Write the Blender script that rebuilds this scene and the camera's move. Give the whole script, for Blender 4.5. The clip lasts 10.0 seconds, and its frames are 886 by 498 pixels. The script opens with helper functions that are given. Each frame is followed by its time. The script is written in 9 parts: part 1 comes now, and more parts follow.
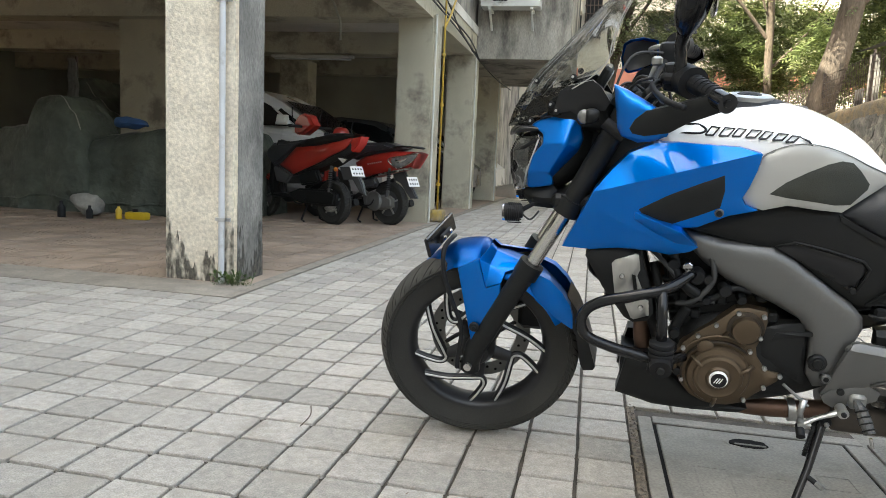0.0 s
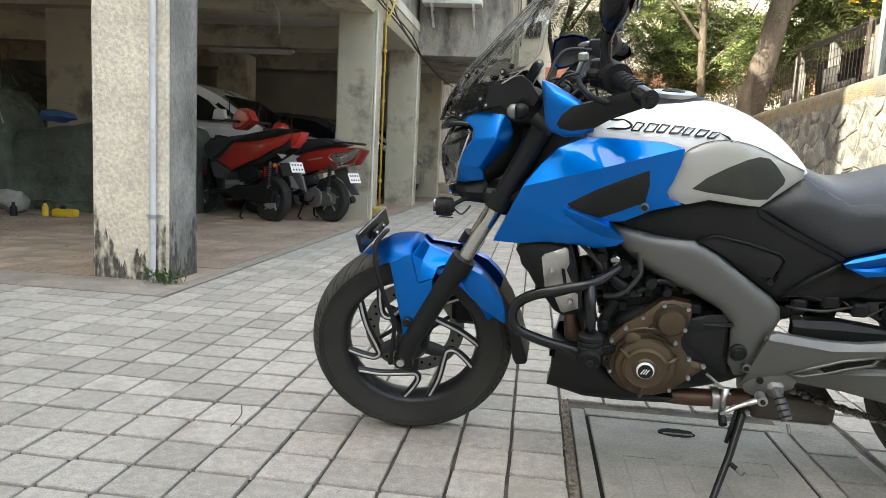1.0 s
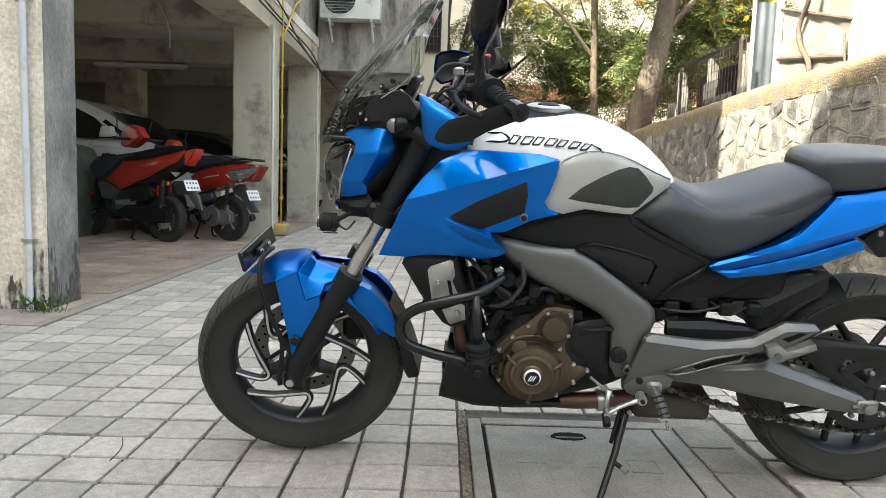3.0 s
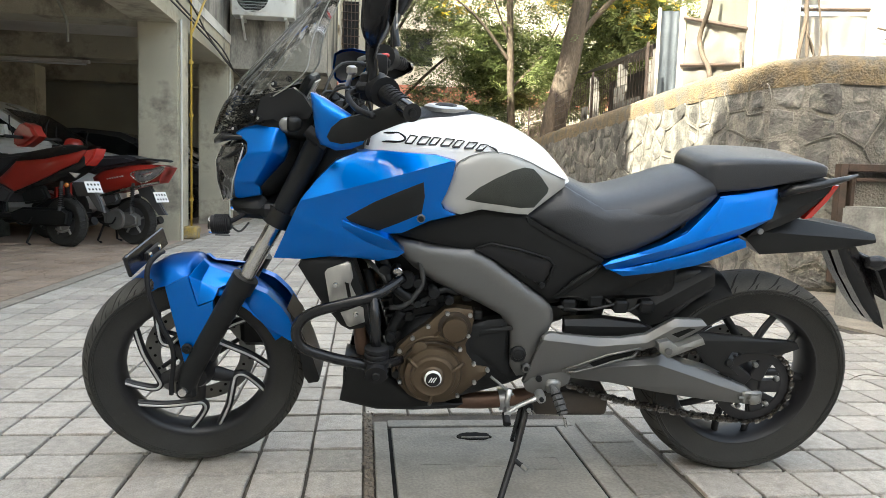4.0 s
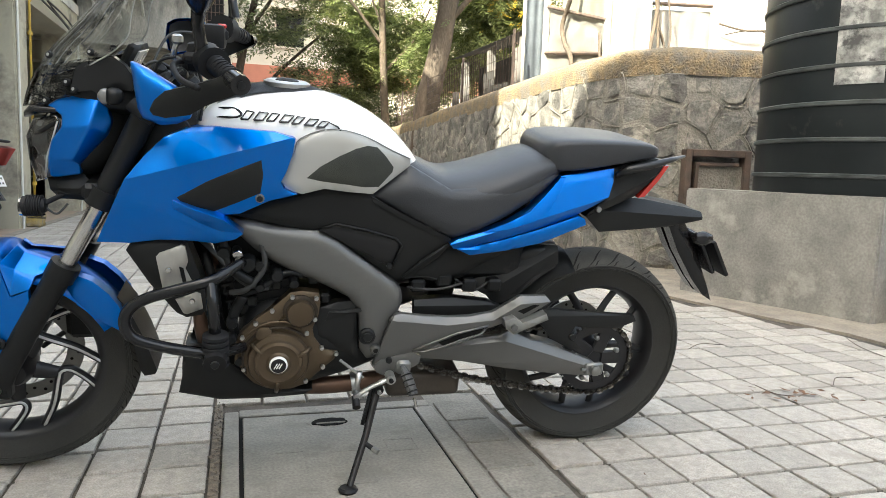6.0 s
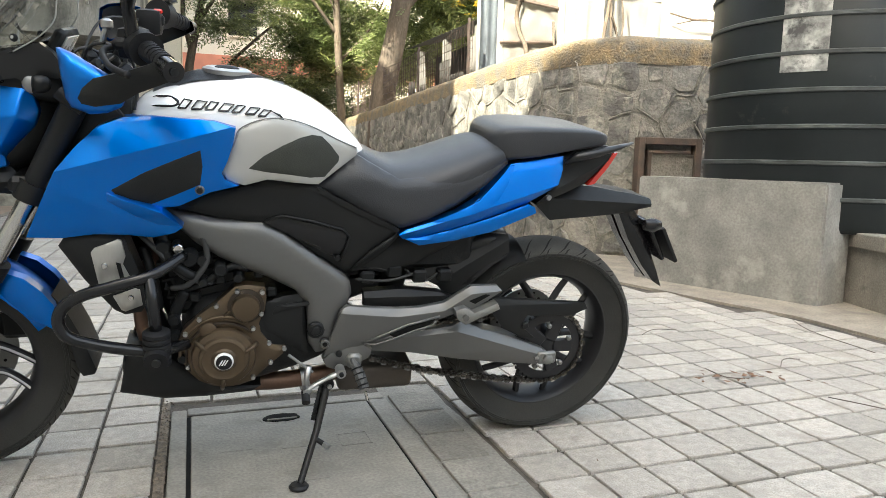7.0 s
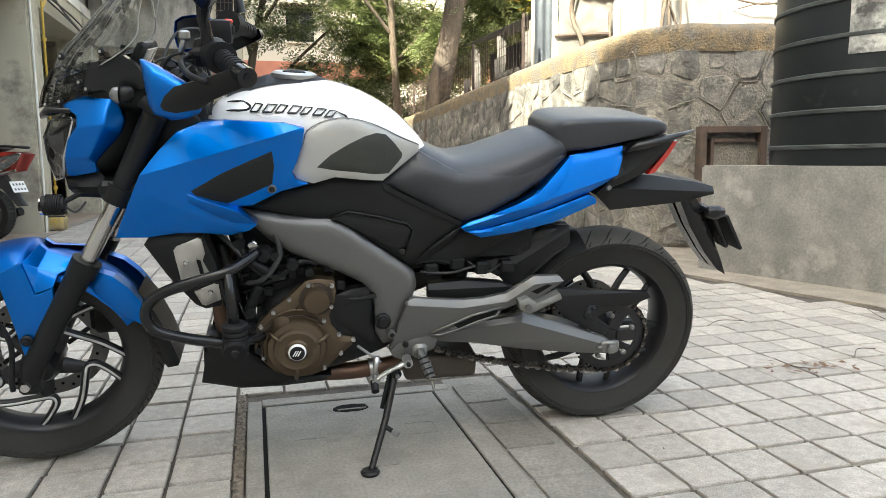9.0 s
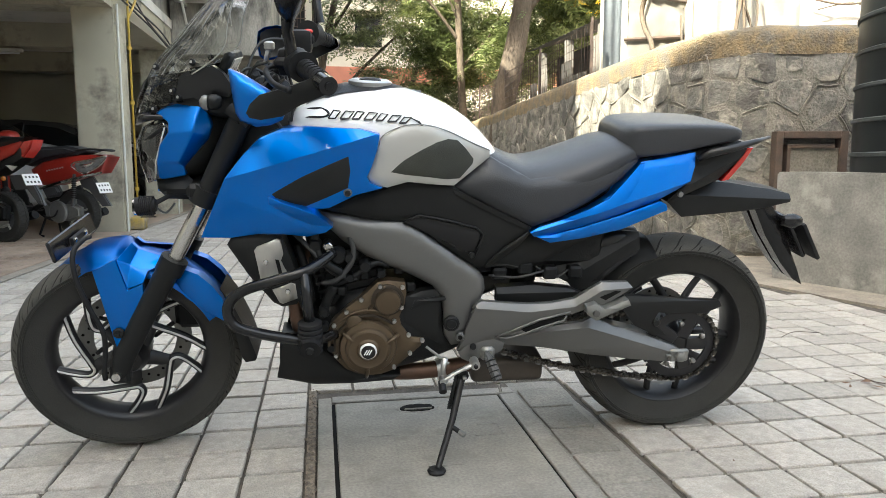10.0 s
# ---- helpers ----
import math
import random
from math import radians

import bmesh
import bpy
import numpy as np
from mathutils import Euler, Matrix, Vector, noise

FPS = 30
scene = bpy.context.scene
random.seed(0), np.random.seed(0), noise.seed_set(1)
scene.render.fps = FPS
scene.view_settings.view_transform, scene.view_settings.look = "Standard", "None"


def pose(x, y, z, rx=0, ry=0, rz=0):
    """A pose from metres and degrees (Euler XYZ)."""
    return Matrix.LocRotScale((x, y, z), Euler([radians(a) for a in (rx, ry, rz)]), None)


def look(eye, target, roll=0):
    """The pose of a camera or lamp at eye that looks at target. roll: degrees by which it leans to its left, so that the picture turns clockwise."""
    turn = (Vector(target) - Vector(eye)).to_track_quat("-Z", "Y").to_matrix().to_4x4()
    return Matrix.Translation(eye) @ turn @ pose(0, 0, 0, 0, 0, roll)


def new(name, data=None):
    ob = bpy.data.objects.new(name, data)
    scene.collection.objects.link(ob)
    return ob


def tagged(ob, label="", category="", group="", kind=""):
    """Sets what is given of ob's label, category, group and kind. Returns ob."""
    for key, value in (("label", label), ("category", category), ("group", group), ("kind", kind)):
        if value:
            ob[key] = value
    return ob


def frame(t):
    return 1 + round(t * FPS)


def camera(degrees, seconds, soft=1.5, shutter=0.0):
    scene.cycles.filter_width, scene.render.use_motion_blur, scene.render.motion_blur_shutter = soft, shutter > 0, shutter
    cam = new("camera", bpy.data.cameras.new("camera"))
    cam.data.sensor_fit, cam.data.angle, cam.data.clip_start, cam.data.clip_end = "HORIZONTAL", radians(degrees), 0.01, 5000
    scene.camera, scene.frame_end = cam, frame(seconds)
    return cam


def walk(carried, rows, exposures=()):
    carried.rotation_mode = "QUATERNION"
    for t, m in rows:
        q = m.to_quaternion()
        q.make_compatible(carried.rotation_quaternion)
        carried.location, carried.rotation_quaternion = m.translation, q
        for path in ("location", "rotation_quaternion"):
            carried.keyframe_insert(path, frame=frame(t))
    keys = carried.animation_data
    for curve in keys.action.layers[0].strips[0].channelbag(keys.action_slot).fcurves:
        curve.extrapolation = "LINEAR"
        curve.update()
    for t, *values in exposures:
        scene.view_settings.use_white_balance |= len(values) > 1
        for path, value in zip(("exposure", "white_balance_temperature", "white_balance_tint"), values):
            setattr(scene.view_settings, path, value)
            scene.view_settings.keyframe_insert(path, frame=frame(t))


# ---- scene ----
cam = camera(64.6, 10.0, soft=0.7)
METRES, EYE, TILT, LEAN, TURN = 0.4, 0.832, 0.0, 0.0, 11.7
ROWS = [
    (0.0, 0.0, 0.0, 0.0, 0.33, -7.27, -2.62),
    (0.5, 0.0496, 0.0199, -0.0081, -2.34, -7.38, -2.6),
    (1.0, 0.0888, 0.0233, -0.0131, -4.17, -7.29, -2.89),
    (1.5, 0.0991, 0.0254, -0.0095, -5.02, -6.85, -3.08),
    (2.0, 0.1204, 0.0302, -0.0096, -5.82, -6.63, -2.42),
    (2.5, 0.168, 0.0164, -0.0071, -8.38, -6.17, -1.8),
    (4.0, 0.4017, 0.0176, -0.0089, -18.06, -5.5, -1.88),
    (4.5, 0.4585, 0.0169, -0.009, -20.53, -5.67, -1.32),
    (5.0, 0.5116, 0.0185, -0.0221, -22.73, -5.93, -1.76),
    (5.5, 0.5646, 0.0064, -0.0324, -25.44, -6.06, -1.93),
    (7.0, 0.7139, 0.03, -0.0457, -31.3, -7.06, -1.5),
    (7.5, 0.7337, 0.0273, -0.0474, -32.01, -7.29, -0.66),
    (8.0, 0.7454, 0.024, -0.0598, -32.5, -7.84, -0.53),
    (8.5, 0.7091, -0.0058, -0.0745, -31.05, -7.7, -0.23),
    (9.0, 0.6367, -0.0568, -0.0696, -26.73, -7.27, 0.33),
    (9.5, 0.5917, -0.1005, -0.0636, -23.79, -6.88, 0.29),
    (10.0, 0.5633, -0.1101, -0.061, -21.55, -6.92, 0.01),
]
walk(cam, [(t, pose(0, 0, EYE, TILT, LEAN, TURN) @ pose(METRES * x, METRES * y, METRES * z, 90 + pitch, roll, yaw)) for t, x, y, z, yaw, pitch, roll in ROWS],
     exposures=[(0.0, 2.97, 6400, 3), (10.0, 2.97, 6400, 3)])

# ---- world, sun, exposure ----
SUN_FROM = Vector((-1.0, -0.888, 1.12))
world = bpy.data.worlds.new("world")
scene.world = world
world.use_nodes = True
wn, wl = world.node_tree.nodes, world.node_tree.links
sky = wn.new("ShaderNodeTexSky")
sky.sky_type = "NISHITA"
sky.sun_disc = False
sky.sun_elevation = radians(40)
sky.sun_rotation = radians(228)
sky.dust_density = 8.0
sky.air_density = 1.0
sky.ozone_density = 0.5
haze = wn.new("ShaderNodeMix")            # thin white haze over the whole sky
haze.data_type = "RGBA"
haze.inputs[0].default_value = 0.5
haze.inputs[7].default_value = (1.95, 2.0, 2.05, 1)
wl.new(sky.outputs[0], haze.inputs[6])
wl.new(haze.outputs[2], wn["Background"].inputs[0])
wn["Background"].inputs[1].default_value = 0.15
sun_data = bpy.data.lights.new("sun", "SUN")
sun_data.energy, sun_data.angle, sun_data.color = 3.4, radians(0.6), (1.0, 0.9, 0.74)
sun = new("sun", sun_data)
sun.matrix_world = look(SUN_FROM * 20, (0, 0, 0))


# ---- materials ----
def mat(name, c1, c2=None, rough=0.6, metal=0.0, scale=8.0, fine=90.0, bump=0.1, coat=0.0, spec=0.5, dirt=None, dirt_scale=1.5,
        dirt_at=0.55, rvar=0.08, pieces=0.0, stretch=(1, 1, 1), flake=False, depth=0.004):
    """Colour mixed at two scales, with fine relief, optional stains and a spread from piece to piece."""
    m = bpy.data.materials.new(name)
    m.use_nodes = True
    n, l = m.node_tree.nodes, m.node_tree.links
    b = n["Principled BSDF"]
    geo = n.new("ShaderNodeNewGeometry")
    mp = n.new("ShaderNodeMapping")
    mp.inputs["Scale"].default_value = stretch
    l.new(geo.outputs["Position"], mp.inputs[0])
    c2 = c2 or tuple(v * 0.78 for v in c1)

    def noise_tex(sc, detail=4.0):
        t = n.new("ShaderNodeTexNoise")
        t.inputs["Scale"].default_value, t.inputs["Detail"].default_value = sc, detail
        l.new(mp.outputs[0], t.inputs["Vector"])
        return t

    big, small = noise_tex(scale), noise_tex(fine, 3.0)
    ramp = n.new("ShaderNodeValToRGB")
    ramp.color_ramp.elements[0].position, ramp.color_ramp.elements[1].position = 0.32, 0.68
    ramp.color_ramp.elements[0].color, ramp.color_ramp.elements[1].color = (*c2, 1), (*c1, 1)
    l.new(big.outputs[0], ramp.inputs[0])
    col = ramp.outputs[0]

    def mix(a, bcol, fac, kind="MIX"):
        x = n.new("ShaderNodeMix")
        x.data_type, x.blend_type = "RGBA", kind
        for sock, v in ((x.inputs[6], a), (x.inputs[7], bcol), (x.inputs[0], fac)):
            if isinstance(v, (tuple, float, int)):
                sock.default_value = (*v, 1) if isinstance(v, tuple) else v
            else:
                l.new(v, sock)
        return x.outputs[2]

    def remap(v, lo, hi, a=0.0, bb=1.0):
        x = n.new("ShaderNodeMapRange")
        for i, q in enumerate((lo, hi, a, bb)):
            x.inputs[i + 1].default_value = q
        l.new(v, x.inputs[0])
        return x.outputs[0]

    grain = remap(small.outputs[0], 0.3, 0.7, 0.62, 1.24)
    gcol = n.new("ShaderNodeCombineColor")
    for i in range(3):
        l.new(grain, gcol.inputs[i])
    if bump:
        col = mix(col, gcol.outputs[0], min(0.65, bump * 1.2), "MULTIPLY")
    if pieces:
        info = n.new("ShaderNodeObjectInfo")
        add = n.new("ShaderNodeMath")
        add.operation = "ADD"
        l.new(info.outputs["Random"], add.inputs[0])
        l.new(geo.outputs["Random Per Island"], add.inputs[1])
        fr = n.new("ShaderNodeMath")
        fr.operation = "FRACT"
        l.new(add.outputs[0], fr.inputs[0])
        pv = remap(fr.outputs[0], 0, 1, 1 - pieces, 1 + pieces * 0.6)
        pc = n.new("ShaderNodeCombineColor")
        for i in range(3):
            l.new(pv, pc.inputs[i])
        col = mix(col, pc.outputs[0], 1.0, "MULTIPLY")
    if dirt:
        dn = noise_tex(dirt_scale, 8.0)
        dn.inputs["Roughness"].default_value = 0.68
        col = mix(col, dirt, remap(dn.outputs[0], dirt_at, dirt_at + 0.14))
    l.new(col, b.inputs["Base Color"])
    l.new(remap(big.outputs[0], 0.3, 0.7, max(rough - rvar, 0.02), min(rough + rvar, 1.0)), b.inputs["Roughness"])
    b.inputs["Metallic"].default_value = metal
    b.inputs["Specular IOR Level"].default_value = spec
    if coat:
        b.inputs["Coat Weight"].default_value, b.inputs["Coat Roughness"].default_value = coat, 0.03
    if bump:
        bp = n.new("ShaderNodeBump")
        bp.inputs["Strength"].default_value, bp.inputs["Distance"].default_value = min(bump, 1.0), depth
        l.new(small.outputs[0], bp.inputs["Height"])
        l.new(bp.outputs[0], b.inputs["Normal"])
    return m


def glass_mat(name, tint, rough=0.02, clear=0.9):
    """Thin clear plastic or glass: lets light straight through, with a glossy face."""
    m = bpy.data.materials.new(name)
    m.use_nodes = True
    n, l = m.node_tree.nodes, m.node_tree.links
    out = n["Material Output"]
    n.remove(n["Principled BSDF"])
    tr, gl, mx = n.new("ShaderNodeBsdfTransparent"), n.new("ShaderNodeBsdfGlossy"), n.new("ShaderNodeMixShader")
    tr.inputs[0].default_value = (*tint, 1)
    gl.inputs["Roughness"].default_value = rough
    fr = n.new("ShaderNodeFresnel")
    fr.inputs[0].default_value = 1.5
    mul = n.new("ShaderNodeMath")
    mul.operation = "MULTIPLY"
    mul.inputs[1].default_value = clear
    l.new(fr.outputs[0], mul.inputs[0])
    l.new(mul.outputs[0], mx.inputs[0])
    l.new(tr.outputs[0], mx.inputs[1])
    l.new(gl.outputs[0], mx.inputs[2])
    l.new(mx.outputs[0], out.inputs[0])
    return m


M_PAVER = mat("paver_concrete", (0.455, 0.42, 0.37), (0.345, 0.318, 0.28), 0.9, scale=34, fine=230, bump=1.0, pieces=0.20, dirt=(0.31, 0.28, 0.24), dirt_scale=4.5, dirt_at=0.54, depth=0.005)
M_JOINT = mat("joint_soil", (0.105, 0.088, 0.07), (0.04, 0.034, 0.027), 0.95, scale=14, fine=200, bump=0.8)
M_CEMENT = mat("cement", (0.265, 0.247, 0.215), (0.16, 0.15, 0.13), 0.85, scale=5, fine=110, bump=0.7, dirt=(0.095, 0.092, 0.084), dirt_scale=5.0, dirt_at=0.58)
M_DUSTY = mat("dusty_cement", (0.315, 0.275, 0.225), (0.205, 0.18, 0.15), 0.9, scale=6, fine=110, bump=0.7, dirt=(0.15, 0.135, 0.115), dirt_scale=3.5, dirt_at=0.58)
M_STUB = mat("stained_cement_render", (0.275, 0.268, 0.25), (0.175, 0.172, 0.162), 0.88, scale=5, fine=70, bump=0.4, dirt=(0.36, 0.35, 0.32), dirt_scale=3.0, dirt_at=0.56, depth=0.006)
M_COVER = mat("cover_concrete", (0.265, 0.247, 0.215), (0.20, 0.187, 0.165), 0.8, scale=9, fine=120, bump=0.45, dirt=(0.165, 0.15, 0.126), dirt_scale=5, dirt_at=0.53)
M_GRIT = mat("reddish_grit", (0.225, 0.185, 0.14), (0.10, 0.083, 0.065), 0.95, scale=60, fine=260, bump=0.9)
M_SOIL = mat("sandy_soil", (0.28, 0.215, 0.13), (0.13, 0.105, 0.07), 0.95, scale=40, fine=260, bump=0.9)
M_TILE = mat("brown_tile", (0.33, 0.25, 0.185), (0.24, 0.18, 0.135), 0.75, scale=2.5, fine=120, bump=0.3, pieces=0.14, dirt=(0.2, 0.16, 0.13), dirt_scale=1.2)
M_PLASTER = mat("rough_plaster", (0.74, 0.675, 0.555), (0.61, 0.55, 0.445), 0.9, scale=3.5, fine=48, bump=0.5, dirt=(0.44, 0.36, 0.25), dirt_scale=1.6, dirt_at=0.62, depth=0.014)
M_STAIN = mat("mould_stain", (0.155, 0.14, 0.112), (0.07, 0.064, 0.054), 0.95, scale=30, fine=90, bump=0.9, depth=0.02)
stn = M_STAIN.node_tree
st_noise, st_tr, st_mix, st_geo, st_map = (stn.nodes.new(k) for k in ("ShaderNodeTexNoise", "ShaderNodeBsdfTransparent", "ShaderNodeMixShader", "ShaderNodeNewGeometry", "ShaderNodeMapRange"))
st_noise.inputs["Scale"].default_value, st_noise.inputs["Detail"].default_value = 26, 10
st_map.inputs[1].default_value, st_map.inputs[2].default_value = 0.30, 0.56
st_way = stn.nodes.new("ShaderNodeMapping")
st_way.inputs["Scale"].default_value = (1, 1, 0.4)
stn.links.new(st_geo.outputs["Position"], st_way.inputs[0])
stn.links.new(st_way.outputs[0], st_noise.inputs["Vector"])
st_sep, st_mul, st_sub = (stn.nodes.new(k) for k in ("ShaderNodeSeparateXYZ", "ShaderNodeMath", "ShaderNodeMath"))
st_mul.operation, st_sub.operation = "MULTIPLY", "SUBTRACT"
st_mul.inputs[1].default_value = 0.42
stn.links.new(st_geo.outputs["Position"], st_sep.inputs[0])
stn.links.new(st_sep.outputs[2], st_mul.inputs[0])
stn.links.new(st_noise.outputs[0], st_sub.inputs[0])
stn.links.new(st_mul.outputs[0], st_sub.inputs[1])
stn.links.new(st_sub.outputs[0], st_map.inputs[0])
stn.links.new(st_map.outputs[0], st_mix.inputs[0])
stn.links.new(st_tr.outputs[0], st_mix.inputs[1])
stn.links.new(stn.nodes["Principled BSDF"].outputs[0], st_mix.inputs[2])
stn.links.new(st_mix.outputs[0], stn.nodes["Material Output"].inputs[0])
M_MOULDY = mat("mouldy_grey_plaster", (0.27, 0.26, 0.235), (0.12, 0.115, 0.105), 0.9, scale=5, fine=70, bump=0.6, dirt=(0.06, 0.057, 0.05), dirt_scale=3.0, dirt_at=0.52, stretch=(1, 1, 0.5), depth=0.01)
M_PAINT = mat("old_cream_paint", (0.485, 0.452, 0.345), (0.375, 0.35, 0.27), 0.8, scale=1.6, fine=110, bump=0.25, dirt=(0.2, 0.182, 0.148), dirt_scale=1.6, dirt_at=0.5)
M_GREYWALL = mat("weathered_wall", (0.38, 0.355, 0.305), (0.21, 0.2, 0.175), 0.9, scale=1.6, fine=60, bump=0.5, dirt=(0.08, 0.075, 0.065), dirt_scale=1.4, dirt_at=0.47, stretch=(1, 1, 0.35))
M_CREAMWALL = mat("cream_wall", (0.64, 0.585, 0.47), (0.54, 0.49, 0.39), 0.85, scale=1.0, fine=40, bump=0.2, dirt=(0.5, 0.45, 0.36), dirt_scale=0.5)
M_REDBAND = mat("red_band_paint", (0.5, 0.2, 0.13), (0.38, 0.15, 0.1), 0.85, scale=1.5)
M_CEIL = mat("ceiling_plaster", (0.62, 0.60, 0.55), (0.48, 0.465, 0.42), 0.9, scale=1.2, bump=0.2, dirt=(0.18, 0.17, 0.155), dirt_scale=0.8)
M_DARKWALL = mat("dull_inner_wall", (0.36, 0.362, 0.305), (0.26, 0.262, 0.222), 0.9, scale=0.9, bump=0.2)
M_STONE = mat("basalt_stone", (0.22, 0.212, 0.192), (0.115, 0.111, 0.103), 0.85, scale=7, fine=42, bump=0.9, pieces=0.34, dirt=(0.31, 0.29, 0.248), dirt_scale=5.0, dirt_at=0.5, depth=0.014)
M_MORTAR = mat("wall_mortar", (0.275, 0.26, 0.224), (0.18, 0.17, 0.15), 0.95, scale=6, fine=60, bump=0.9, dirt=(0.115, 0.109, 0.097), dirt_scale=4.0, dirt_at=0.5, depth=0.014)
M_MOSS = mat("dry_moss_cap", (0.265, 0.196, 0.108), (0.135, 0.116, 0.087), 1.0, scale=9, fine=55, bump=1.0, dirt=(0.15, 0.137, 0.117), dirt_scale=3.5, dirt_at=0.49, depth=0.025)
M_TANK = mat("black_polythene", (0.016, 0.020, 0.022), (0.010, 0.0125, 0.014), 0.42, scale=3, fine=60, bump=0.06, dirt=(0.07, 0.07, 0.065), dirt_scale=2.5, dirt_at=0.64, spec=0.25)
# ribs in a paler grey than the tank's body
M_TANKRIB = mat("paler_rib", (0.09, 0.1, 0.1), (0.025, 0.028, 0.029), 0.5, scale=6, fine=80, bump=0.1)
M_FOIL = mat("silver_foil_label", (0.62, 0.62, 0.60), (0.2, 0.2, 0.195), 0.4, metal=0.5, scale=9, fine=45, bump=0.6, dirt=(0.10, 0.10, 0.10), dirt_scale=11, dirt_at=0.50)
M_SHEET = mat("white_tin_sheet", (0.46, 0.44, 0.40), (0.35, 0.335, 0.305), 0.5, scale=2, fine=40, bump=0.1, dirt=(0.45, 0.36, 0.25), dirt_scale=1.0, dirt_at=0.6)
# paler copy of the white sheet, with strong light put into its colour
M_OVERLITSHEET = mat("overlit_sheet", (0.68, 0.66, 0.61), (0.58, 0.56, 0.52), 0.6, scale=2, fine=40, bump=0.1)
# grey-blue lowered in tone, so the colour carries the shade on this sheet
M_BLUESHEET = mat("galvanised_sheet", (0.19, 0.22, 0.25), (0.13, 0.15, 0.175), 0.45, metal=0.4, scale=2.5, fine=30, bump=0.1)
M_BARK = mat("pale_bark", (0.135, 0.105, 0.078), (0.07, 0.056, 0.043), 0.95, scale=6, fine=45, bump=1.0, stretch=(1, 1, 0.3), depth=0.02)


def leaf_mat(name, c1, c2):
    """Leaves that let part of the light through."""
    m = mat(name, c1, c2, 0.5, scale=1.3, fine=20, bump=0, pieces=0.45)
    n, l = m.node_tree.nodes, m.node_tree.links
    b = n["Principled BSDF"]
    tr, ad = n.new("ShaderNodeBsdfTranslucent"), n.new("ShaderNodeMixShader")
    ad.inputs[0].default_value = 0.42
    l.new(b.inputs["Base Color"].links[0].from_socket, tr.inputs[0])
    l.new(b.outputs[0], ad.inputs[1])
    l.new(tr.outputs[0], ad.inputs[2])
    l.new(ad.outputs[0], n["Material Output"].inputs[0])
    return m


M_LEAF = leaf_mat("leaf_green", (0.225, 0.26, 0.095), (0.115, 0.155, 0.055))
M_LEAF2 = leaf_mat("leaf_dark", (0.225, 0.26, 0.125), (0.12, 0.155, 0.07))
M_FLOWER = mat("yellow_blossom", (0.7, 0.5, 0.03), (0.6, 0.38, 0.02), 0.6, scale=3, fine=20, bump=0)
M_ROOFTIN = mat("blackened_tin", (0.075, 0.072, 0.068), (0.045, 0.043, 0.041), 0.7, scale=5, bump=0.2)
M_GREYBOARD = mat("weathered_grey_board", (0.22, 0.21, 0.195), (0.13, 0.125, 0.115), 0.85, scale=6, bump=0.3, stretch=(1, 1, 0.3))
M_RUST = mat("rusty_brown_iron", (0.115, 0.078, 0.058), (0.065, 0.05, 0.041), 0.7, scale=8, bump=0.3)
M_WIRE = mat("rusty_wire", (0.12, 0.09, 0.075), (0.07, 0.055, 0.05), 0.6, metal=0.5, scale=10, bump=0)
M_YPIPE = mat("yellow_gas_pipe", (0.48, 0.32, 0.04), (0.38, 0.25, 0.04), 0.45, scale=6, bump=0.1, dirt=(0.3, 0.2, 0.05), dirt_scale=6)
M_SPLASH = mat("yellow_splashed_cement", (0.40, 0.28, 0.07), (0.22, 0.19, 0.14), 0.85, scale=14, fine=90, bump=0.5)
M_WPIPE = mat("white_pvc", (0.56, 0.57, 0.585), (0.47, 0.48, 0.49), 0.45, scale=4, bump=0.05, dirt=(0.33, 0.32, 0.3), dirt_scale=5, dirt_at=0.58)
M_CABLE = mat("black_cable", (0.02, 0.02, 0.02), (0.03, 0.03, 0.03), 0.6, bump=0)
M_ACWHITE = mat("ac_enamel", (0.62, 0.62, 0.58), (0.52, 0.52, 0.49), 0.5, scale=3, bump=0.05, dirt=(0.32, 0.3, 0.26), dirt_scale=4)
M_DARK = mat("dark_plastic", (0.015, 0.015, 0.016), (0.011, 0.011, 0.012), 0.55, scale=12, fine=250, bump=0.12, spec=0.2)
M_CLOTH = mat("green_tarpaulin", (0.092, 0.106, 0.082), (0.048, 0.057, 0.044), 0.7, scale=3.0, fine=7, bump=0.9, depth=0.07)
M_BLUETARP = mat("blue_rag", (0.05, 0.12, 0.3), (0.03, 0.08, 0.2), 0.7, scale=8, bump=0.2)
M_GRASS = mat("weed_green", (0.09, 0.15, 0.03), (0.05, 0.09, 0.02), 0.6, scale=20, fine=60, bump=0, pieces=0.3)
M_LITTER = mat("dry_leaf_litter", (0.2, 0.11, 0.06), (0.1, 0.06, 0.04), 0.9, scale=30, bump=0, pieces=0.3)


# ---- mesh helpers ----
def link_mesh(name, bm, material, smooth=False, angle=None):
    me = bpy.data.meshes.new(name)
    bm.normal_update()
    bm.to_mesh(me)
    bm.free()
    me.materials.append(material)
    if smooth:
        me.shade_smooth()
        if angle:
            me.set_sharp_from_angle(angle=radians(angle))
    return me


def thing(name, label, category, group="", kind="", at=None):
    ob = new(name)
    ob.empty_display_size = 0.1
    if at is not None:
        ob.matrix_basis = at
    return tagged(ob, label, category, group, kind)


def part(name, bm, material, parent, label="", smooth=False, angle=None):
    ob = new(name, link_mesh(name, bm, material, smooth, angle))
    ob.parent = parent
    return tagged(ob, label)


def solid(name, bm, material, label, category, kind="", group="", smooth=False, angle=None):
    return tagged(new(name, link_mesh(name, bm, material, smooth, angle)), label, category, group, kind)


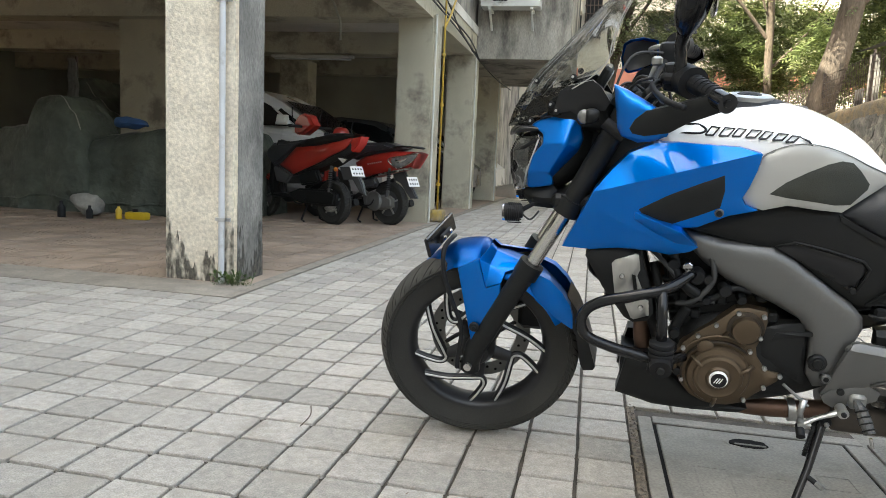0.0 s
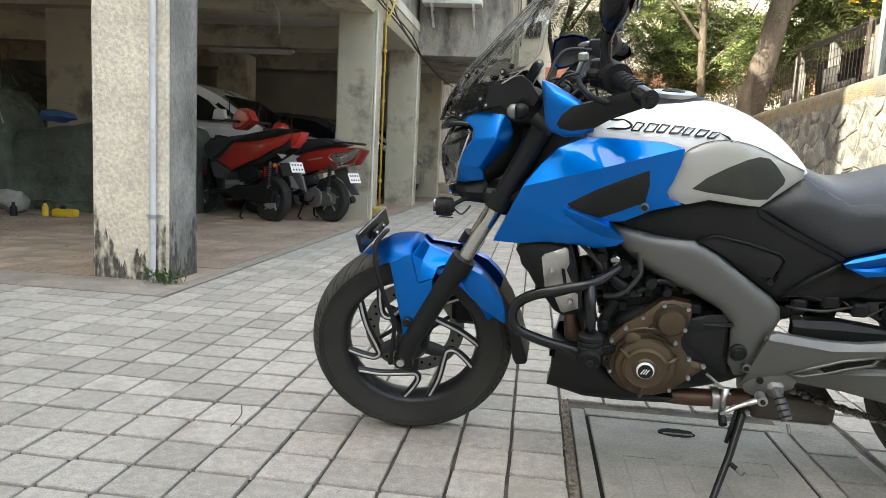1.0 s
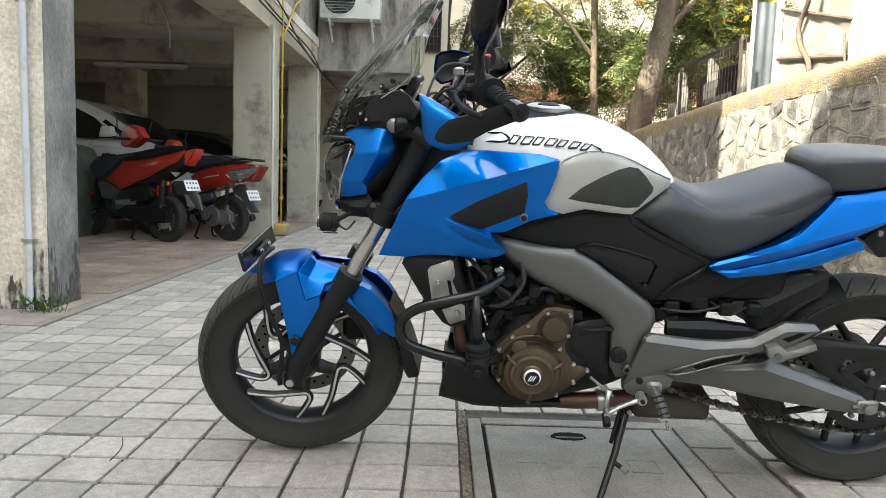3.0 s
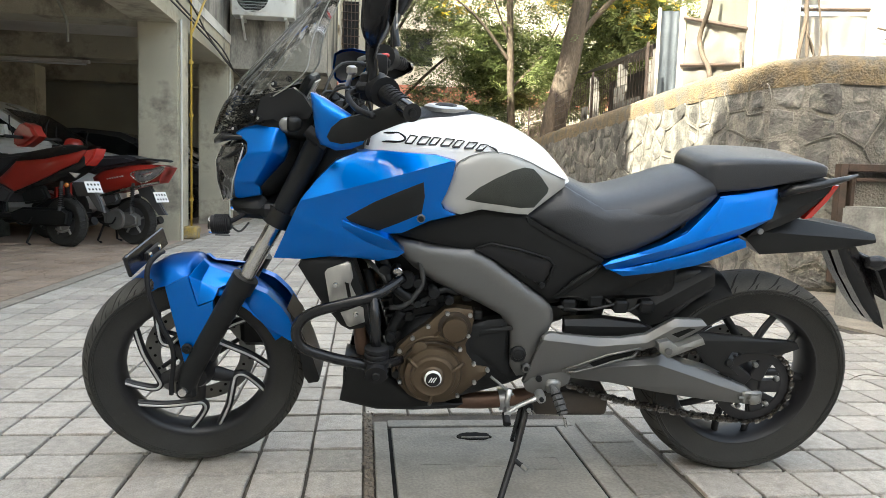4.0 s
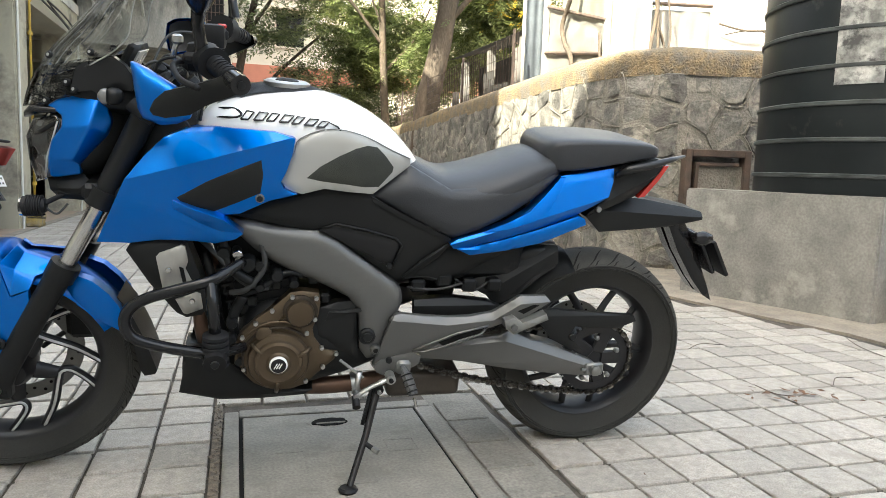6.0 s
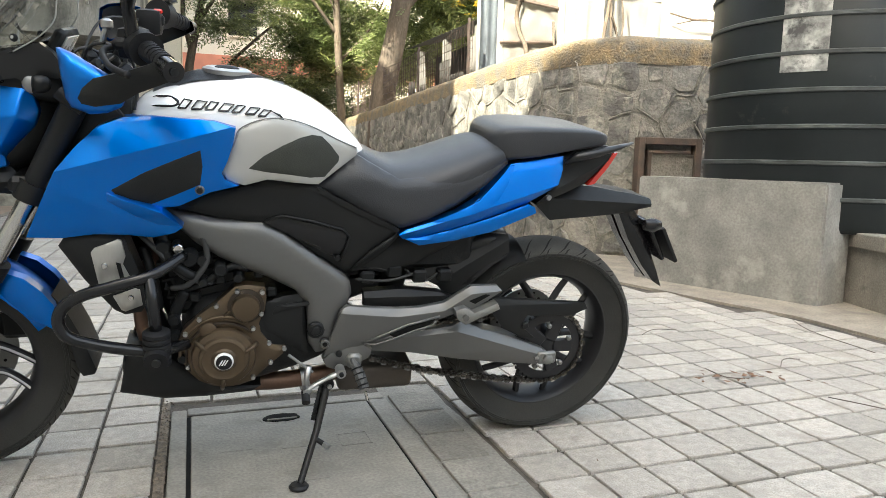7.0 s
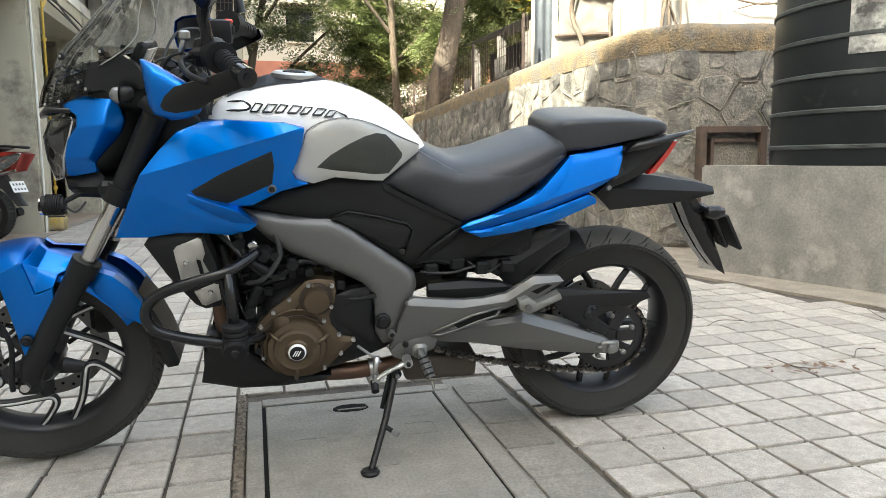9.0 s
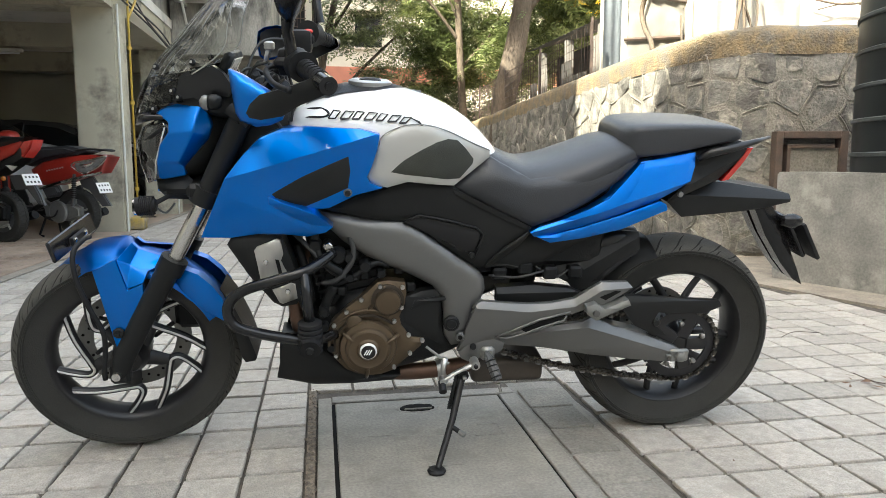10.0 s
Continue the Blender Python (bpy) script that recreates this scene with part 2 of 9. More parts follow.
def box(x0, x1, y0, y1, z0, z1, bevel=0.0, bm=None, seg=1):
    own = bm is None
    b2 = bmesh.new()
    bmesh.ops.create_cube(b2, size=1.0, matrix=Matrix.Translation(((x0 + x1) / 2, (y0 + y1) / 2, (z0 + z1) / 2)) @ Matrix.Diagonal((abs(x1 - x0), abs(y1 - y0), abs(z1 - z0), 1)))
    if bevel:
        bmesh.ops.bevel(b2, geom=b2.edges[:], offset=bevel, segments=seg, affect="EDGES", profile=0.6)
    if own:
        return b2
    return merge(bm, b2)


def merge(bm, other, m=None):
    if m is not None:
        bmesh.ops.transform(other, matrix=m, verts=other.verts[:])
    tmp = bpy.data.meshes.new("tmp")
    other.to_mesh(tmp)
    other.free()
    bm.from_mesh(tmp)
    bpy.data.meshes.remove(tmp)
    return bm


def spline(pts, steps=6, closed=False):
    """Smooth line through the points."""
    p = [Vector(q) for q in pts]
    n, out = len(p), []
    for i in range(n if closed else n - 1):
        a, b, c, d = (p[(i - 1) % n], p[i], p[(i + 1) % n], p[(i + 2) % n]) if closed else (p[max(i - 1, 0)], p[i], p[i + 1], p[min(i + 2, n - 1)])
        for k in range(steps):
            t = k / steps
            out.append(0.5 * ((2 * b) + (c - a) * t + (2 * a - 5 * b + 4 * c - d) * t * t + (3 * b - a - 3 * c + d) * t ** 3))
    if not closed:
        out.append(p[-1])
    return out


def tube(pts, r, sides=10, bm=None, caps=True, flat=1.0):
    """A round bar along the points; r is one radius or one for each point."""
    bm = bm or bmesh.new()
    pts = [Vector(q) for q in pts]
    rings, up = [], None
    for i, p in enumerate(pts):
        d = (pts[min(i + 1, len(pts) - 1)] - pts[max(i - 1, 0)]).normalized()
        if up is None:
            up = Vector((0, 0, 1)) if abs(d.z) < 0.9 else Vector((1, 0, 0))
        s = d.cross(up).normalized()
        up = s.cross(d).normalized()
        rr = r[i] if isinstance(r, (list, tuple)) else r
        rings.append([bm.verts.new(p + rr * (math.cos(a) * s + flat * math.sin(a) * up)) for a in (2 * math.pi * k / sides for k in range(sides))])
    for a, b in zip(rings, rings[1:]):
        for k in range(sides):
            bm.faces.new((a[k], a[(k + 1) % sides], b[(k + 1) % sides], b[k]))
    if caps:
        bm.faces.new(rings[0][::-1])
        bm.faces.new(rings[-1])
    return bm


def lathe(profile, sides=32, bm=None, m=None, closed=False):
    """Turns (radius, height) round the z axis."""
    b = bmesh.new()
    rings = [[b.verts.new((r * math.cos(2 * math.pi * k / sides), r * math.sin(2 * math.pi * k / sides), z)) for k in range(sides)] for r, z in profile]
    pairs = list(zip(rings, rings[1:] + ([rings[0]] if closed else [])))[: len(rings) if closed else len(rings) - 1]
    for a, c in pairs:
        for k in range(sides):
            b.faces.new((a[k], a[(k + 1) % sides], c[(k + 1) % sides], c[k]))
    if not closed:
        b.faces.new(rings[0][::-1])
        b.faces.new(rings[-1])
    bmesh.ops.recalc_face_normals(b, faces=b.faces[:])
    if m is not None:
        bmesh.ops.transform(b, matrix=m, verts=b.verts[:])
    return b if bm is None else merge(bm, b)


def rod(p, q, r, sides=10, bm=None):
    return tube([p, q], r, sides, bm)


# ---- the ground and floors ----
solid("ground", box(-60, 60, -30, 90, -0.3, -0.013), M_JOINT, "dusty soil under the paving, seen in its joints", "ground", "structure")
solid("floor", box(-14, -2.02, 3.62, 17, -0.05, 0.0), M_TILE, "brown patterned tiles of the covered parking floor", "floor", "structure")

apron = box(-14, -2.0, 3.58, 3.95, -0.02, 0.004)
box(-2.05, -1.955, 3.58, 17, -0.02, 0.002, bm=apron)
solid("trim", apron, M_DUSTY, "cracked dusty cement strip along the parking edge", "kerb", "structure")


# ---- the parking building ----
PX0, PX1 = -2.56, -2.08


def pillar(y, x0=PX0, x1=PX1, d=0.46, top=2.64, material=None, label="", rough=0.0):
    bm = box(x0, x1, y, y + d, -0.02, top)
    bmesh.ops.bevel(bm, geom=[e for e in bm.edges if abs(e.verts[0].co.z - e.verts[1].co.z) > 1], offset=0.018, segments=2, affect="EDGES")
    return solid("pillar", bm, material or M_PAINT, label or "weathered cream-painted concrete pillar of the parking", "pillar", "structure", "pillars of the parking", smooth=True, angle=40)


pillar(3.99, -2.645, -2.152, 0.375, 2.64, M_PLASTER, "rough plastered concrete pillar with mouldy foot")
for y in (8.9, 12.0, 15.05):
    pillar(y)
pillar(9.1, -6.75, -6.0, 0.5, 2.62, None, "broad cream-painted pillar inside the parking")
pillar(13.2, -6.2, -5.6)

# beams, slab and walls
beams = box(-2.60, -2.10, 3.94, 17, 2.6, 2.96)
box(-14, -2.6, 3.94, 4.4, 2.6, 2.96, bm=beams)
for y in (8.86, 11.96, 15.0):
    box(-14, -2.6, y, y + 0.4, 2.6, 2.96, bm=beams)
solid("beam", beams, M_PAINT, "cream-painted concrete beams over the parking", "beam", "structure")
solid("ceiling", box(-14, -2.08, 3.94, 17, 2.96, 3.1), M_CEIL, "grey plastered ceiling of the parking", "ceiling", "structure")
solid("wall_north", box(-14, -2.6, 17, 17.3, -0.05, 9.2), M_DARKWALL, "dull inner wall behind the parked cars", "wall", "structure")
# the unseen opening in this wall is added to let daylight into the parking
west = box(-14.3, -14, -1, 4.4, -0.05, 9.2)
box(-14.3, -14, 7.4, 17.3, -0.05, 9.2, bm=west)
box(-14.3, -14, 4.4, 7.4, -0.05, 0.9, bm=west)
box(-14.3, -14, 4.4, 7.4, 2.6, 9.2, bm=west)
solid("wall_west", west, M_DARKWALL, "dull side wall of the parking", "wall", "structure")
upper = box(-14, -2.06, 3.9, 8.7, 3.1, 9.2)
solid("wall_upper", upper, M_GREYWALL, "weathered storeys over the parking", "wall", "structure")
solid("wall_upper_far", box(-14, -2.14, 8.7, 17.3, 2.97, 7.4), M_GREYWALL, "stained facade over the far pillars", "wall", "structure")

# the projecting room with the outdoor cooler
proj = box(-2.1, -0.52, 12.2, 16.5, 2.58, 7.2)
solid("wall_bay", proj, M_GREYWALL, "stained grey wall of the projecting bay", "wall", "structure")
solid("wall_bay_end", box(-0.50, 0.1, 16.9, 20.5, 2.4, 9.0), M_CREAMWALL, "cream side of the next house", "wall", "structure")


# ---- unseen houses added round the court: they keep the sun off it ----
def house(name, x0, x1, y0, y1, h, label, paint=M_CREAMWALL):
    ob = thing(name, label, "house")
    part("wall", box(x0, x1, y0, y1, -0.1, h), paint, ob)
    part("roof", box(x0 + 0.02, x1 + 0.15, y0 + 0.02, y1 + 0.15, h, h + 0.18), M_CEIL, ob)
    return ob


tall = thing("apartment_house", "unseen tall cream house added to shade the court, roof end cut to the shadow's edge", "house")
bm = bmesh.new()
# roof profile shaped so its shadow edge bounds the sun patch on the wall
prof = [(-20, -0.1), (-1.35, -0.1), (-1.35, 11.4), (-1.45, 11.6), (-1.75, 11.95), (-1.85, 12.2), (-1.98, 12.4), (-2.1, 12.53), (-2.54, 12.70), (-2.79, 12.83), (-4.6, 15.0), (-20, 15.2)]
vs = [[bm.verts.new((x, y, z)) for y, z in prof] for x in (-16, -6.0)]
bm.faces.new(vs[0])
bm.faces.new(vs[1][::-1])
for k in range(len(prof)):
    bm.faces.new((vs[0][k], vs[1][k], vs[1][(k + 1) % len(prof)], vs[0][(k + 1) % len(prof)]))
bmesh.ops.recalc_face_normals(bm, faces=bm.faces[:])
part("wall", bm, M_CREAMWALL, tall)
# added block that shades the open ground to the right
part("upper_storeys", box(-16, -6.0, -20, -13.0, 15.2, 20.0), M_CREAMWALL, tall)
part("roof", box(-16.15, -5.85, -20.15, -12.85, 20.01, 20.15), M_CEIL, tall)
house("apartment_house", -13.9, -6.0, -1.33, 3.5, 11.2, "unseen lower cream wing added to shade the court")
house("apartment_house", -5.4, 14, -26, -16, 8.0, "unseen cream house added across the court")

# unseen wall added to hold back low sky light from the right
solid("wall_compound", box(9.0, 9.25, -16.0, 4.0, -0.05, 2.8), M_GREYWALL, "unseen plain wall added to block low light from the right", "wall", "structure")

# ---- the stone wall on the right ----
WX = 3.58


def wall_line(s):
    """Plan of the wall's face: straight along y, then round the corner."""
    pts = [(WX, 17.5), (WX, 12.0), (WX, 8.0), (WX, 6.6), (3.64, 5.9), (3.95, 5.55), (4.6, 5.4), (6.6, 5.25)]
    lens = [math.dist(a, b) for a, b in zip(pts, pts[1:])]
    s = s * sum(lens)
    for a, b, d in zip(pts, pts[1:], lens):
        if s <= d:
            return a[0] + (b[0] - a[0]) * s / d, a[1] + (b[1] - a[1]) * s / d, (b[0] - a[0]) / d, (b[1] - a[1]) / d
        s -= d
    return (*pts[-1], 1.0, 0.0)


def wall_top(y):
    return 1.76 + 0.22 * min(max((15.5 - y) / 8.0, 0), 1)


N = 90
core, cap = bmesh.new(), bmesh.new()
rows_c, rows_k = [], []
for i in range(N + 1):
    x, y, dx, dy = wall_line(i / N)
    nx, ny = dy, -dx            # faces the court
    top = wall_top(y) + 0.015 * noise.noise((x * 2, y * 2, 0))
    low = top - 0.2
    rows_c.append([core.verts.new((x + nx * o, y + ny * o, z)) for o, z in ((0.02, -0.05), (0.02, low), (-0.42, low), (-0.42, -0.05))])
    j = 0.02 * noise.noise((x * 5, y * 5, 3))
    rows_k.append([cap.verts.new((x + nx * o, y + ny * o, z)) for o, z in ((0.03 + j, low - 0.05), (0.04 + j, top - 0.12), (0.025 + j, top - 0.05), (-0.06, top), (-0.34, top), (-0.45, top - 0.08), (-0.45, low))])
for rows, bm in ((rows_c, core), (rows_k, cap)):
    for a, b in zip(rows, rows[1:]):
        for k in range(len(a)):
            bm.faces.new((a[k], a[(k + 1) % len(a)], b[(k + 1) % len(a)], b[k]))
    bm.faces.new(rows[0])
    bm.faces.new(rows[-1][::-1])
    bmesh.ops.recalc_face_normals(bm, faces=bm.faces[:])
stone_wall = solid("wall_east", core, M_MORTAR, "rubble stone boundary wall in grey mortar", "wall", "structure")
solid("wall_east_cap", cap, M_MOSS, "rounded cement cap overgrown with dry golden moss", "wall cap", "structure", smooth=True, angle=50)

# ---- water tank on its plinth ----
TC = (4.45, 3.88)
tank = thing("water_tank", "large black ribbed plastic water tank on a plinth", "water tank", at=pose(TC[0], TC[1], 0.44))
TR = 0.76
part("body", lathe([(0.3, 0.0), (TR - 0.02, 0.0), (TR, 0.03), (TR, 1.75), (TR - 0.08, 1.86), (0.35, 2.05), (0.25, 2.06)], 72), M_TANK, tank, smooth=True, angle=40)
for k in range(8):
    z = 0.21 + 0.222 * k
    if z < 1.8:
        part("rib", lathe([(TR - 0.01, z - 0.022), (TR + 0.012, z - 0.012), (TR + 0.014, z + 0.006), (TR + 0.006, z + 0.012), (TR - 0.01, z + 0.014)], 72), M_TANKRIB, tank, "raised rib, paler than the tank", smooth=True, angle=50)
part("lid", lathe([(0.24, 2.05), (0.26, 2.06), (0.26, 2.14), (0.2, 2.17)], 40), M_TANK, tank, smooth=True, angle=40)

block = bmesh.new()
foot = [(3.38, 4.47), (3.84, 3.24), (4.13, 3.30), (3.72, 4.62)]
vs = [[block.verts.new((x, y, z)) for x, y in foot] for z in (-0.02, 0.752)]
block.faces.new(vs[0][::-1])
block.faces.new(vs[1])
for k in range(4):
    block.faces.new((vs[0][k], vs[0][(k + 1) % 4], vs[1][(k + 1) % 4], vs[1][k]))
bmesh.ops.recalc_face_normals(block, faces=block.faces[:])
bmesh.ops.bevel(block, geom=block.edges[:], offset=0.012, segments=2, affect="EDGES")
solid("wall_stub", block, M_STUB, "low cement-plastered wall stub beside the tank", "wall", "structure", smooth=True, angle=40)
plinth = bmesh.new()
foot = [(4.16, 3.36), (3.98, 2.70), (4.3, 1.5), (6.5, 1.5), (6.5, 5.2), (3.9, 5.1), (3.9, 4.5)]
vs = [[plinth.verts.new((x, y, z)) for x, y in foot] for z in (-0.02, 0.44)]
plinth.faces.new(vs[0][::-1])
plinth.faces.new(vs[1])
for k in range(len(foot)):
    plinth.faces.new((vs[0][k], vs[0][(k + 1) % len(foot)], vs[1][(k + 1) % len(foot)], vs[1][k]))
bmesh.ops.recalc_face_normals(plinth, faces=plinth.faces[:])
solid("plinth", plinth, M_CEMENT, "cement plinth under the water tank", "plinth", "structure")

# ---- the far house ----
far = thing("far_apartment_house", "distant cream apartment house with a red band", "house")
part("wall", box(-9, 16, 30, 40, -0.1, 16), M_CREAMWALL, far)
part("band", box(-9, 16, 29.9, 29.998, 4.1, 4.8), M_REDBAND, far, "dull red painted band")


# ---- the motorcycle ----
M_BLUE = mat("blue_metallic_paint", (0.0001, 0.150, 0.59), (0.0001, 0.136, 0.53), 0.42, metal=0.9, scale=3, fine=600, bump=0, coat=0.45, rvar=0.02, spec=0.2)
M_WHITE = mat("white_pearl_paint", (0.80, 0.80, 0.79), (0.76, 0.76, 0.75), 0.25, scale=3, bump=0, coat=0.9, rvar=0.03)
M_PEARL = mat("silver_grey_paint", (0.38, 0.375, 0.35), (0.345, 0.34, 0.32), 0.35, metal=0.15, scale=3, bump=0, coat=0.5, rvar=0.03)
M_PAD = mat("ribbed_grip_pad", (0.045, 0.047, 0.04), (0.035, 0.037, 0.033), 0.75, scale=20, fine=500, bump=0.3, spec=0.22)
M_BLACKP = mat("matt_black_plastic", (0.0115, 0.012, 0.0123), (0.009, 0.0094, 0.0096), 0.45, scale=8, fine=400, bump=0.12, spec=0.24)
M_GLOSSB = mat("gloss_black_plastic", (0.012, 0.012, 0.013), (0.01, 0.01, 0.011), 0.18, scale=8, bump=0, spec=0.35)
M_SEAT = mat("seat_vinyl", (0.036, 0.038, 0.043), (0.028, 0.030, 0.034), 0.42, scale=4, fine=420, bump=0.2, rvar=0.05, spec=0.4)
M_FRAME = mat("grey_frame_paint", (0.140, 0.139, 0.135), (0.121, 0.120, 0.116), 0.40, metal=0.55, scale=4, fine=300, bump=0.05)
M_ALU = mat("cast_aluminium", (0.5, 0.5, 0.49), (0.4, 0.4, 0.39), 0.38, metal=0.85, scale=9, fine=260, bump=0.12)
M_DULL = mat("dull_cast_metal", (0.26, 0.26, 0.25), (0.2, 0.2, 0.19), 0.5, metal=0.7, scale=9, fine=260, bump=0.12)
M_BRUSHED = mat("brushed_aluminium", (0.55, 0.54, 0.51), (0.36, 0.355, 0.335), 0.36, metal=0.92, scale=16, fine=160, bump=0.08, stretch=(1, 1, 0.25))
M_CHROME = mat("bare_steel", (0.62, 0.61, 0.59), (0.5, 0.49, 0.47), 0.22, metal=1.0, scale=10, bump=0)
M_BRONZE = mat("bronze_engine_cover", (0.105, 0.076, 0.048), (0.085, 0.061, 0.038), 0.42, metal=0.6, scale=10, fine=300, bump=0.12)
# darker copy of the bronze, with the shade of recesses put into its colour
M_SHADEBRONZE = mat("bronze_shade_tone", (0.042, 0.031, 0.021), (0.03, 0.022, 0.015), 0.5, metal=0.5, scale=10, fine=300, bump=0.12)
M_ENGINE = mat("black_engine_paint", (0.011, 0.0115, 0.012), (0.008, 0.0085, 0.009), 0.5, scale=14, fine=200, bump=0.25, dirt=(0.035, 0.033, 0.03), dirt_scale=10, dirt_at=0.64, spec=0.22)
M_TYRE = mat("tyre_rubber", (0.036, 0.0355, 0.033), (0.025, 0.0247, 0.023), 0.62, scale=10, fine=260, bump=0.25, dirt=(0.05, 0.046, 0.04), dirt_scale=8, dirt_at=0.6, spec=0.26)
M_TREAD = mat("dusty_tread", (0.072, 0.069, 0.063), (0.044, 0.0425, 0.039), 0.8, scale=14, fine=240, bump=0.3, spec=0.25)
M_RAIN = mat("dusty_rain_groove", (0.026, 0.025, 0.023), (0.018, 0.0175, 0.016), 0.9, bump=0, spec=0.1)
# near black that paints the shade of gaps, slots and holes
M_GROOVE = mat("recess_shade_black", (0.011, 0.011, 0.0105), (0.008, 0.008, 0.008), 0.9, bump=0, spec=0.1)
M_RIM = mat("black_alloy", (0.02, 0.02, 0.022), (0.015, 0.015, 0.017), 0.4, metal=0.3, scale=12, bump=0.05)
M_GREYRUBBER = mat("worn_grey_rubber", (0.075, 0.075, 0.073), (0.03, 0.03, 0.03), 0.6, scale=30, fine=200, bump=0.4)
M_NOSE = mat("satin_black_nose", (0.012, 0.0122, 0.013), (0.009, 0.0092, 0.0098), 0.34, scale=6, fine=300, bump=0.04, spec=0.4)
M_MACHINED = mat("machined_alloy", (0.62, 0.62, 0.61), (0.5, 0.5, 0.49), 0.35, metal=0.4, scale=12, bump=0)
M_PIPE = mat("heat_stained_steel", (0.16, 0.095, 0.065), (0.1, 0.065, 0.05), 0.45, metal=0.7, scale=14, fine=120, bump=0.1)
M_MUFF = mat("dusty_exhaust", (0.075, 0.062, 0.05), (0.05, 0.042, 0.036), 0.6, metal=0.4, scale=8, bump=0.15)
M_CHAIN = mat("oiled_chain", (0.16, 0.145, 0.125), (0.05, 0.045, 0.04), 0.4, metal=0.8, scale=20, bump=0)
M_RED = mat("red_lens", (0.5, 0.03, 0.02), (0.42, 0.02, 0.015), 0.15, scale=10, bump=0, coat=0.6)
M_SCREEN = glass_mat("clear_visor", (0.9, 0.91, 0.9), 0.05, 1.0)
M_LENS = glass_mat("headlamp_lens", (0.93, 0.93, 0.93), 0.03, 1.0)
M_DARKSMOKE = glass_mat("dark_smoked_sheet", (0.16, 0.16, 0.165), 0.08, 1.0)
M_SMOKE = glass_mat("smoked_lens", (0.35, 0.35, 0.36), 0.05, 1.0)
M_PALE = mat("pale_reflector", (0.55, 0.55, 0.54), (0.4, 0.4, 0.4), 0.3, metal=0.2, scale=20, bump=0)
M_LENSGREY = mat("clear_lamp_plastic", (0.17, 0.17, 0.168), (0.09, 0.09, 0.09), 0.12, scale=30, bump=0, coat=0.8)
M_REFLECT = mat("lamp_reflector", (0.7, 0.7, 0.7), (0.6, 0.6, 0.6), 0.2, metal=0.9, scale=12, bump=0)

SC = 1.0146
bike = thing("motorcycle", "blue and white motorcycle leaning on its side stand", "motorcycle",
             at=pose(-0.30, 2.09, 0, 11, 0, -2.3) @ Matrix.Diagonal((SC, SC, SC, 1)))

def seg_dist(px, pz, a, b):
    ax, az, bx, bz = a[0], a[1], b[0], b[1]
    dx, dz = bx - ax, bz - az
    t = max(0, min(1, ((px - ax) * dx + (pz - az) * dz) / (dx * dx + dz * dz + 1e-12)))
    return math.hypot(px - ax - t * dx, pz - az - t * dz)


def shell(outline, w, crown=0.008, rim=0.025, step=0.02, depth=0.02, side=-1, soft=0, creases=(), lip=0):
    """A body panel: its outline in the side view, at the half width w(x, z), rounded down at the rim, with a turned-in edge."""
    pts = [(p[0], p[1]) for p in outline]
    if soft:
        pts = [(v.x, v.y) for v in spline([(x, z, 0) for x, z in pts], soft, True)]
    bm = bmesh.new()
    f = bm.faces.new([bm.verts.new((x, 0, z)) for x, z in pts])
    if lip:
        bmesh.ops.inset_region(bm, faces=[f], thickness=lip, use_even_offset=True)
    for (ax, az), (bx, bz) in creases:
        bmesh.ops.bisect_plane(bm, geom=bm.verts[:] + bm.edges[:] + bm.faces[:], plane_co=(ax, 0, az), plane_no=(-(bz - az), 0, bx - ax))
    xs, zs = [p[0] for p in pts], [p[1] for p in pts]
    for lo, hi, axis in ((min(xs), max(xs), 0), (min(zs), max(zs), 2)):
        n = int((hi - lo) / step)
        for k in range(1, n + 1):
            co, no = [0, 0, 0], [0, 0, 0]
            co[axis], no[axis] = lo + (hi - lo) * k / (n + 1), 1
            bmesh.ops.bisect_plane(bm, geom=bm.verts[:] + bm.edges[:] + bm.faces[:], plane_co=co, plane_no=no)
    edges = list(zip(pts, pts[1:] + pts[:1]))
    rimverts = [v for v in bm.verts if v.is_boundary]
    for v in bm.verts:
        d = min(seg_dist(v.co.x, v.co.z, a, b) for a, b in edges)
        ww = w(v.co.x, v.co.z) if callable(w) else w
        v.co.y = side * (ww - crown * (1 - min(d / rim, 1)) ** 2)
    if depth:
        be = [e for e in bm.edges if e.is_boundary]
        new_geo = bmesh.ops.extrude_edge_only(bm, edges=be)["geom"]
        for v in (g for g in new_geo if isinstance(g, bmesh.types.BMVert)):
            v.co.y -= side * depth
    bmesh.ops.recalc_face_normals(bm, faces=bm.faces[:])
    c = max(bm.faces, key=lambda q: q.calc_area())
    if c.normal.y * side < 0:
        bmesh.ops.reverse_faces(bm, faces=bm.faces[:])
    return bm


def panel(name, outline, w, material, label="", both=True, parent=None, angle=38, **kw):
    ob = None
    for side in ((-1, 1) if both else (-1,)):
        bm = shell(outline, w, side=side, **kw)
        ob = part(name, bm, material, parent or bike, label, smooth=True, angle=angle)
    return ob


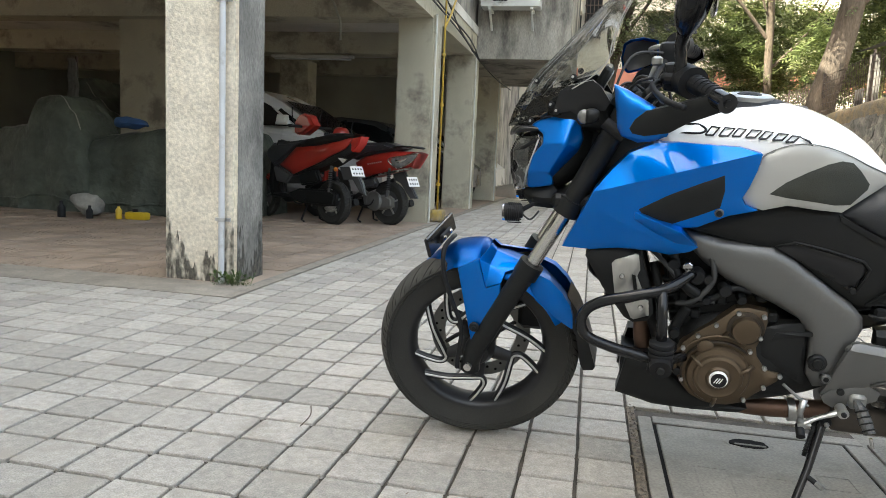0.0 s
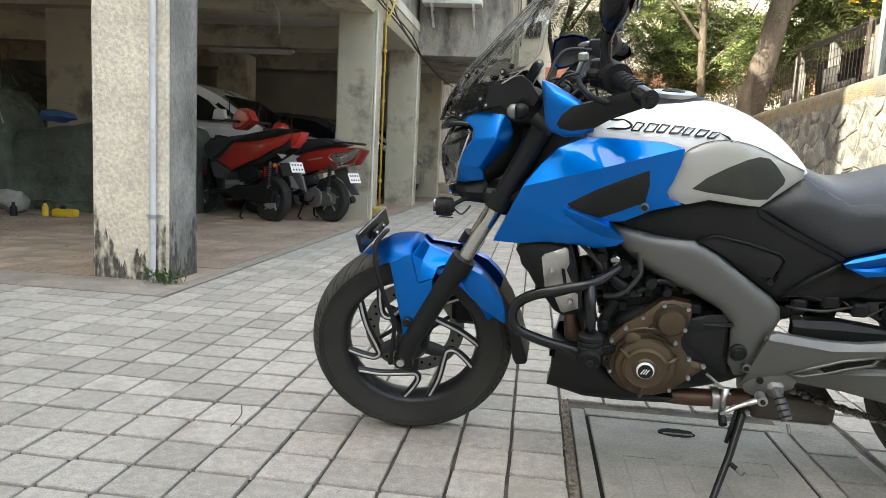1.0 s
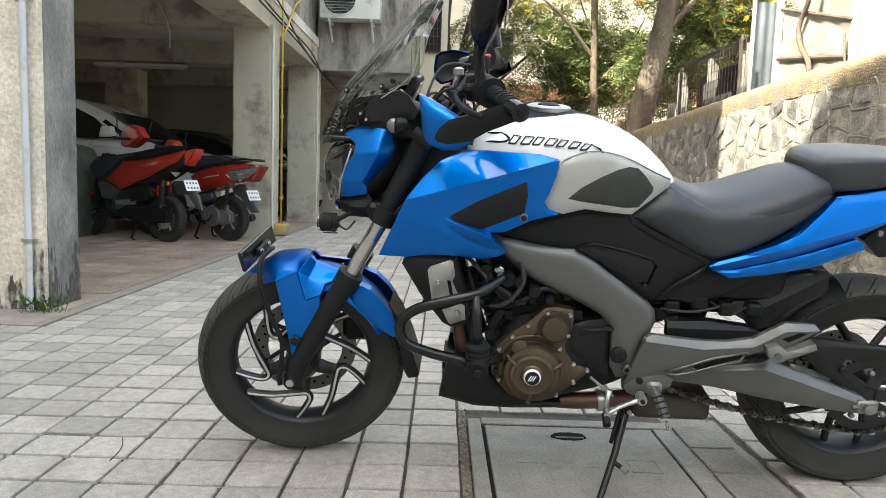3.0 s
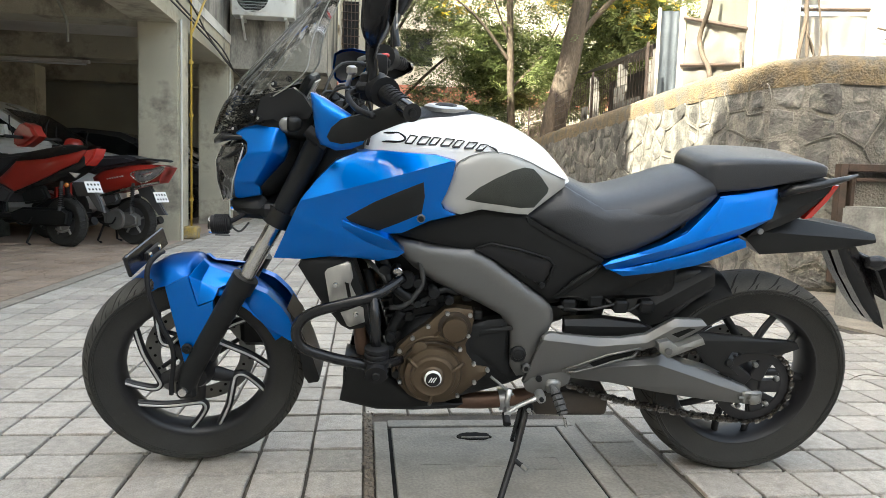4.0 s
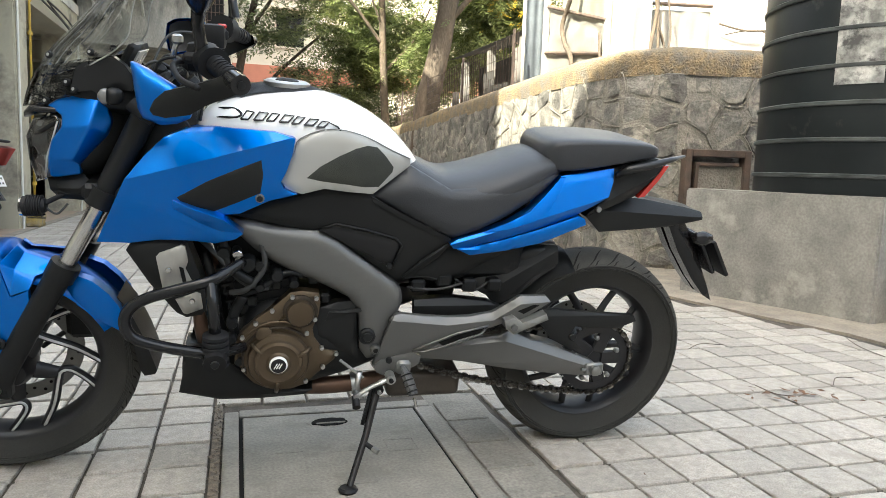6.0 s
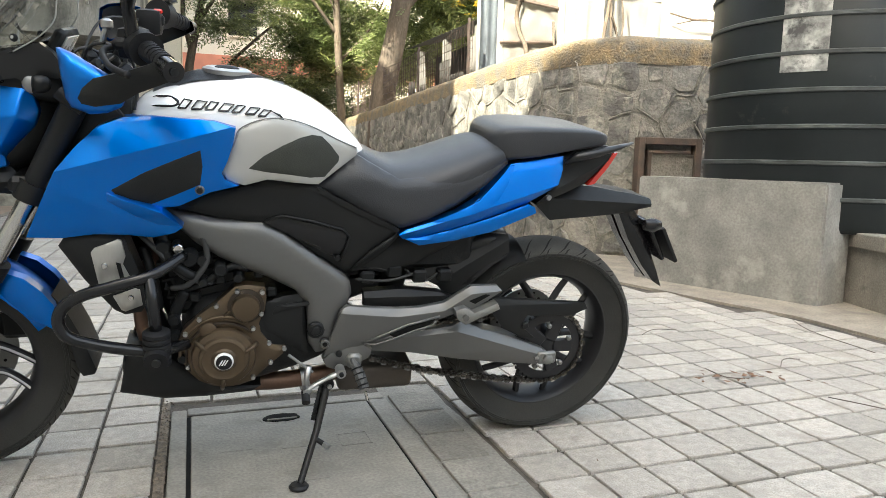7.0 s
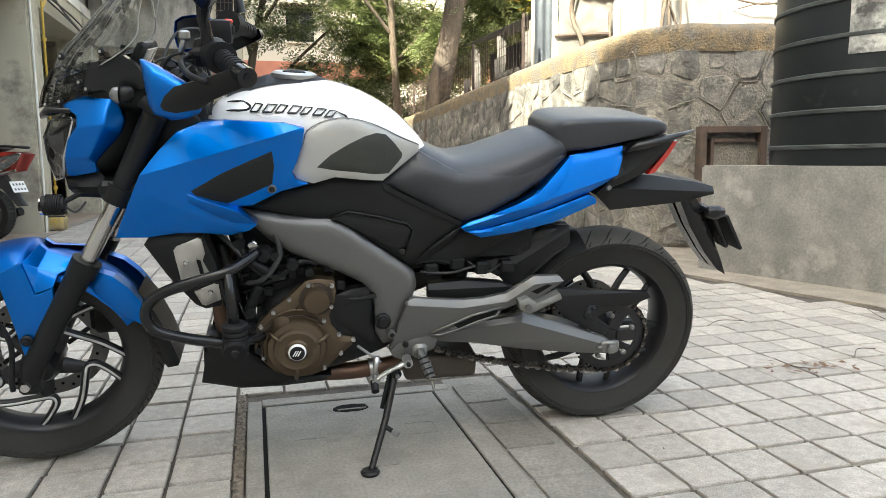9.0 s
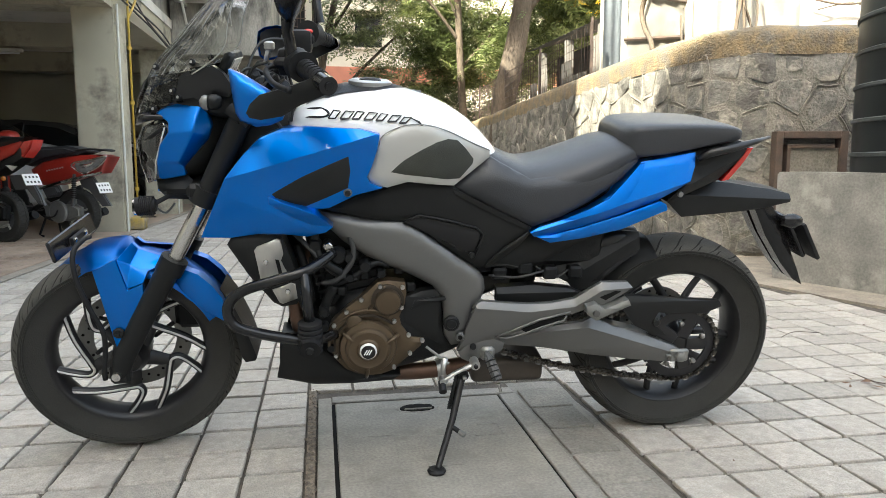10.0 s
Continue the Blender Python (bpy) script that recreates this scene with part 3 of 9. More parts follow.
def loft(sections, sides=28):
    """A closed body through upright sections: (x, half width, bottom, top, squareness)."""
    bm = bmesh.new()
    rings = []
    for x, hw, z0, z1, sq in sections:
        ring = []
        for k in range(sides):
            a = 2 * math.pi * k / sides
            c, s = math.cos(a), math.sin(a)
            ring.append(bm.verts.new((x, hw * math.copysign(abs(c) ** (2 / sq), c), (z0 + z1) / 2 + (z1 - z0) / 2 * math.copysign(abs(s) ** (2 / sq), s))))
        rings.append(ring)
    for a, b in zip(rings, rings[1:]):
        for k in range(sides):
            bm.faces.new((a[k], a[(k + 1) % sides], b[(k + 1) % sides], b[k]))
    bm.faces.new(rings[0][::-1])
    bm.faces.new(rings[-1])
    bmesh.ops.recalc_face_normals(bm, faces=bm.faces[:])
    return bm


def between(rows, x):
    """Values at x, read off rows that begin with x."""
    for a, b in zip(rows, rows[1:]):
        if x <= b[0]:
            t = max(0, (x - a[0]) / (b[0] - a[0]))
            t = t * t * (3 - 2 * t)
            return [p + (q - p) * t for p, q in zip(a[1:], b[1:])]
    return list(rows[-1][1:])


def lin(rows, x):
    """A value on straight lines between the (x, value) rows."""
    for a, b in zip(rows, rows[1:]):
        if x <= b[0]:
            return a[1] + (b[1] - a[1]) * (x - a[0]) / (b[0] - a[0])
    a, b = rows[-2:]
    return a[1] + (b[1] - a[1]) * (x - a[0]) / (b[0] - a[0])


def soft_loft(rows, n=40, sides=28):
    x0, x1 = rows[0][0], rows[-1][0]
    pts = spline([(r[0], r[1], r[2]) for r in rows], max(2, n // len(rows)))
    tops = spline([(r[3], r[4], 0) for r in rows], max(2, n // len(rows)))
    return loft([(p.x, max(p.y, 0.004), p.z, max(q.x, p.z + 0.004), q.y) for p, q in zip(pts, tops)], sides)


def bolt(x, y, z, r, bm=None, h=0.008, m=None, sides=10):
    """A bolt head that faces the bike's side."""
    return lathe([(r, 0), (r, h * 0.7), (r * 0.8, h)], sides, bm, (m or Matrix.Identity(4)) @ pose(x, y, z, 90, 0, 0))


SIDEWAYS = pose(0, 0, 0, 90, 0, 0)


def disc_at(profile, x, y, z, sides=40, bm=None):
    return lathe(profile, sides, bm, pose(x, y, z, 90, 0, 0))


# wheels -------------------------------------------------------------
def tyre_profile(r, half, low):
    """(radius, height) round the tyre's section, bead to bead."""
    out = []
    for k in range(17):
        a = -1.0 + 2.0 * k / 16
        ang = a * 1.75
        rr = low + (r - low) * (0.5 + 0.5 * math.cos(ang * 0.98)) ** 0.62 if abs(ang) < 3.1 else low
        out.append((rr, half * math.sin(min(max(ang, -1.57), 1.57)) * (1.0 if abs(ang) < 1.57 else 1 - 0.35 * (abs(ang) - 1.57))))
    return [(low - 0.004, -half * 0.72)] + out + [(low - 0.004, half * 0.72)]


def crown_point(r, half, low, u, lift):
    """A point of the tread at the side position u (-1 to 1)."""
    ang = u * 1.75
    rr = low + (r - low) * (0.5 + 0.5 * math.cos(ang * 0.98)) ** 0.62
    return rr + lift, half * math.sin(min(max(ang, -1.57), 1.57))


def wheel(name, m, r, half, rimr, spokes, label, bright, groove_n):
    """Alloy wheel about its axle: rim, spokes, hub, tyre."""
    def done(bm):
        bmesh.ops.transform(bm, matrix=m @ SIDEWAYS, verts=bm.verts[:])
        return bm

    rw = half * 0.74
    rim = lathe([(rimr - 0.012, -rw * 0.45), (rimr - 0.006, -rw * 0.8), (rimr + 0.006, -rw), (rimr + 0.016, -rw), (rimr + 0.016, rw), (rimr + 0.006, rw),
                 (rimr - 0.006, rw * 0.8), (rimr - 0.012, rw * 0.45), (rimr - 0.016, 0)], 72, closed=True)
    wh = part(name, done(rim), M_RIM, bike, label, smooth=True, angle=35)
    part("tyre", done(lathe(tyre_profile(r, half, rimr + 0.008), 96, closed=True)), M_TYRE, wh, "worn black tyre with slanted grooves", smooth=True, angle=50)
    low = rimr + 0.008
    band = [crown_point(r, half, low, -0.80 + 0.1 * k, 0.0006) for k in range(17)]
    band += [(a - 0.003, b) for a, b in band[::-1]]
    part("tread_band", done(lathe(band, 96, closed=True)), M_TREAD, wh, "dusty worn tread", smooth=True, angle=60)
    for sgn in (-1, 1):
        for u, w in ((0.82, 0.0022), (0.93, 0.0016), (0.985, 0.0022)):
            rr, hh = crown_point(r, half, low, u * sgn, 0.0)
            if u > 0.9:
                hh = half * sgn * (1 - 0.35 * (u * 1.75 - 1.57))
            ridge = [(rr + w * math.cos(2 * math.pi * k / 6), hh + w * math.sin(2 * math.pi * k / 6)) for k in range(6)]
            part("sidewall_ridge", done(lathe(ridge, 96, closed=True)), M_TYRE, wh, smooth=True, angle=60)
    grooves = bmesh.new()
    for k in range(groove_n):
        a0 = 2 * math.pi * k / groove_n
        for sgn in (-1, 1):
            for u0, u1, sweep, wd, ph in ((0.05, 0.82, 0.24, 0.0032, 0.0), (0.55, 0.85, 0.08, 0.0026, 1.45)):
                prev = None
                for j in range(8):
                    t = j / 7
                    u = (u0 + (u1 - u0) * t) * sgn
                    rr, hh = crown_point(r, half, rimr + 0.008, u, 0.0012)
                    ang = a0 + ph * 2 * math.pi / groove_n + sweep * t + 0.007 * math.sin(6.28 * t) + (0.5 * math.pi / groove_n if sgn > 0 else 0)
                    da = wd * math.sin(math.pi * (0.12 + 0.8 * t)) / r
                    cur = [grooves.verts.new((rr * math.cos(ang + q), rr * math.sin(ang + q), hh)) for q in (-da, da)]
                    if prev:
                        grooves.faces.new((prev[0], prev[1], cur[1], cur[0]))
                    prev = cur
    part("tread", done(grooves), M_RAIN, wh, "slanted rain grooves of the tread")
    hub = lathe([(0.03, -half - 0.02), (0.045, -half * 0.9), (0.05, -half * 0.3), (0.05, half * 0.3), (0.045, half * 0.9), (0.03, half + 0.02)], 32)
    part("hub", done(hub), M_RIM, wh, smooth=True, angle=35)
    for k in range(spokes):
        a0 = 2 * math.pi * k / spokes + radians(-54)
        bars, edge = bmesh.new(), bmesh.new()
        if bright:
            # hooked spokes: one leg nearly straight out, the other swept back to the rim
            a0 = 2 * math.pi * k / spokes + radians(-88)
            at = lambda rad, deg, h: Vector((rad * math.cos(a0 + radians(deg)), rad * math.sin(a0 + radians(deg)), h))
            top = half * 0.5
            hook = [at(rimr - 0.004, -60, top * 0.55), at(rimr * 0.72, -42, top * 0.8), at(0.105, -12, top), at(0.104, 2, top), at(0.125, 5, top * 0.95), at(rimr * 0.8, -3, top * 0.75), at(rimr - 0.004, -10, top * 0.55)]
            tube(spline(hook, 5), 0.0105, 8, bars, True, 1.0)
            tube([at(0.04, -8, top * 0.9), at(0.075, -4, top * 0.95), at(0.11, -2, top * 0.9)], [0.024, 0.02, 0.014], 8, bars, True, 0.7)
            tube([p + Vector((0, 0, 0.0092)) for p in spline(hook, 5)], 0.0036, 6, edge, True, 0.6)
        else:
            for sgn in (-1, 1):
                line = []
                for t in (0, 0.12, 0.3, 0.5, 0.75, 1.0):
                    rad = 0.052 + (rimr - 0.058) * t
                    ang = a0 + sgn * (0.06 + 0.34 * t ** 0.75)
                    line.append(Vector((rad * math.cos(ang), rad * math.sin(ang), half * (0.5 - 0.25 * t))))
                tube([p for p in spline(line, 3)], [0.0135 - 0.003 * i / 15 for i in range(16)], 8, bars, True, 0.75)
        part("spoke", done(bars), M_RIM, wh, "black cast spoke pair", smooth=True, angle=50)
        if bright:
            part("spoke_edge", done(edge), M_MACHINED, wh, "bare machined spoke edge", smooth=True)
    return wh


STEER = Matrix.Rotation(radians(9), 4, Vector((0.42, 0, 0.91)))
FW = Matrix.Translation((0.006, 0, 0.298)) @ STEER
front = wheel("front_wheel", FW, 0.292, 0.055, 0.200, 5, "black alloy front wheel with bare spoke edges", True, 36)
RW = Matrix.Translation((1.546, 0, 0.301))
rear = wheel("rear_wheel", RW, 0.301, 0.076, 0.203, 5, "black alloy rear wheel", False, 30)


def brake_disc(m, y, r0, r1, parent, n=36):
    bm = lathe([(r0, -0.002), (r1, -0.002), (r1, 0.002), (r0, 0.002)], 64, closed=True)
    bmesh.ops.transform(bm, matrix=m @ pose(0, y, 0) @ SIDEWAYS, verts=bm.verts[:])
    ob = part("brake_disc", bm, M_DULL, parent, "drilled steel brake disc", smooth=True, angle=35)
    holes = bmesh.new()
    for k in range(n):
        a, rr = 2 * math.pi * k / n, r0 + (r1 - r0) * (0.35 + 0.3 * (k % 2))
        lathe([(0.0042, -0.0032), (0.0042, 0.0032)], 8, holes, pose(rr * math.cos(a), rr * math.sin(a), 0))
    bmesh.ops.transform(holes, matrix=m @ pose(0, y, 0) @ SIDEWAYS, verts=holes.verts[:])
    part("disc_holes", holes, M_GROOVE, parent, "drilled holes of the disc")
    for k in range(6):
        arms = bmesh.new()
        a = 2 * math.pi * k / 6
        rod((0.05 * math.cos(a), 0.05 * math.sin(a), 0), ((r0 + 0.005) * math.cos(a + 0.35), (r0 + 0.005) * math.sin(a + 0.35), 0), 0.007, 6, arms)
        bmesh.ops.transform(arms, matrix=m @ pose(0, y, 0) @ SIDEWAYS, verts=arms.verts[:])
        part("disc_carrier_arm", arms, M_RIM, parent)


brake_disc(FW, 0.062, 0.108, 0.15, front)
brake_disc(RW, 0.085, 0.075, 0.11, rear, 24)


# fork and front mudguard --------------------------------------------
for sy in (-1, 1):
    y = sy * 0.105
    low = tube([(0.0, y, 0.275), (0.016, y, 0.33), (0.084, y, 0.45), (0.150, y, 0.566)], [0.024, 0.03, 0.028, 0.029], 16)
    tube([(0.146, y, 0.556), (0.166, y, 0.592)], 0.034, 16, low)
    part("fork_slider", low, M_BLACKP, bike, smooth=True, angle=40)
    part("fork_tube", rod((0.160, y, 0.58), (0.262, y, 0.765), 0.0195, 16), M_CHROME, bike, "bright steel fork tube", smooth=True, angle=40)
    up = rod((0.250, y, 0.742), (0.392, y, 1.03), 0.027, 16)
    tube([(0.244, y, 0.732), (0.262, y, 0.77)], 0.034, 16, up)
    part("fork_sleeve", up, M_BLACKP, bike, smooth=True, angle=40)
    part("axle_clamp", box(-0.022, 0.028, y - 0.018, y + 0.018, 0.252, 0.305, 0.008), M_BLACKP, bike)
part("front_axle", rod((0.0, -0.14, 0.282), (0.0, 0.13, 0.282), 0.011, 12), M_CHROME, bike, "bright axle end", smooth=True, angle=40)
part("lower_clamp", box(0.21, 0.32, -0.125, 0.125, 0.745, 0.785, 0.01), M_BLACKP, bike)
part("upper_clamp", box(0.34, 0.45, -0.125, 0.125, 1.0, 1.03, 0.01), M_BLACKP, bike)
part("brake_caliper", box(0.11, 0.20, 0.045, 0.11, 0.33, 0.44, 0.015), M_BLACKP, bike)


def facets(pts, faces, material, name, label="", bevel=0.003, thick=0.005, angle=25, both=True, parent=None):
    """A folded panel: corners (x, half width, z) and flat faces, with softened folds and a thickness."""
    for side in ((-1, 1) if both else (-1,)):
        bm = bmesh.new()
        vs = [bm.verts.new((x, side * w, z)) for x, w, z in pts]
        for f in faces:
            bm.faces.new([vs[k] for k in f])
        bmesh.ops.delete(bm, geom=[v for v in bm.verts if not v.link_faces], context="VERTS")
        bmesh.ops.recalc_face_normals(bm, faces=bm.faces[:])
        if sum(f.normal.y * f.calc_area() for f in bm.faces) * side < 0:
            bmesh.ops.reverse_faces(bm, faces=bm.faces[:])
        if thick:
            be = [e for e in bm.edges if e.is_boundary]
            geo = bmesh.ops.extrude_edge_only(bm, edges=be)["geom"]
            for v in (g for g in geo if isinstance(g, bmesh.types.BMVert)):
                v.co.y -= side * thick * 3
        bmesh.ops.bevel(bm, geom=[e for e in bm.edges if not e.is_boundary], offset=bevel, segments=3, profile=0.5, affect="EDGES", clamp_overlap=True)
        ob = part(name, bm, material, parent or bike, label, smooth=True, angle=angle)
    return ob


seated = set(bike.children)
# mudguard: an arched hood over the tyre, folded scoops at its sides
hood = bmesh.new()
rows = []
for k in range(41):
    t = k / 40
    a = radians(121 - 93 * t)            # from the nose over the top to the back
    rr = between([(0, 0.300), (0.12, 0.313), (0.24, 0.327), (0.365, 0.330), (0.42, 0.309), (0.65, 0.312), (1, 0.309)], t)[0]
    hw = between([(0, 0.062), (0.14, 0.085), (0.26, 0.102), (0.36, 0.102), (0.43, 0.086), (1, 0.082)], t)[0]
    ring = []
    for j in range(17):
        u = -1 + 2 * j / 16
        drop = 0.05 * abs(u) ** 2.2
        ring.append(hood.verts.new((0.006 + math.cos(a) * (rr - drop), hw * math.sin(u * 0.9) / math.sin(0.9), 0.298 + math.sin(a) * (rr - drop))))
    rows.append(ring)
for a, b in zip(rows, rows[1:]):
    for j in range(16):
        hood.faces.new((a[j], a[j + 1], b[j + 1], b[j]))
bmesh.ops.solidify(hood, geom=hood.faces[:], thickness=0.004)
bmesh.ops.recalc_face_normals(hood, faces=hood.faces[:])
guard = part("front_mudguard", hood, M_BLUE, bike, "glossy blue front mudguard", smooth=True, angle=60)
facets([(-0.044, 0.084, 0.572), (0.024, 0.104, 0.601), (0.046, 0.108, 0.521), (0.085, 0.108, 0.538), (0.086, 0.112, 0.488), (0.030, 0.124, 0.354), (0.010, 0.124, 0.362), (-0.034, 0.104, 0.572)],
       [(7, 1, 2, 3, 4, 5, 6)], M_BLUE, "mudguard_blade", "flat blue side blade of the mudguard", parent=guard)
facets([(0.0, 0.1, 0.59), (0.046, 0.030, 0.624), (0.026, 0.101, 0.600), (-0.034, 0.104, 0.574), (0.062, 0.034, 0.608), (0.052, 0.083, 0.582), (0.155, 0.070, 0.588), (0.096, 0.090, 0.566), (0.087, 0.108, 0.540), (0.046, 0.107, 0.524)],
       [(1, 4, 5, 2), (4, 6, 7, 5), (2, 5, 9), (5, 7, 8, 9)], M_BLUE, "mudguard_scoop", "folded blue scoop of the mudguard", bevel=0.002, parent=guard)
panel("mudguard_tail", [(0.160, 0.530), (0.178, 0.566), (0.215, 0.55), (0.248, 0.518), (0.270, 0.485), (0.280, 0.45), (0.281, 0.415), (0.272, 0.419), (0.230, 0.445), (0.178, 0.489)],
      lambda x, z: 0.086, M_BLUE, "blue rear blade of the mudguard", depth=0.03, crown=0.006, rim=0.02, parent=guard, angle=50)
flap = shell([(0.262, 0.50), (0.288, 0.462), (0.320, 0.385), (0.347, 0.296), (0.342, 0.286), (0.316, 0.282), (0.306, 0.30), (0.290, 0.385), (0.27, 0.42), (0.25, 0.45)], 0.06, depth=0.12, crown=0.006, rim=0.012)
part("mud_flap", flap, M_BLACKP, bike, "matt black mud flap", smooth=True, angle=40)
part("mudguard_bolt", bolt(0.018, -0.121, 0.412, 0.014), M_BLACKP, guard, smooth=True, angle=40)
part("mudguard_bolt", bolt(0.018, -0.129, 0.412, 0.006), M_ENGINE, guard)
# front number plate across the bike, on a bent rod
plate = box(-0.005, 0.005, -0.143, 0.143, -0.026, 0.026, 0.003)
bmesh.ops.transform(plate, matrix=pose(-0.107, 0, 0.634, 0, -14, 0), verts=plate.verts[:])
fplate = part("front_number_plate", plate, M_GLOSSB, bike, "black back of the front number plate")
clampb = box(-0.098, -0.088, -0.05, 0.05, 0.622, 0.644, 0.003)
part("plate_clamp", clampb, M_DARK, fplate)
for y in (-0.035, 0.035):
    part("plate_bolt", lathe([(0.007, 0), (0.007, 0.004), (0.004, 0.006)], 10, m=pose(-0.088, y, 0.634, 0, 90, 0)), M_CHROME, fplate)
rodbm = tube(spline([(-0.066, 0.0, 0.632), (-0.062, -0.05, 0.640), (-0.072, -0.10, 0.622), (-0.068, -0.12, 0.565), (-0.044, -0.122, 0.48), (-0.018, -0.122, 0.405), (-0.028, -0.122, 0.31), (-0.03, -0.12, 0.28)], 5), 0.0065, 10)
part("plate_stay", rodbm, M_DARK, bike, "bent black rod that holds the plate", smooth=True)

# headlamp, nose and visor ---------------------------------------------
lampcase = soft_loft([(0.145, 0.085, 0.80, 0.945, 2.6), (0.175, 0.10, 0.79, 0.97, 2.8), (0.23, 0.100, 0.80, 0.985, 2.8), (0.28, 0.08, 0.83, 0.99, 2.6), (0.32, 0.05, 0.86, 0.99, 2.4)], 30)
part("headlamp_case", lampcase, M_BLACKP, bike, smooth=True, angle=60)
M_LAMPIN = mat("lamp_chrome", (0.44, 0.44, 0.43), (0.2, 0.2, 0.2), 0.25, metal=0.5, scale=34, bump=0)
LENS = [(0.171, 0.100, 0.941), (0.178, 0.103, 0.932), (0.167, 0.104, 0.897), (0.150, 0.102, 0.849), (0.143, 0.097, 0.803),
        (0.112, 0.050, 0.925), (0.096, 0.052, 0.888), (0.098, 0.050, 0.836), (0.109, 0.046, 0.785), (0.104, 0.0, 0.922), (0.086, 0.0, 0.885), (0.088, 0.0, 0.833), (0.099, 0.0, 0.78)]
LENS_FACES = [(0, 1, 2, 6, 5), (2, 3, 7, 6), (3, 4, 8, 7), (5, 6, 10, 9), (6, 7, 11, 10), (7, 8, 12, 11)]
lob = facets(LENS, LENS_FACES, M_LENS, "headlamp_lens", "clear faceted headlamp lens", bevel=0.002, thick=0)
facets([(x + 0.007, w * 0.965, 0.863 + (z - 0.863) * 0.95) for x, w, z in LENS], LENS_FACES, M_LAMPIN, "headlamp_reflector", "chromed headlamp reflector", bevel=0.002, thick=0, parent=lob)
for sy in (-1, 1):
    ring = [LENS[k] for k in (0, 1, 2, 3, 4, 8, 7, 6, 5, 0)]
    part("lens_rim", tube([(x - 0.001, sy * (w + 0.001), z) for x, w, z in ring], 0.0018, 6), M_SMOKE, lob, "smoky edge of the lens", smooth=True)
    # thin pale strip that follows the lens's outer edge
    part("light_guide", tube([(0.172, sy * 0.098, 0.930), (0.160, sy * 0.099, 0.893), (0.144, sy * 0.097, 0.848), (0.137, sy * 0.092, 0.806)], 0.002, 8), M_PALE, lob, "pale strip along the lens edge", smooth=True)
    part("lamp_divider", tube([(0.166, sy * 0.092, 0.926), (0.135, sy * 0.075, 0.905), (0.112, sy * 0.05, 0.893)], 0.005, 8), M_DARK, lob, smooth=True)
    part("lamp_projector", lathe([(0.020, 0), (0.022, 0.012), (0.018, 0.016), (0.012, 0.010)], 20, m=pose(0.118, sy * 0.036, 0.85, 0, -90, 0)), M_GLOSSB, lob, smooth=True, angle=40)
part("lamp_brow", soft_loft([(0.092, 0.05, 0.925, 0.945, 3), (0.115, 0.088, 0.934, 0.962, 3), (0.145, 0.098, 0.942, 0.964, 3), (0.17, 0.10, 0.94, 0.965, 3)], 16), M_GLOSSB, bike, "black brow above the headlamp", smooth=True, angle=50)
facets([(0.150, 0.088, 0.962), (0.197, 0.092, 0.993), (0.246, 0.097, 1.002), (0.258, 0.105, 0.985), (0.243, 0.131, 0.926), (0.203, 0.126, 0.852), (0.148, 0.108, 0.849), (0.160, 0.117, 0.890), (0.184, 0.124, 0.921), (0.183, 0.110, 0.944),
        (0.268, 0.100, 0.989), (0.282, 0.100, 0.933), (0.271, 0.098, 0.902), (0.237, 0.100, 0.865), (0.209, 0.104, 0.833), (0.214, 0.102, 0.814), (0.156, 0.098, 0.803), (0.146, 0.098, 0.808)],
       [(0, 1, 2, 3, 4, 8, 9), (8, 4, 5, 6, 7), (3, 10, 11, 12, 4), (4, 12, 13, 14, 5), (5, 14, 15, 16, 17, 6)], M_BLUE, "headlamp_cowl", "glossy blue cheek beside the headlamp", bevel=0.007, thick=0.012, angle=35)
panel("chin_panel", [(0.136, 0.799), (0.210, 0.811), (0.236, 0.780), (0.217, 0.747), (0.166, 0.751), (0.140, 0.770)], 0.095, M_BLACKP, depth=0.05, crown=0.02, rim=0.03)
part("chin", box(0.145, 0.225, -0.09, 0.09, 0.75, 0.80, 0.015), M_BLACKP, bike)


def sheet(front, sides, hw, n=14, nu=20, bow=2.0, scallop=0.0, thick=0.004):
    """A curved sheet between a middle line and the two side lines."""
    bm = bmesh.new()
    fr, sd = spline([(x, 0, z) for x, z in front], 6), spline([(x, 0, z) for x, z in sides], 6)
    rows = []
    for k in range(n + 1):
        t = k / n
        c, s = fr[min(int(t * (len(fr) - 1)), len(fr) - 1)], sd[min(int(t * (len(sd) - 1)), len(sd) - 1)]
        w = hw[0] + (hw[1] - hw[0]) * t
        rows.append([bm.verts.new((c.x + (s.x - c.x) * abs(u) ** bow, w * u, c.z + (s.z - c.z) * abs(u) ** bow + scallop * t * math.sin(abs(u) * math.pi))) for u in (-1 + 2 * j / nu for j in range(nu + 1))])
    for a, b in zip(rows, rows[1:]):
        for j in range(nu):
            bm.faces.new((a[j], a[j + 1], b[j + 1], b[j]))
    if thick:
        bmesh.ops.solidify(bm, geom=bm.faces[:], thickness=thick)
    return bm


VIS_MID = [(0.103, 1.004), (0.142, 1.074), (0.193, 1.128), (0.266, 1.207), (0.323, 1.263), (0.372, 1.310)]
VIS_SIDE = [(0.250, 1.056), (0.298, 1.088), (0.328, 1.122), (0.336, 1.165), (0.350, 1.212), (0.385, 1.285)]
visor = part("visor", sheet(VIS_MID, VIS_SIDE, (0.125, 0.112), 24, 24, 2.2), M_SCREEN, bike, "tall clear plastic visor with painted reflection streaks", smooth=True, angle=60)
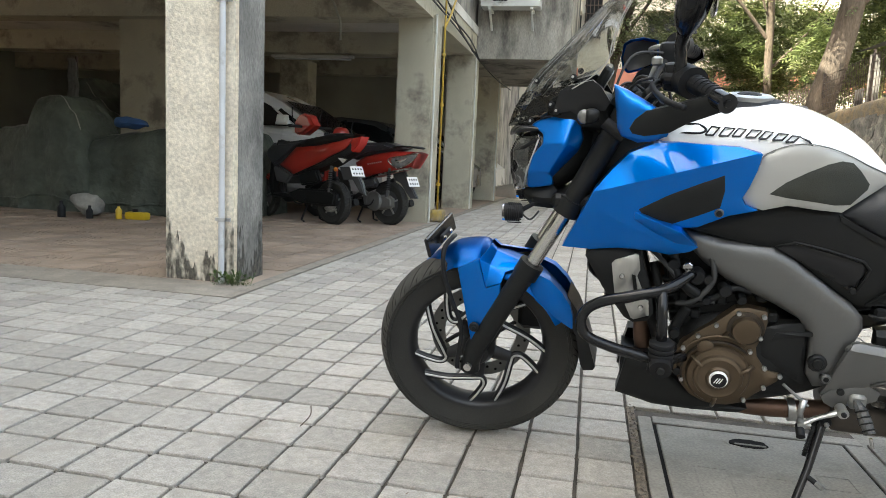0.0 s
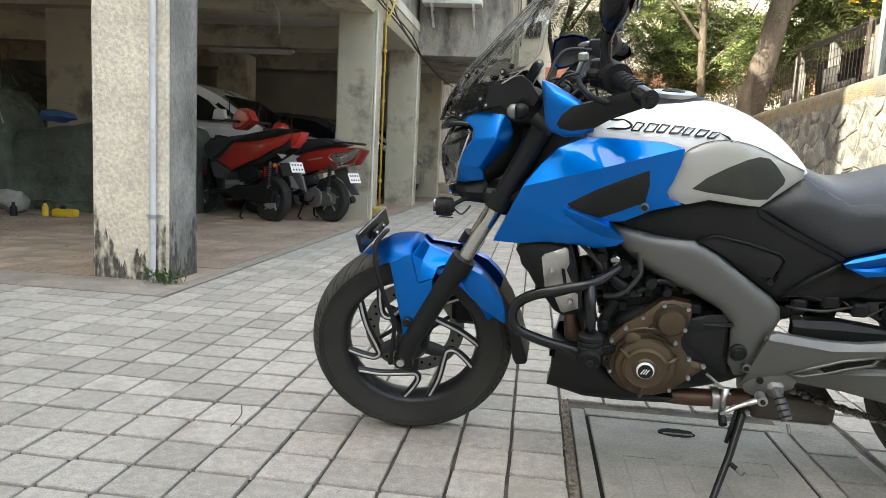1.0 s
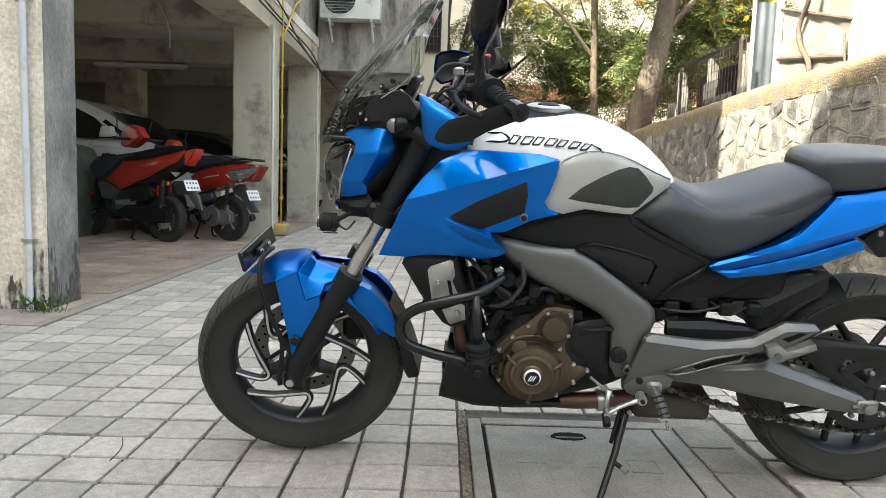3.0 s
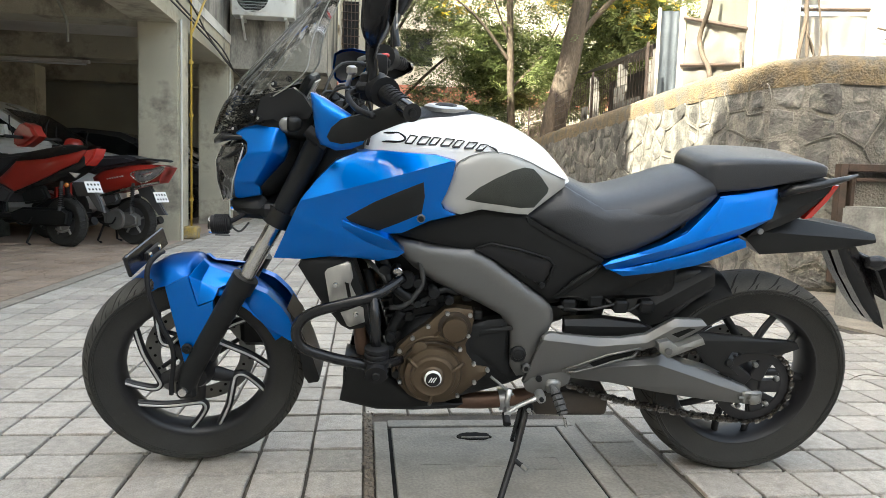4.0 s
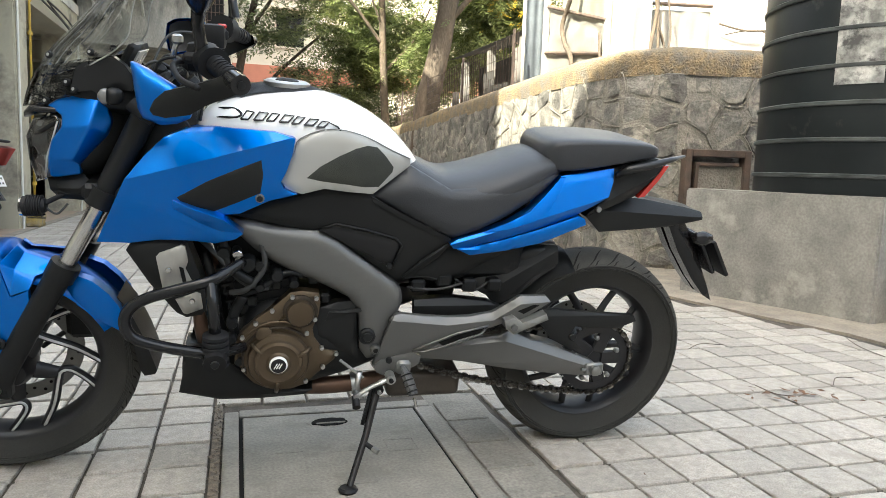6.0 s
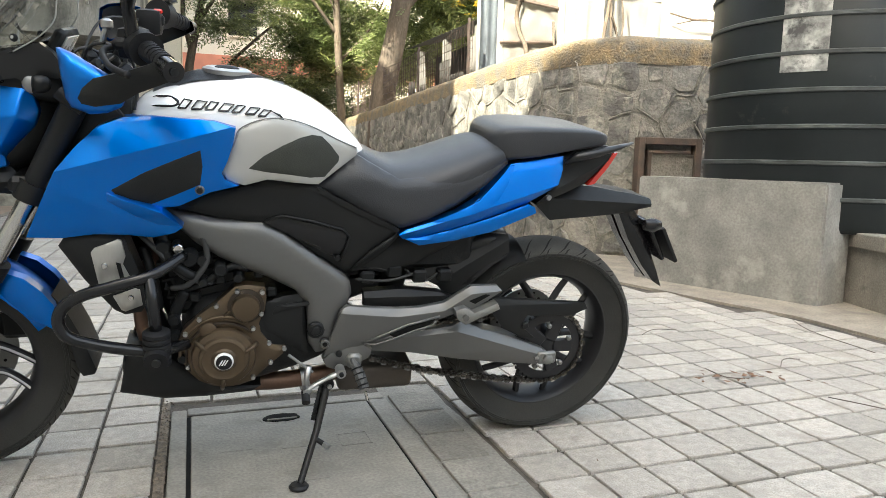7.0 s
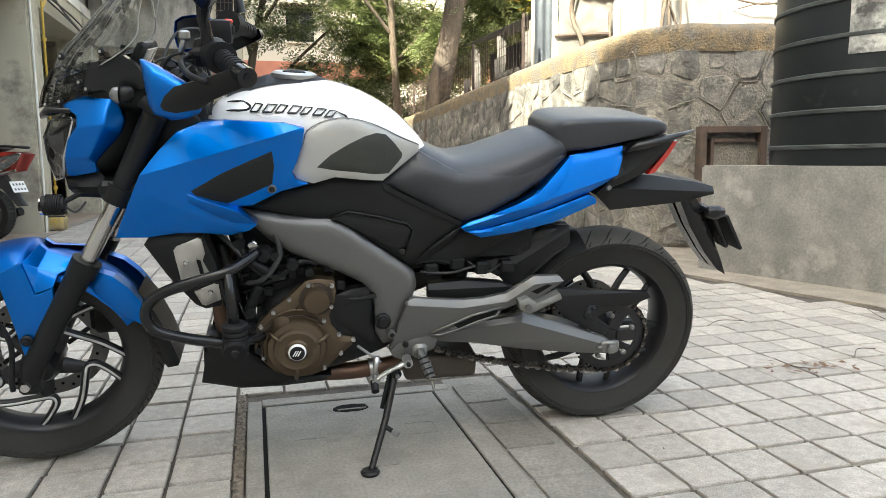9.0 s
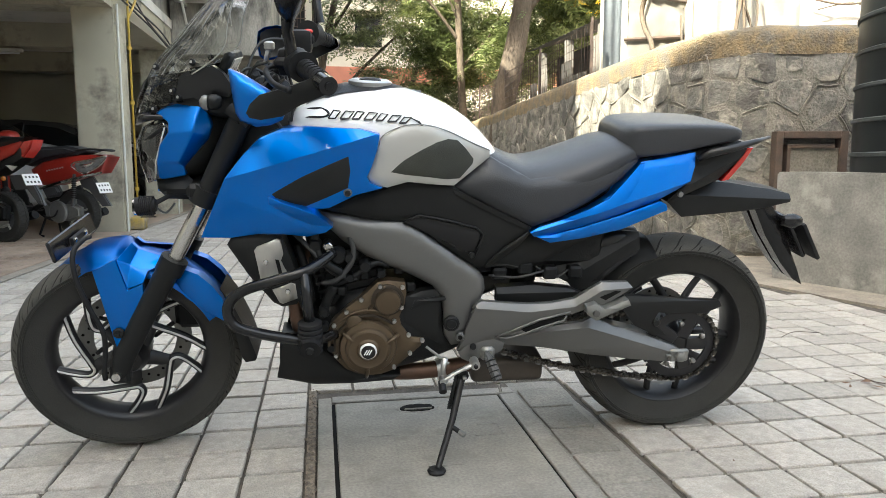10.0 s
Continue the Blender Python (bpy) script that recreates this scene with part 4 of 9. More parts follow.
for sy in (-1, 1):
    part("visor_edge", tube(spline([(x, sy * (0.126 - 0.0026 * k), z) for k, (x, z) in enumerate(VIS_SIDE)], 6), 0.0016, 6), M_ALU, visor, "bright cut edge of the visor", smooth=True)
    # pale strips that run up the sheet, painting its white streak reflections
    for k in range(7):
        u = 0.22 + 0.1 * k
        line = []
        for j in range(12):
            t = 0.06 + 0.84 * j / 11 * (1 - 0.03 * k)
            c, s = Vector(spline([(x, 0, z) for x, z in VIS_MID], 6)[int(t * 30)]), Vector(spline([(x, 0, z) for x, z in VIS_SIDE], 6)[int(t * 30)])
            uu = u * (1 - 0.12 * t)
            p = c.lerp(s, uu ** 2.2)
            line.append((p.x - 0.001, sy * (0.125 - 0.013 * t) * uu, p.z + 0.001))
        part("rubbed_streak", tube(line, 0.0005 + 0.0003 * (k % 3), 4, flat=0.3), M_PALE, visor, "pale strip painting a reflection streak")
part("lower_shield", sheet([(0.080, 0.948), (0.092, 0.985), (0.112, 1.022)], [(0.225, 0.992), (0.235, 1.025), (0.250, 1.064)], (0.115, 0.121), 10, 20, 2.2, 0.012), M_DARKSMOKE, bike, "smoked lower shield under the visor", smooth=True, angle=60)
panel("nose_panel", [(0.205, 0.994), (0.220, 1.05), (0.240, 1.062), (0.296, 1.076), (0.318, 1.06), (0.340, 1.027), (0.329, 1.005), (0.29, 1.009), (0.268, 0.992), (0.248, 1.003)],
      0.120, M_NOSE, "dark nose panel under the visor", depth=0.03, crown=0.002, rim=0.006, angle=40, lip=0.004)
for x, w, z in ((0.163, 0.078, 1.069), (0.254, 0.118, 1.083), (0.204, 0.118, 1.017), (0.218, 0.120, 1.003), (0.152, 0.088, 0.972)):
    for sy in (-1, 1):
        bl_m = Matrix.Translation((x - 0.003, sy * w, z)) @ Vector((-0.5, sy * 0.9, 0.3)).to_track_quat("Z", "Y").to_matrix().to_4x4()
        vb = part("visor_bolt", lathe([(0.0078, -0.004), (0.0078, 0.001), (0.0065, 0.003), (0.003, 0.003)], 14, m=bl_m), M_DARK, bike, smooth=True, angle=40)
        part("bolt_socket", lathe([(0.0036, 0.002), (0.0036, 0.0042), (0.0015, 0.0045)], 8, m=bl_m), M_ALU, vb, "bare steel screw head")
part("inner_fairing", soft_loft([(0.19, 0.09, 0.95, 1.02, 3), (0.25, 0.108, 0.95, 1.05, 3), (0.32, 0.105, 0.94, 1.04, 3), (0.36, 0.08, 0.93, 1.02, 3)], 20), M_BLACKP, bike, smooth=True, angle=50)
clus = box(-0.012, 0.012, -0.08, 0.08, -0.045, 0.045, 0.008)
bmesh.ops.transform(clus, matrix=pose(0.312, 0, 1.064, 0, 28, 0), verts=clus.verts[:])
cl_ob = part("dashboard", clus, M_BLACKP, bike, "black instrument panel", smooth=True, angle=40)
scr = box(-0.002, 0.002, -0.066, 0.066, -0.034, 0.034, 0.0)
bmesh.ops.transform(scr, matrix=pose(0.3235, 0, 1.058, 0, 28, 0), verts=scr.verts[:])
part("display", scr, M_PALE, cl_ob, "pale instrument display")
for sy in (-1, 1):
    ind = soft_loft([(0.283, 0.006, 0.985, 1.005, 2), (0.292, 0.018, 0.978, 1.014, 2.2), (0.308, 0.018, 0.98, 1.014, 2.2), (0.318, 0.01, 0.988, 1.008, 2)], 16, 18)
    bmesh.ops.transform(ind, matrix=Matrix.Translation((0, sy * 0.155, 0)), verts=ind.verts[:])
    rod((0.30, sy * 0.10, 0.996), (0.30, sy * 0.15, 0.996), 0.011, 10, ind)
    il = part("indicator", ind, M_BLACKP, bike, smooth=True, angle=50)
    gl = soft_loft([(0.268, 0.006, 0.99, 1.003, 2), (0.276, 0.015, 0.98, 1.012, 2.2), (0.288, 0.018, 0.977, 1.014, 2.2)], 12, 18)
    bmesh.ops.transform(gl, matrix=Matrix.Translation((0, sy * 0.156, 0)), verts=gl.verts[:])
    part("indicator_lens", gl, M_LENSGREY, il, "clear indicator lens", smooth=True, angle=50)
    rl = rod((0.332, sy * 0.155, 0.984), (0.362, sy * 0.16, 0.960), 0.015, 16)
    tube([(0.360, sy * 0.16, 0.962), (0.377, sy * 0.161, 0.949)], 0.0125, 16, rl)
    part("switch_tube", rl, M_DARK, bike, smooth=True, angle=40)
    fog = tube([(0.096, sy * 0.12, 0.742), (0.125, sy * 0.12, 0.745), (0.141, sy * 0.12, 0.746)], [0.0225, 0.021, 0.015], 18)
    fg = part("auxiliary_lamp", fog, M_DARK, bike, "small finned black auxiliary lamp", smooth=True, angle=40)
    for q in range(7):
        fa = radians(-75 + 25 * q) if sy < 0 else radians(105 + 25 * q)
        part("cooling_fin", box(0.102, 0.138, sy * 0.12 - 0.0012, sy * 0.12 + 0.0012, 0.716 + 0.008 * q - 0.0012, 0.716 + 0.008 * q + 0.0012), M_DARK, fg)
        part("fin_rib", lathe([(0.0245, -0.0012), (0.0245, 0.0012)], 18, m=pose(0.104 + q * 0.0048, sy * 0.12, 0.744, 0, 90, 0)), M_DARK, fg)
    part("lamp_glass", rod((0.09, sy * 0.12, 0.742), (0.097, sy * 0.12, 0.742), 0.021, 18), M_SMOKE, fg)
    part("lamp_bracket", rod((0.135, sy * 0.12, 0.748), (0.175, sy * 0.075, 0.765), 0.006, 8), M_DARK, bike)
    part("lamp_wire", tube(spline([(0.138, sy * 0.12, 0.742), (0.16, sy * 0.115, 0.725), (0.18, sy * 0.10, 0.745)], 5), 0.0025, 6), M_CABLE, bike)

# handlebar, guards, mirrors --------------------------------------------
def up_on(bm, sy, dz=0.06, dx=0.0):
    """The bar stands a little higher at its right end."""
    if sy > 0:
        bmesh.ops.transform(bm, matrix=Matrix.Translation((dx, 0, dz)), verts=bm.verts[:])
    return bm


bar = tube(spline([(0.567, -0.375, 1.058), (0.515, -0.25, 1.083), (0.455, -0.12, 1.075), (0.43, 0, 1.05), (0.455, 0.12, 1.095), (0.515, 0.25, 1.143), (0.567, 0.375, 1.118)], 6), 0.011, 12)
part("handlebar", bar, M_DARK, bike, smooth=True)
for y in (-0.04, 0.04):
    part("bar_riser", box(0.41, 0.452, y - 0.014, y + 0.014, 1.02, 1.075, 0.008), M_DARK, bike, smooth=True, angle=40)
for sy in (-1, 1):
    grip = part("grip", up_on(tube([(0.516, sy * 0.255, 1.082), (0.53, sy * 0.29, 1.074), (0.552, sy * 0.34, 1.065)], [0.021, 0.019, 0.0185], 18), sy), M_DARK, bike, "ribbed rubber grip", smooth=True, angle=40)
    for q in range(6):
        f = q / 5
        part("grip_rib", up_on(lathe([(0.0205 - 0.001 * f, -0.003), (0.0205 - 0.001 * f, 0.003)], 16, m=Matrix.Translation((0.519 + 0.032 * f, sy * (0.262 + 0.075 * f), 1.081 - 0.015 * f)) @ Vector((0.4, sy * 0.9, -0.18)).to_track_quat("Z", "Y").to_matrix().to_4x4()), sy), M_DARK, grip)
    part("grip_collar", up_on(rod((0.512, sy * 0.25, 1.083), (0.498, sy * 0.215, 1.088), 0.034, 20), sy), M_DARK, bike, smooth=True, angle=40)
    be = rod((0.552, sy * 0.342, 1.063), (0.568, sy * 0.385, 1.056), 0.0195, 20)
    part("bar_end", up_on(be, sy), M_GLOSSB, bike, "black bar-end weight", smooth=True, angle=40)
    part("bar_end_screw", up_on(rod((0.568, sy * 0.385, 1.056), (0.570, sy * 0.39, 1.0555), 0.008, 10), sy), M_ENGINE, bike)
    sw = box(0.452, 0.512, sy * 0.175 - 0.035, sy * 0.175 + 0.035, 1.06, 1.122, 0.014, seg=2)
    part("switch_housing", up_on(sw, sy, 0.035), M_DARK, bike, smooth=True, angle=40)
    part("switch_button", up_on(box(0.506, 0.518, sy * 0.165 - 0.012, sy * 0.165 + 0.012, 1.085, 1.108, 0.004), sy, 0.035), M_DARK, bike)
    if sy > 0:
        part("kill_switch", up_on(box(0.492, 0.515, 0.15, 0.17, 1.112, 1.124, 0.004), sy, 0.035), M_RED, bike, "red kill switch")
    lever = tube(spline([(0.455, sy * 0.19, 1.085), (0.43, sy * 0.23, 1.075), (0.452, sy * 0.32, 1.055), (0.49, sy * 0.375, 1.045)], 5), 0.0065, 8)
    part("lever", up_on(lever, sy), M_DARK if sy < 0 else M_ALU, bike, "slim hand lever", smooth=True)
    gd = shell([(0.349, 1.076), (0.378, 1.066), (0.405, 1.052), (0.44, 1.034), (0.475, 1.0), (0.466, 0.976), (0.44, 0.963), (0.407, 0.957), (0.372, 0.967), (0.362, 0.985), (0.357, 1.02)], lambda x, z: 0.262 + 0.42 * (x - 0.36) - 0.25 * max(0, z - 1.03), crown=0.012, rim=0.014, depth=0.03, step=0.014, side=sy)
    if sy > 0:
        gd = shell([(0.352, 1.112), (0.357, 1.148), (0.375, 1.160), (0.409, 1.166), (0.452, 1.158), (0.455, 1.12), (0.438, 1.090), (0.40, 1.073), (0.374, 1.067), (0.358, 1.080)], lambda x, z: 0.315 - 2.0 * (x - 0.40) ** 2, crown=0.010, rim=0.012, depth=0.028, step=0.014, side=1)
        bmesh.ops.transform(gd, matrix=Matrix.Translation((0, 0, -0.06)), verts=gd.verts[:])
    gob = part("knuckle_guard", up_on(gd, sy), M_BLUE, bike, "glossy blue knuckle guard", smooth=True, angle=50)
    ln = shell([(0.352, 1.073), (0.378, 1.063), (0.44, 1.031), (0.472, 1.0), (0.463, 0.978), (0.407, 0.96), (0.374, 0.97), (0.36, 1.02)], lambda x, z: 0.250 + 0.42 * (x - 0.36) - 0.25 * max(0, z - 1.03), depth=0, step=0.02, side=sy)
    if sy > 0:
        ln = shell([(0.358, 1.052), (0.364, 1.084), (0.380, 1.094), (0.409, 1.099), (0.446, 1.092), (0.449, 1.06), (0.434, 1.034), (0.40, 1.019), (0.376, 1.014), (0.363, 1.024)], lambda x, z: 0.286 - 2.0 * (x - 0.40) ** 2, depth=0, step=0.02, side=1)
    part("guard_liner", up_on(ln, sy), M_NOSE, gob, "matt black inner side of the guard", smooth=True, angle=50)
    gs = shell([(0.388, 0.988), (0.398, 1.008), (0.42, 1.028), (0.479, 1.046), (0.52, 1.062), (0.552, 1.08), (0.575, 1.072), (0.582, 1.05), (0.56, 1.036), (0.50, 1.008), (0.468, 0.986), (0.42, 0.975), (0.395, 0.978)], lambda x, z: 0.286 + 0.45 * (x - 0.39), crown=0.006, rim=0.012, depth=0.03, step=0.014, side=sy)
    part("guard_strap", up_on(gs, sy), M_BLACKP, gob, "matt black guard strap", smooth=True, angle=40)
    stem = tube([(0.486, sy * 0.225, 1.10), (0.483, sy * 0.228, 1.13), (0.479, sy * 0.238, 1.16), (0.484, sy * 0.252, 1.185)], [0.016, 0.0125, 0.0125, 0.016], 14)
    part("mirror_stem", up_on(stem, sy, 0.075, 0.045), M_GLOSSB, bike, smooth=True, angle=50)
    mh = bmesh.new()
    rings = []
    for z, xc, hx, hy in ((1.176, 0.487, 0.008, 0.014), (1.184, 0.486, 0.014, 0.022), (1.198, 0.487, 0.024, 0.036), (1.218, 0.490, 0.032, 0.052), (1.245, 0.494, 0.035, 0.066), (1.28, 0.498, 0.036, 0.074), (1.315, 0.50, 0.035, 0.074), (1.335, 0.50, 0.026, 0.06), (1.342, 0.50, 0.012, 0.03)):
        rings.append([mh.verts.new((xc + hx * math.copysign(abs(math.cos(q * math.pi / 12)) ** 0.7, math.cos(q * math.pi / 12)), sy * (0.262 + 0.3 * (z - 1.18)) + hy * math.copysign(abs(math.sin(q * math.pi / 12)) ** 0.7, math.sin(q * math.pi / 12)), z)) for q in range(24)])
    for a, b in zip(rings, rings[1:]):
        for q in range(24):
            mh.faces.new((a[q], a[(q + 1) % 24], b[(q + 1) % 24], b[q]))
    mh.faces.new(rings[0][::-1])
    mh.faces.new(rings[-1])
    bmesh.ops.recalc_face_normals(mh, faces=mh.faces[:])
    mob = part("mirror", up_on(mh, sy, 0.085, 0.055), M_GLOSSB, bike, "black mirror housing", smooth=True, angle=45)
    mg = loft([(0.531, 0.062, 1.215, 1.322, 3.4), (0.5345, 0.060, 1.217, 1.32, 3.4)], 24)
    bmesh.ops.transform(mg, matrix=Matrix.Translation((0, sy * 0.29, 0)), verts=mg.verts[:])
    part("mirror_glass", up_on(mg, sy, 0.085, 0.055), M_CHROME, mob, "silvered mirror glass")
cl = tube(spline([(0.425, -0.19, 1.085), (0.43, -0.2, 1.105), (0.436, -0.2, 1.122)], 4), 0.006, 8)
lathe([(0.008, 0), (0.012, 0.004), (0.012, 0.016), (0.006, 0.02)], 12, cl, pose(0.436, -0.2, 1.116))
part("clutch_adjuster", cl, M_ALU, bike, "bare metal clutch adjuster", smooth=True, angle=40)
part("clutch_perch", box(0.445, 0.485, -0.225, -0.17, 1.078, 1.102, 0.008), M_DARK, bike, smooth=True, angle=40)
for i, pts in enumerate(([(0.43, -0.2, 1.09), (0.395, -0.17, 1.075), (0.37, -0.09, 1.02), (0.36, -0.05, 0.88)], [(0.455, -0.14, 1.07), (0.40, -0.12, 1.085), (0.37, -0.06, 1.0), (0.40, -0.06, 0.88)],
                         [(0.46, 0.14, 1.13), (0.38, 0.1, 1.12), (0.34, 0.03, 1.0), (0.36, 0.02, 0.88)], [(0.47, -0.13, 1.06), (0.48, -0.13, 1.01), (0.47, -0.12, 0.95)],
                         [(0.44, -0.15, 1.06), (0.41, -0.17, 1.03), (0.40, -0.15, 0.99), (0.42, -0.12, 0.95)], [(0.46, -0.14, 1.05), (0.43, -0.15, 1.015), (0.43, -0.14, 0.97), (0.45, -0.12, 0.93)],
                         [(0.42, -0.08, 1.05), (0.385, -0.1, 1.07), (0.36, -0.12, 1.06), (0.35, -0.1, 1.0)])):
    part("control_cable", tube(spline(pts, 6), 0.0034, 8), M_CABLE, bike, smooth=True)
for x, y, z, r in ((0.405, -0.12, 1.03, 0.02), (0.43, -0.13, 1.045, 0.018), (0.385, -0.10, 1.05, 0.016), (0.45, -0.10, 1.02, 0.022)):
    part("cable_joint", lathe([(r * 0.6, -r), (r, -r * 0.6), (r, r * 0.6), (r * 0.6, r)], 10, m=pose(x, y, z, 40, 30, 0)), M_ENGINE, bike, smooth=True, angle=40)
part("head_block", loft([(0.30, 0.07, 0.78, 0.97, 3), (0.37, 0.10, 0.74, 1.0, 3), (0.46, 0.11, 0.70, 0.98, 3)], 20), M_ENGINE, bike, smooth=True, angle=40)

# the mudguard, lamp, visor and handlebar sit a little lower on the fork
for ob in bike.children:
    if ob not in seated:
        ob.location = (-0.003, 0, -0.012)

# tank and shrouds ------------------------------------------------------
tankbm = soft_loft([(0.452, 0.10, 0.82, 0.925, 2.6), (0.475, 0.128, 0.81, 0.958, 2.6), (0.53, 0.146, 0.80, 0.985, 2.5), (0.60, 0.156, 0.79, 1.008, 2.4), (0.68, 0.160, 0.785, 1.016, 2.35), (0.76, 0.158, 0.785, 1.008, 2.3),
                    (0.84, 0.146, 0.79, 0.980, 2.25), (0.91, 0.122, 0.80, 0.938, 2.2), (0.965, 0.092, 0.815, 0.885, 2.2), (0.99, 0.06, 0.82, 0.853, 2.2)], 60, 40)
part("fuel_tank", tankbm, M_WHITE, bike, "white pearl fuel tank", smooth=True, angle=70)
panel("tank_side", [(0.683, 0.908), (0.715, 0.926), (0.755, 0.936), (0.80, 0.933), (0.85, 0.917), (0.905, 0.890), (0.955, 0.868), (0.956, 0.852), (0.91, 0.82), (0.862, 0.786), (0.80, 0.793), (0.745, 0.799), (0.695, 0.785), (0.66, 0.793), (0.645, 0.815), (0.66, 0.85), (0.675, 0.885)],
      lambda x, z: 0.171 - 0.50 * max(0, x - 0.80) ** 1.25 - 0.18 * max(0, z - 0.88), M_PEARL, "grey pearl lower tank panel", depth=0.03, crown=0.004, rim=0.006, step=0.016, lip=0.005)
for sy in (-1, 1):
    seam = spline([(0.676, 0.888, 0), (0.683, 0.908, 0), (0.715, 0.926, 0), (0.755, 0.936, 0), (0.80, 0.933, 0), (0.85, 0.917, 0), (0.905, 0.890, 0), (0.955, 0.868, 0)], 4)
    part("tank_seam", tube([(p.x, sy * (0.1685 - 0.50 * max(0, p.x - 0.80) ** 1.25 - 0.18 * max(0, p.y - 0.88)), p.y + 0.0015) for p in seam], 0.0014, 6), M_DULL, bike, "dark joint between tank and side panel", smooth=True)
panel("knee_pad", [(0.703, 0.824), (0.734, 0.852), (0.777, 0.878), (0.815, 0.896), (0.844, 0.903), (0.868, 0.899), (0.888, 0.880), (0.911, 0.851), (0.909, 0.839), (0.876, 0.804), (0.841, 0.804), (0.80, 0.811), (0.74, 0.817)],
      lambda x, z: 0.1745 - 0.50 * max(0, x - 0.80) ** 1.25 - 0.18 * max(0, z - 0.88), M_PAD, "dark ribbed knee pad", depth=0.01, crown=0.003, rim=0.008, step=0.016)
# dark console with the filler cap on top of the tank
con = bmesh.new()
rows = []
for k in range(13):
    t = k / 12
    x = 0.50 + 0.29 * t
    hw = 0.075 * math.sin(math.pi * (0.25 + 0.62 * t)) ** 0.7
    zt = between([(0.50, 0.984), (0.60, 1.022), (0.68, 1.026), (0.79, 1.004)], x)[0]
    rows.append([con.verts.new((x, hw * u, zt - 0.018 * u * u)) for u in (-1, -0.6, -0.2, 0.2, 0.6, 1)])
for a, b in zip(rows, rows[1:]):
    for j in range(5):
        con.faces.new((a[j], a[j + 1], b[j + 1], b[j]))
bmesh.ops.solidify(con, geom=con.faces[:], thickness=0.006)
part("tank_console", con, M_SEAT, bike, "dark console on the tank", smooth=True, angle=50)
part("filler_cap", lathe([(0.056, -0.004), (0.056, 0.006), (0.046, 0.011), (0.041, 0.008), (0.03, 0.0085)], 36, m=pose(0.66, 0, 1.019, 0, 2, 0)), M_ALU, bike, "dull metal filler cap", smooth=True, angle=40)
part("cap_flap", lathe([(0.028, 0), (0.028, 0.008), (0.02, 0.012)], 6, m=pose(0.66, 0, 1.022, 0, 2, 0)), M_ENGINE, bike, smooth=True, angle=40)

crease = lambda x: 0.812 + 0.30 * (x - 0.315)
flank_line = lambda x: 0.763 - 0.452 * max(0, x - 0.343)
cowl_w = lambda x, z: 0.192 - 0.75 * max(0, z - crease(x)) - 0.20 * max(0, flank_line(x) - z) - 0.22 * max(0, 0.38 - x) ** 1.6 - 0.12 * max(0, x - 0.54) ** 1.5
panel("tank_shroud", [(0.245, 0.662), (0.28, 0.738), (0.315, 0.814), (0.352, 0.86), (0.392, 0.900), (0.445, 0.923), (0.50, 0.929), (0.63, 0.927), (0.676, 0.916), (0.67, 0.88), (0.657, 0.84), (0.645, 0.815), (0.652, 0.80), (0.682, 0.787), (0.62, 0.772), (0.555, 0.741),
                      (0.505, 0.735), (0.53, 0.715), (0.562, 0.692), (0.545, 0.68), (0.50, 0.668), (0.448, 0.673), (0.38, 0.673), (0.315, 0.662)], cowl_w, M_BLUE, "glossy blue tank shroud with sharp creases", depth=0.05, crown=0.0025, rim=0.004, step=0.016, angle=24, lip=0.004, creases=[((0.315, 0.812), (0.676, 0.9203)), ((0.343, 0.763), (0.542, 0.673))])
panel("shroud_vent", [(0.421, 0.776), (0.487, 0.815), (0.55, 0.844), (0.602, 0.866), (0.606, 0.83), (0.60, 0.79), (0.545, 0.765), (0.50, 0.746), (0.471, 0.739), (0.44, 0.755)], lambda x, z: cowl_w(x, z) + 0.004, M_BLACKP, "black vent panel in the shroud", depth=0.008, crown=0.004, rim=0.01, step=0.02)
facets([(0.412, 0.195, 0.771), (0.447, 0.212, 0.759), (0.521, 0.216, 0.732), (0.560, 0.190, 0.694), (0.512, 0.196, 0.700), (0.466, 0.197, 0.720), (0.413, 0.196, 0.752), (0.44, 0.186, 0.766), (0.52, 0.186, 0.742)],
       [(0, 1, 6), (1, 2, 5, 6), (2, 3, 4, 5), (0, 7, 1), (7, 8, 2, 1), (8, 3, 2)], M_BLUE, "shroud_fin", "blue fin below the vent", bevel=0.0015, thick=0.003)
for sy in (-1,):
    part("shroud_bolt", bolt(0.599, -0.186, 0.778, 0.0105), M_DULL, bike, "dull cup washer and bolt", smooth=True, angle=40)
    part("shroud_bolt_head", bolt(0.599, -0.193, 0.778, 0.007), M_BLACKP, bike)
# badge: plain slanted strokes in place of the lettering
def on_tank(x, z):
    rows = [(0.452, 0.10, 0.82, 0.925), (0.475, 0.128, 0.81, 0.958), (0.53, 0.146, 0.80, 0.985), (0.60, 0.156, 0.79, 1.008), (0.68, 0.160, 0.785, 1.016), (0.76, 0.158, 0.785, 1.008), (0.84, 0.146, 0.79, 0.980), (0.91, 0.122, 0.80, 0.938)]
    hw, z0, z1 = between(rows, x)
    q = min(1, abs((z - (z0 + z1) / 2) / ((z1 - z0) / 2)))
    return Vector((x, -hw * max(0.0, 1 - q ** 2.4) ** (1 / 2.4) - 0.0035, z))


arc = lambda x: 0.957 - 0.55 * max(0, x - 0.60) ** 2
badge = part("tank_badge", tube([on_tank(a, b) for a, b in ((0.752, 0.952), (0.772, 0.943), (0.79, 0.922))], [0.001, 0.0028, 0.001], 6), M_GLOSSB, bike, "dark slanted badge strokes on the tank")
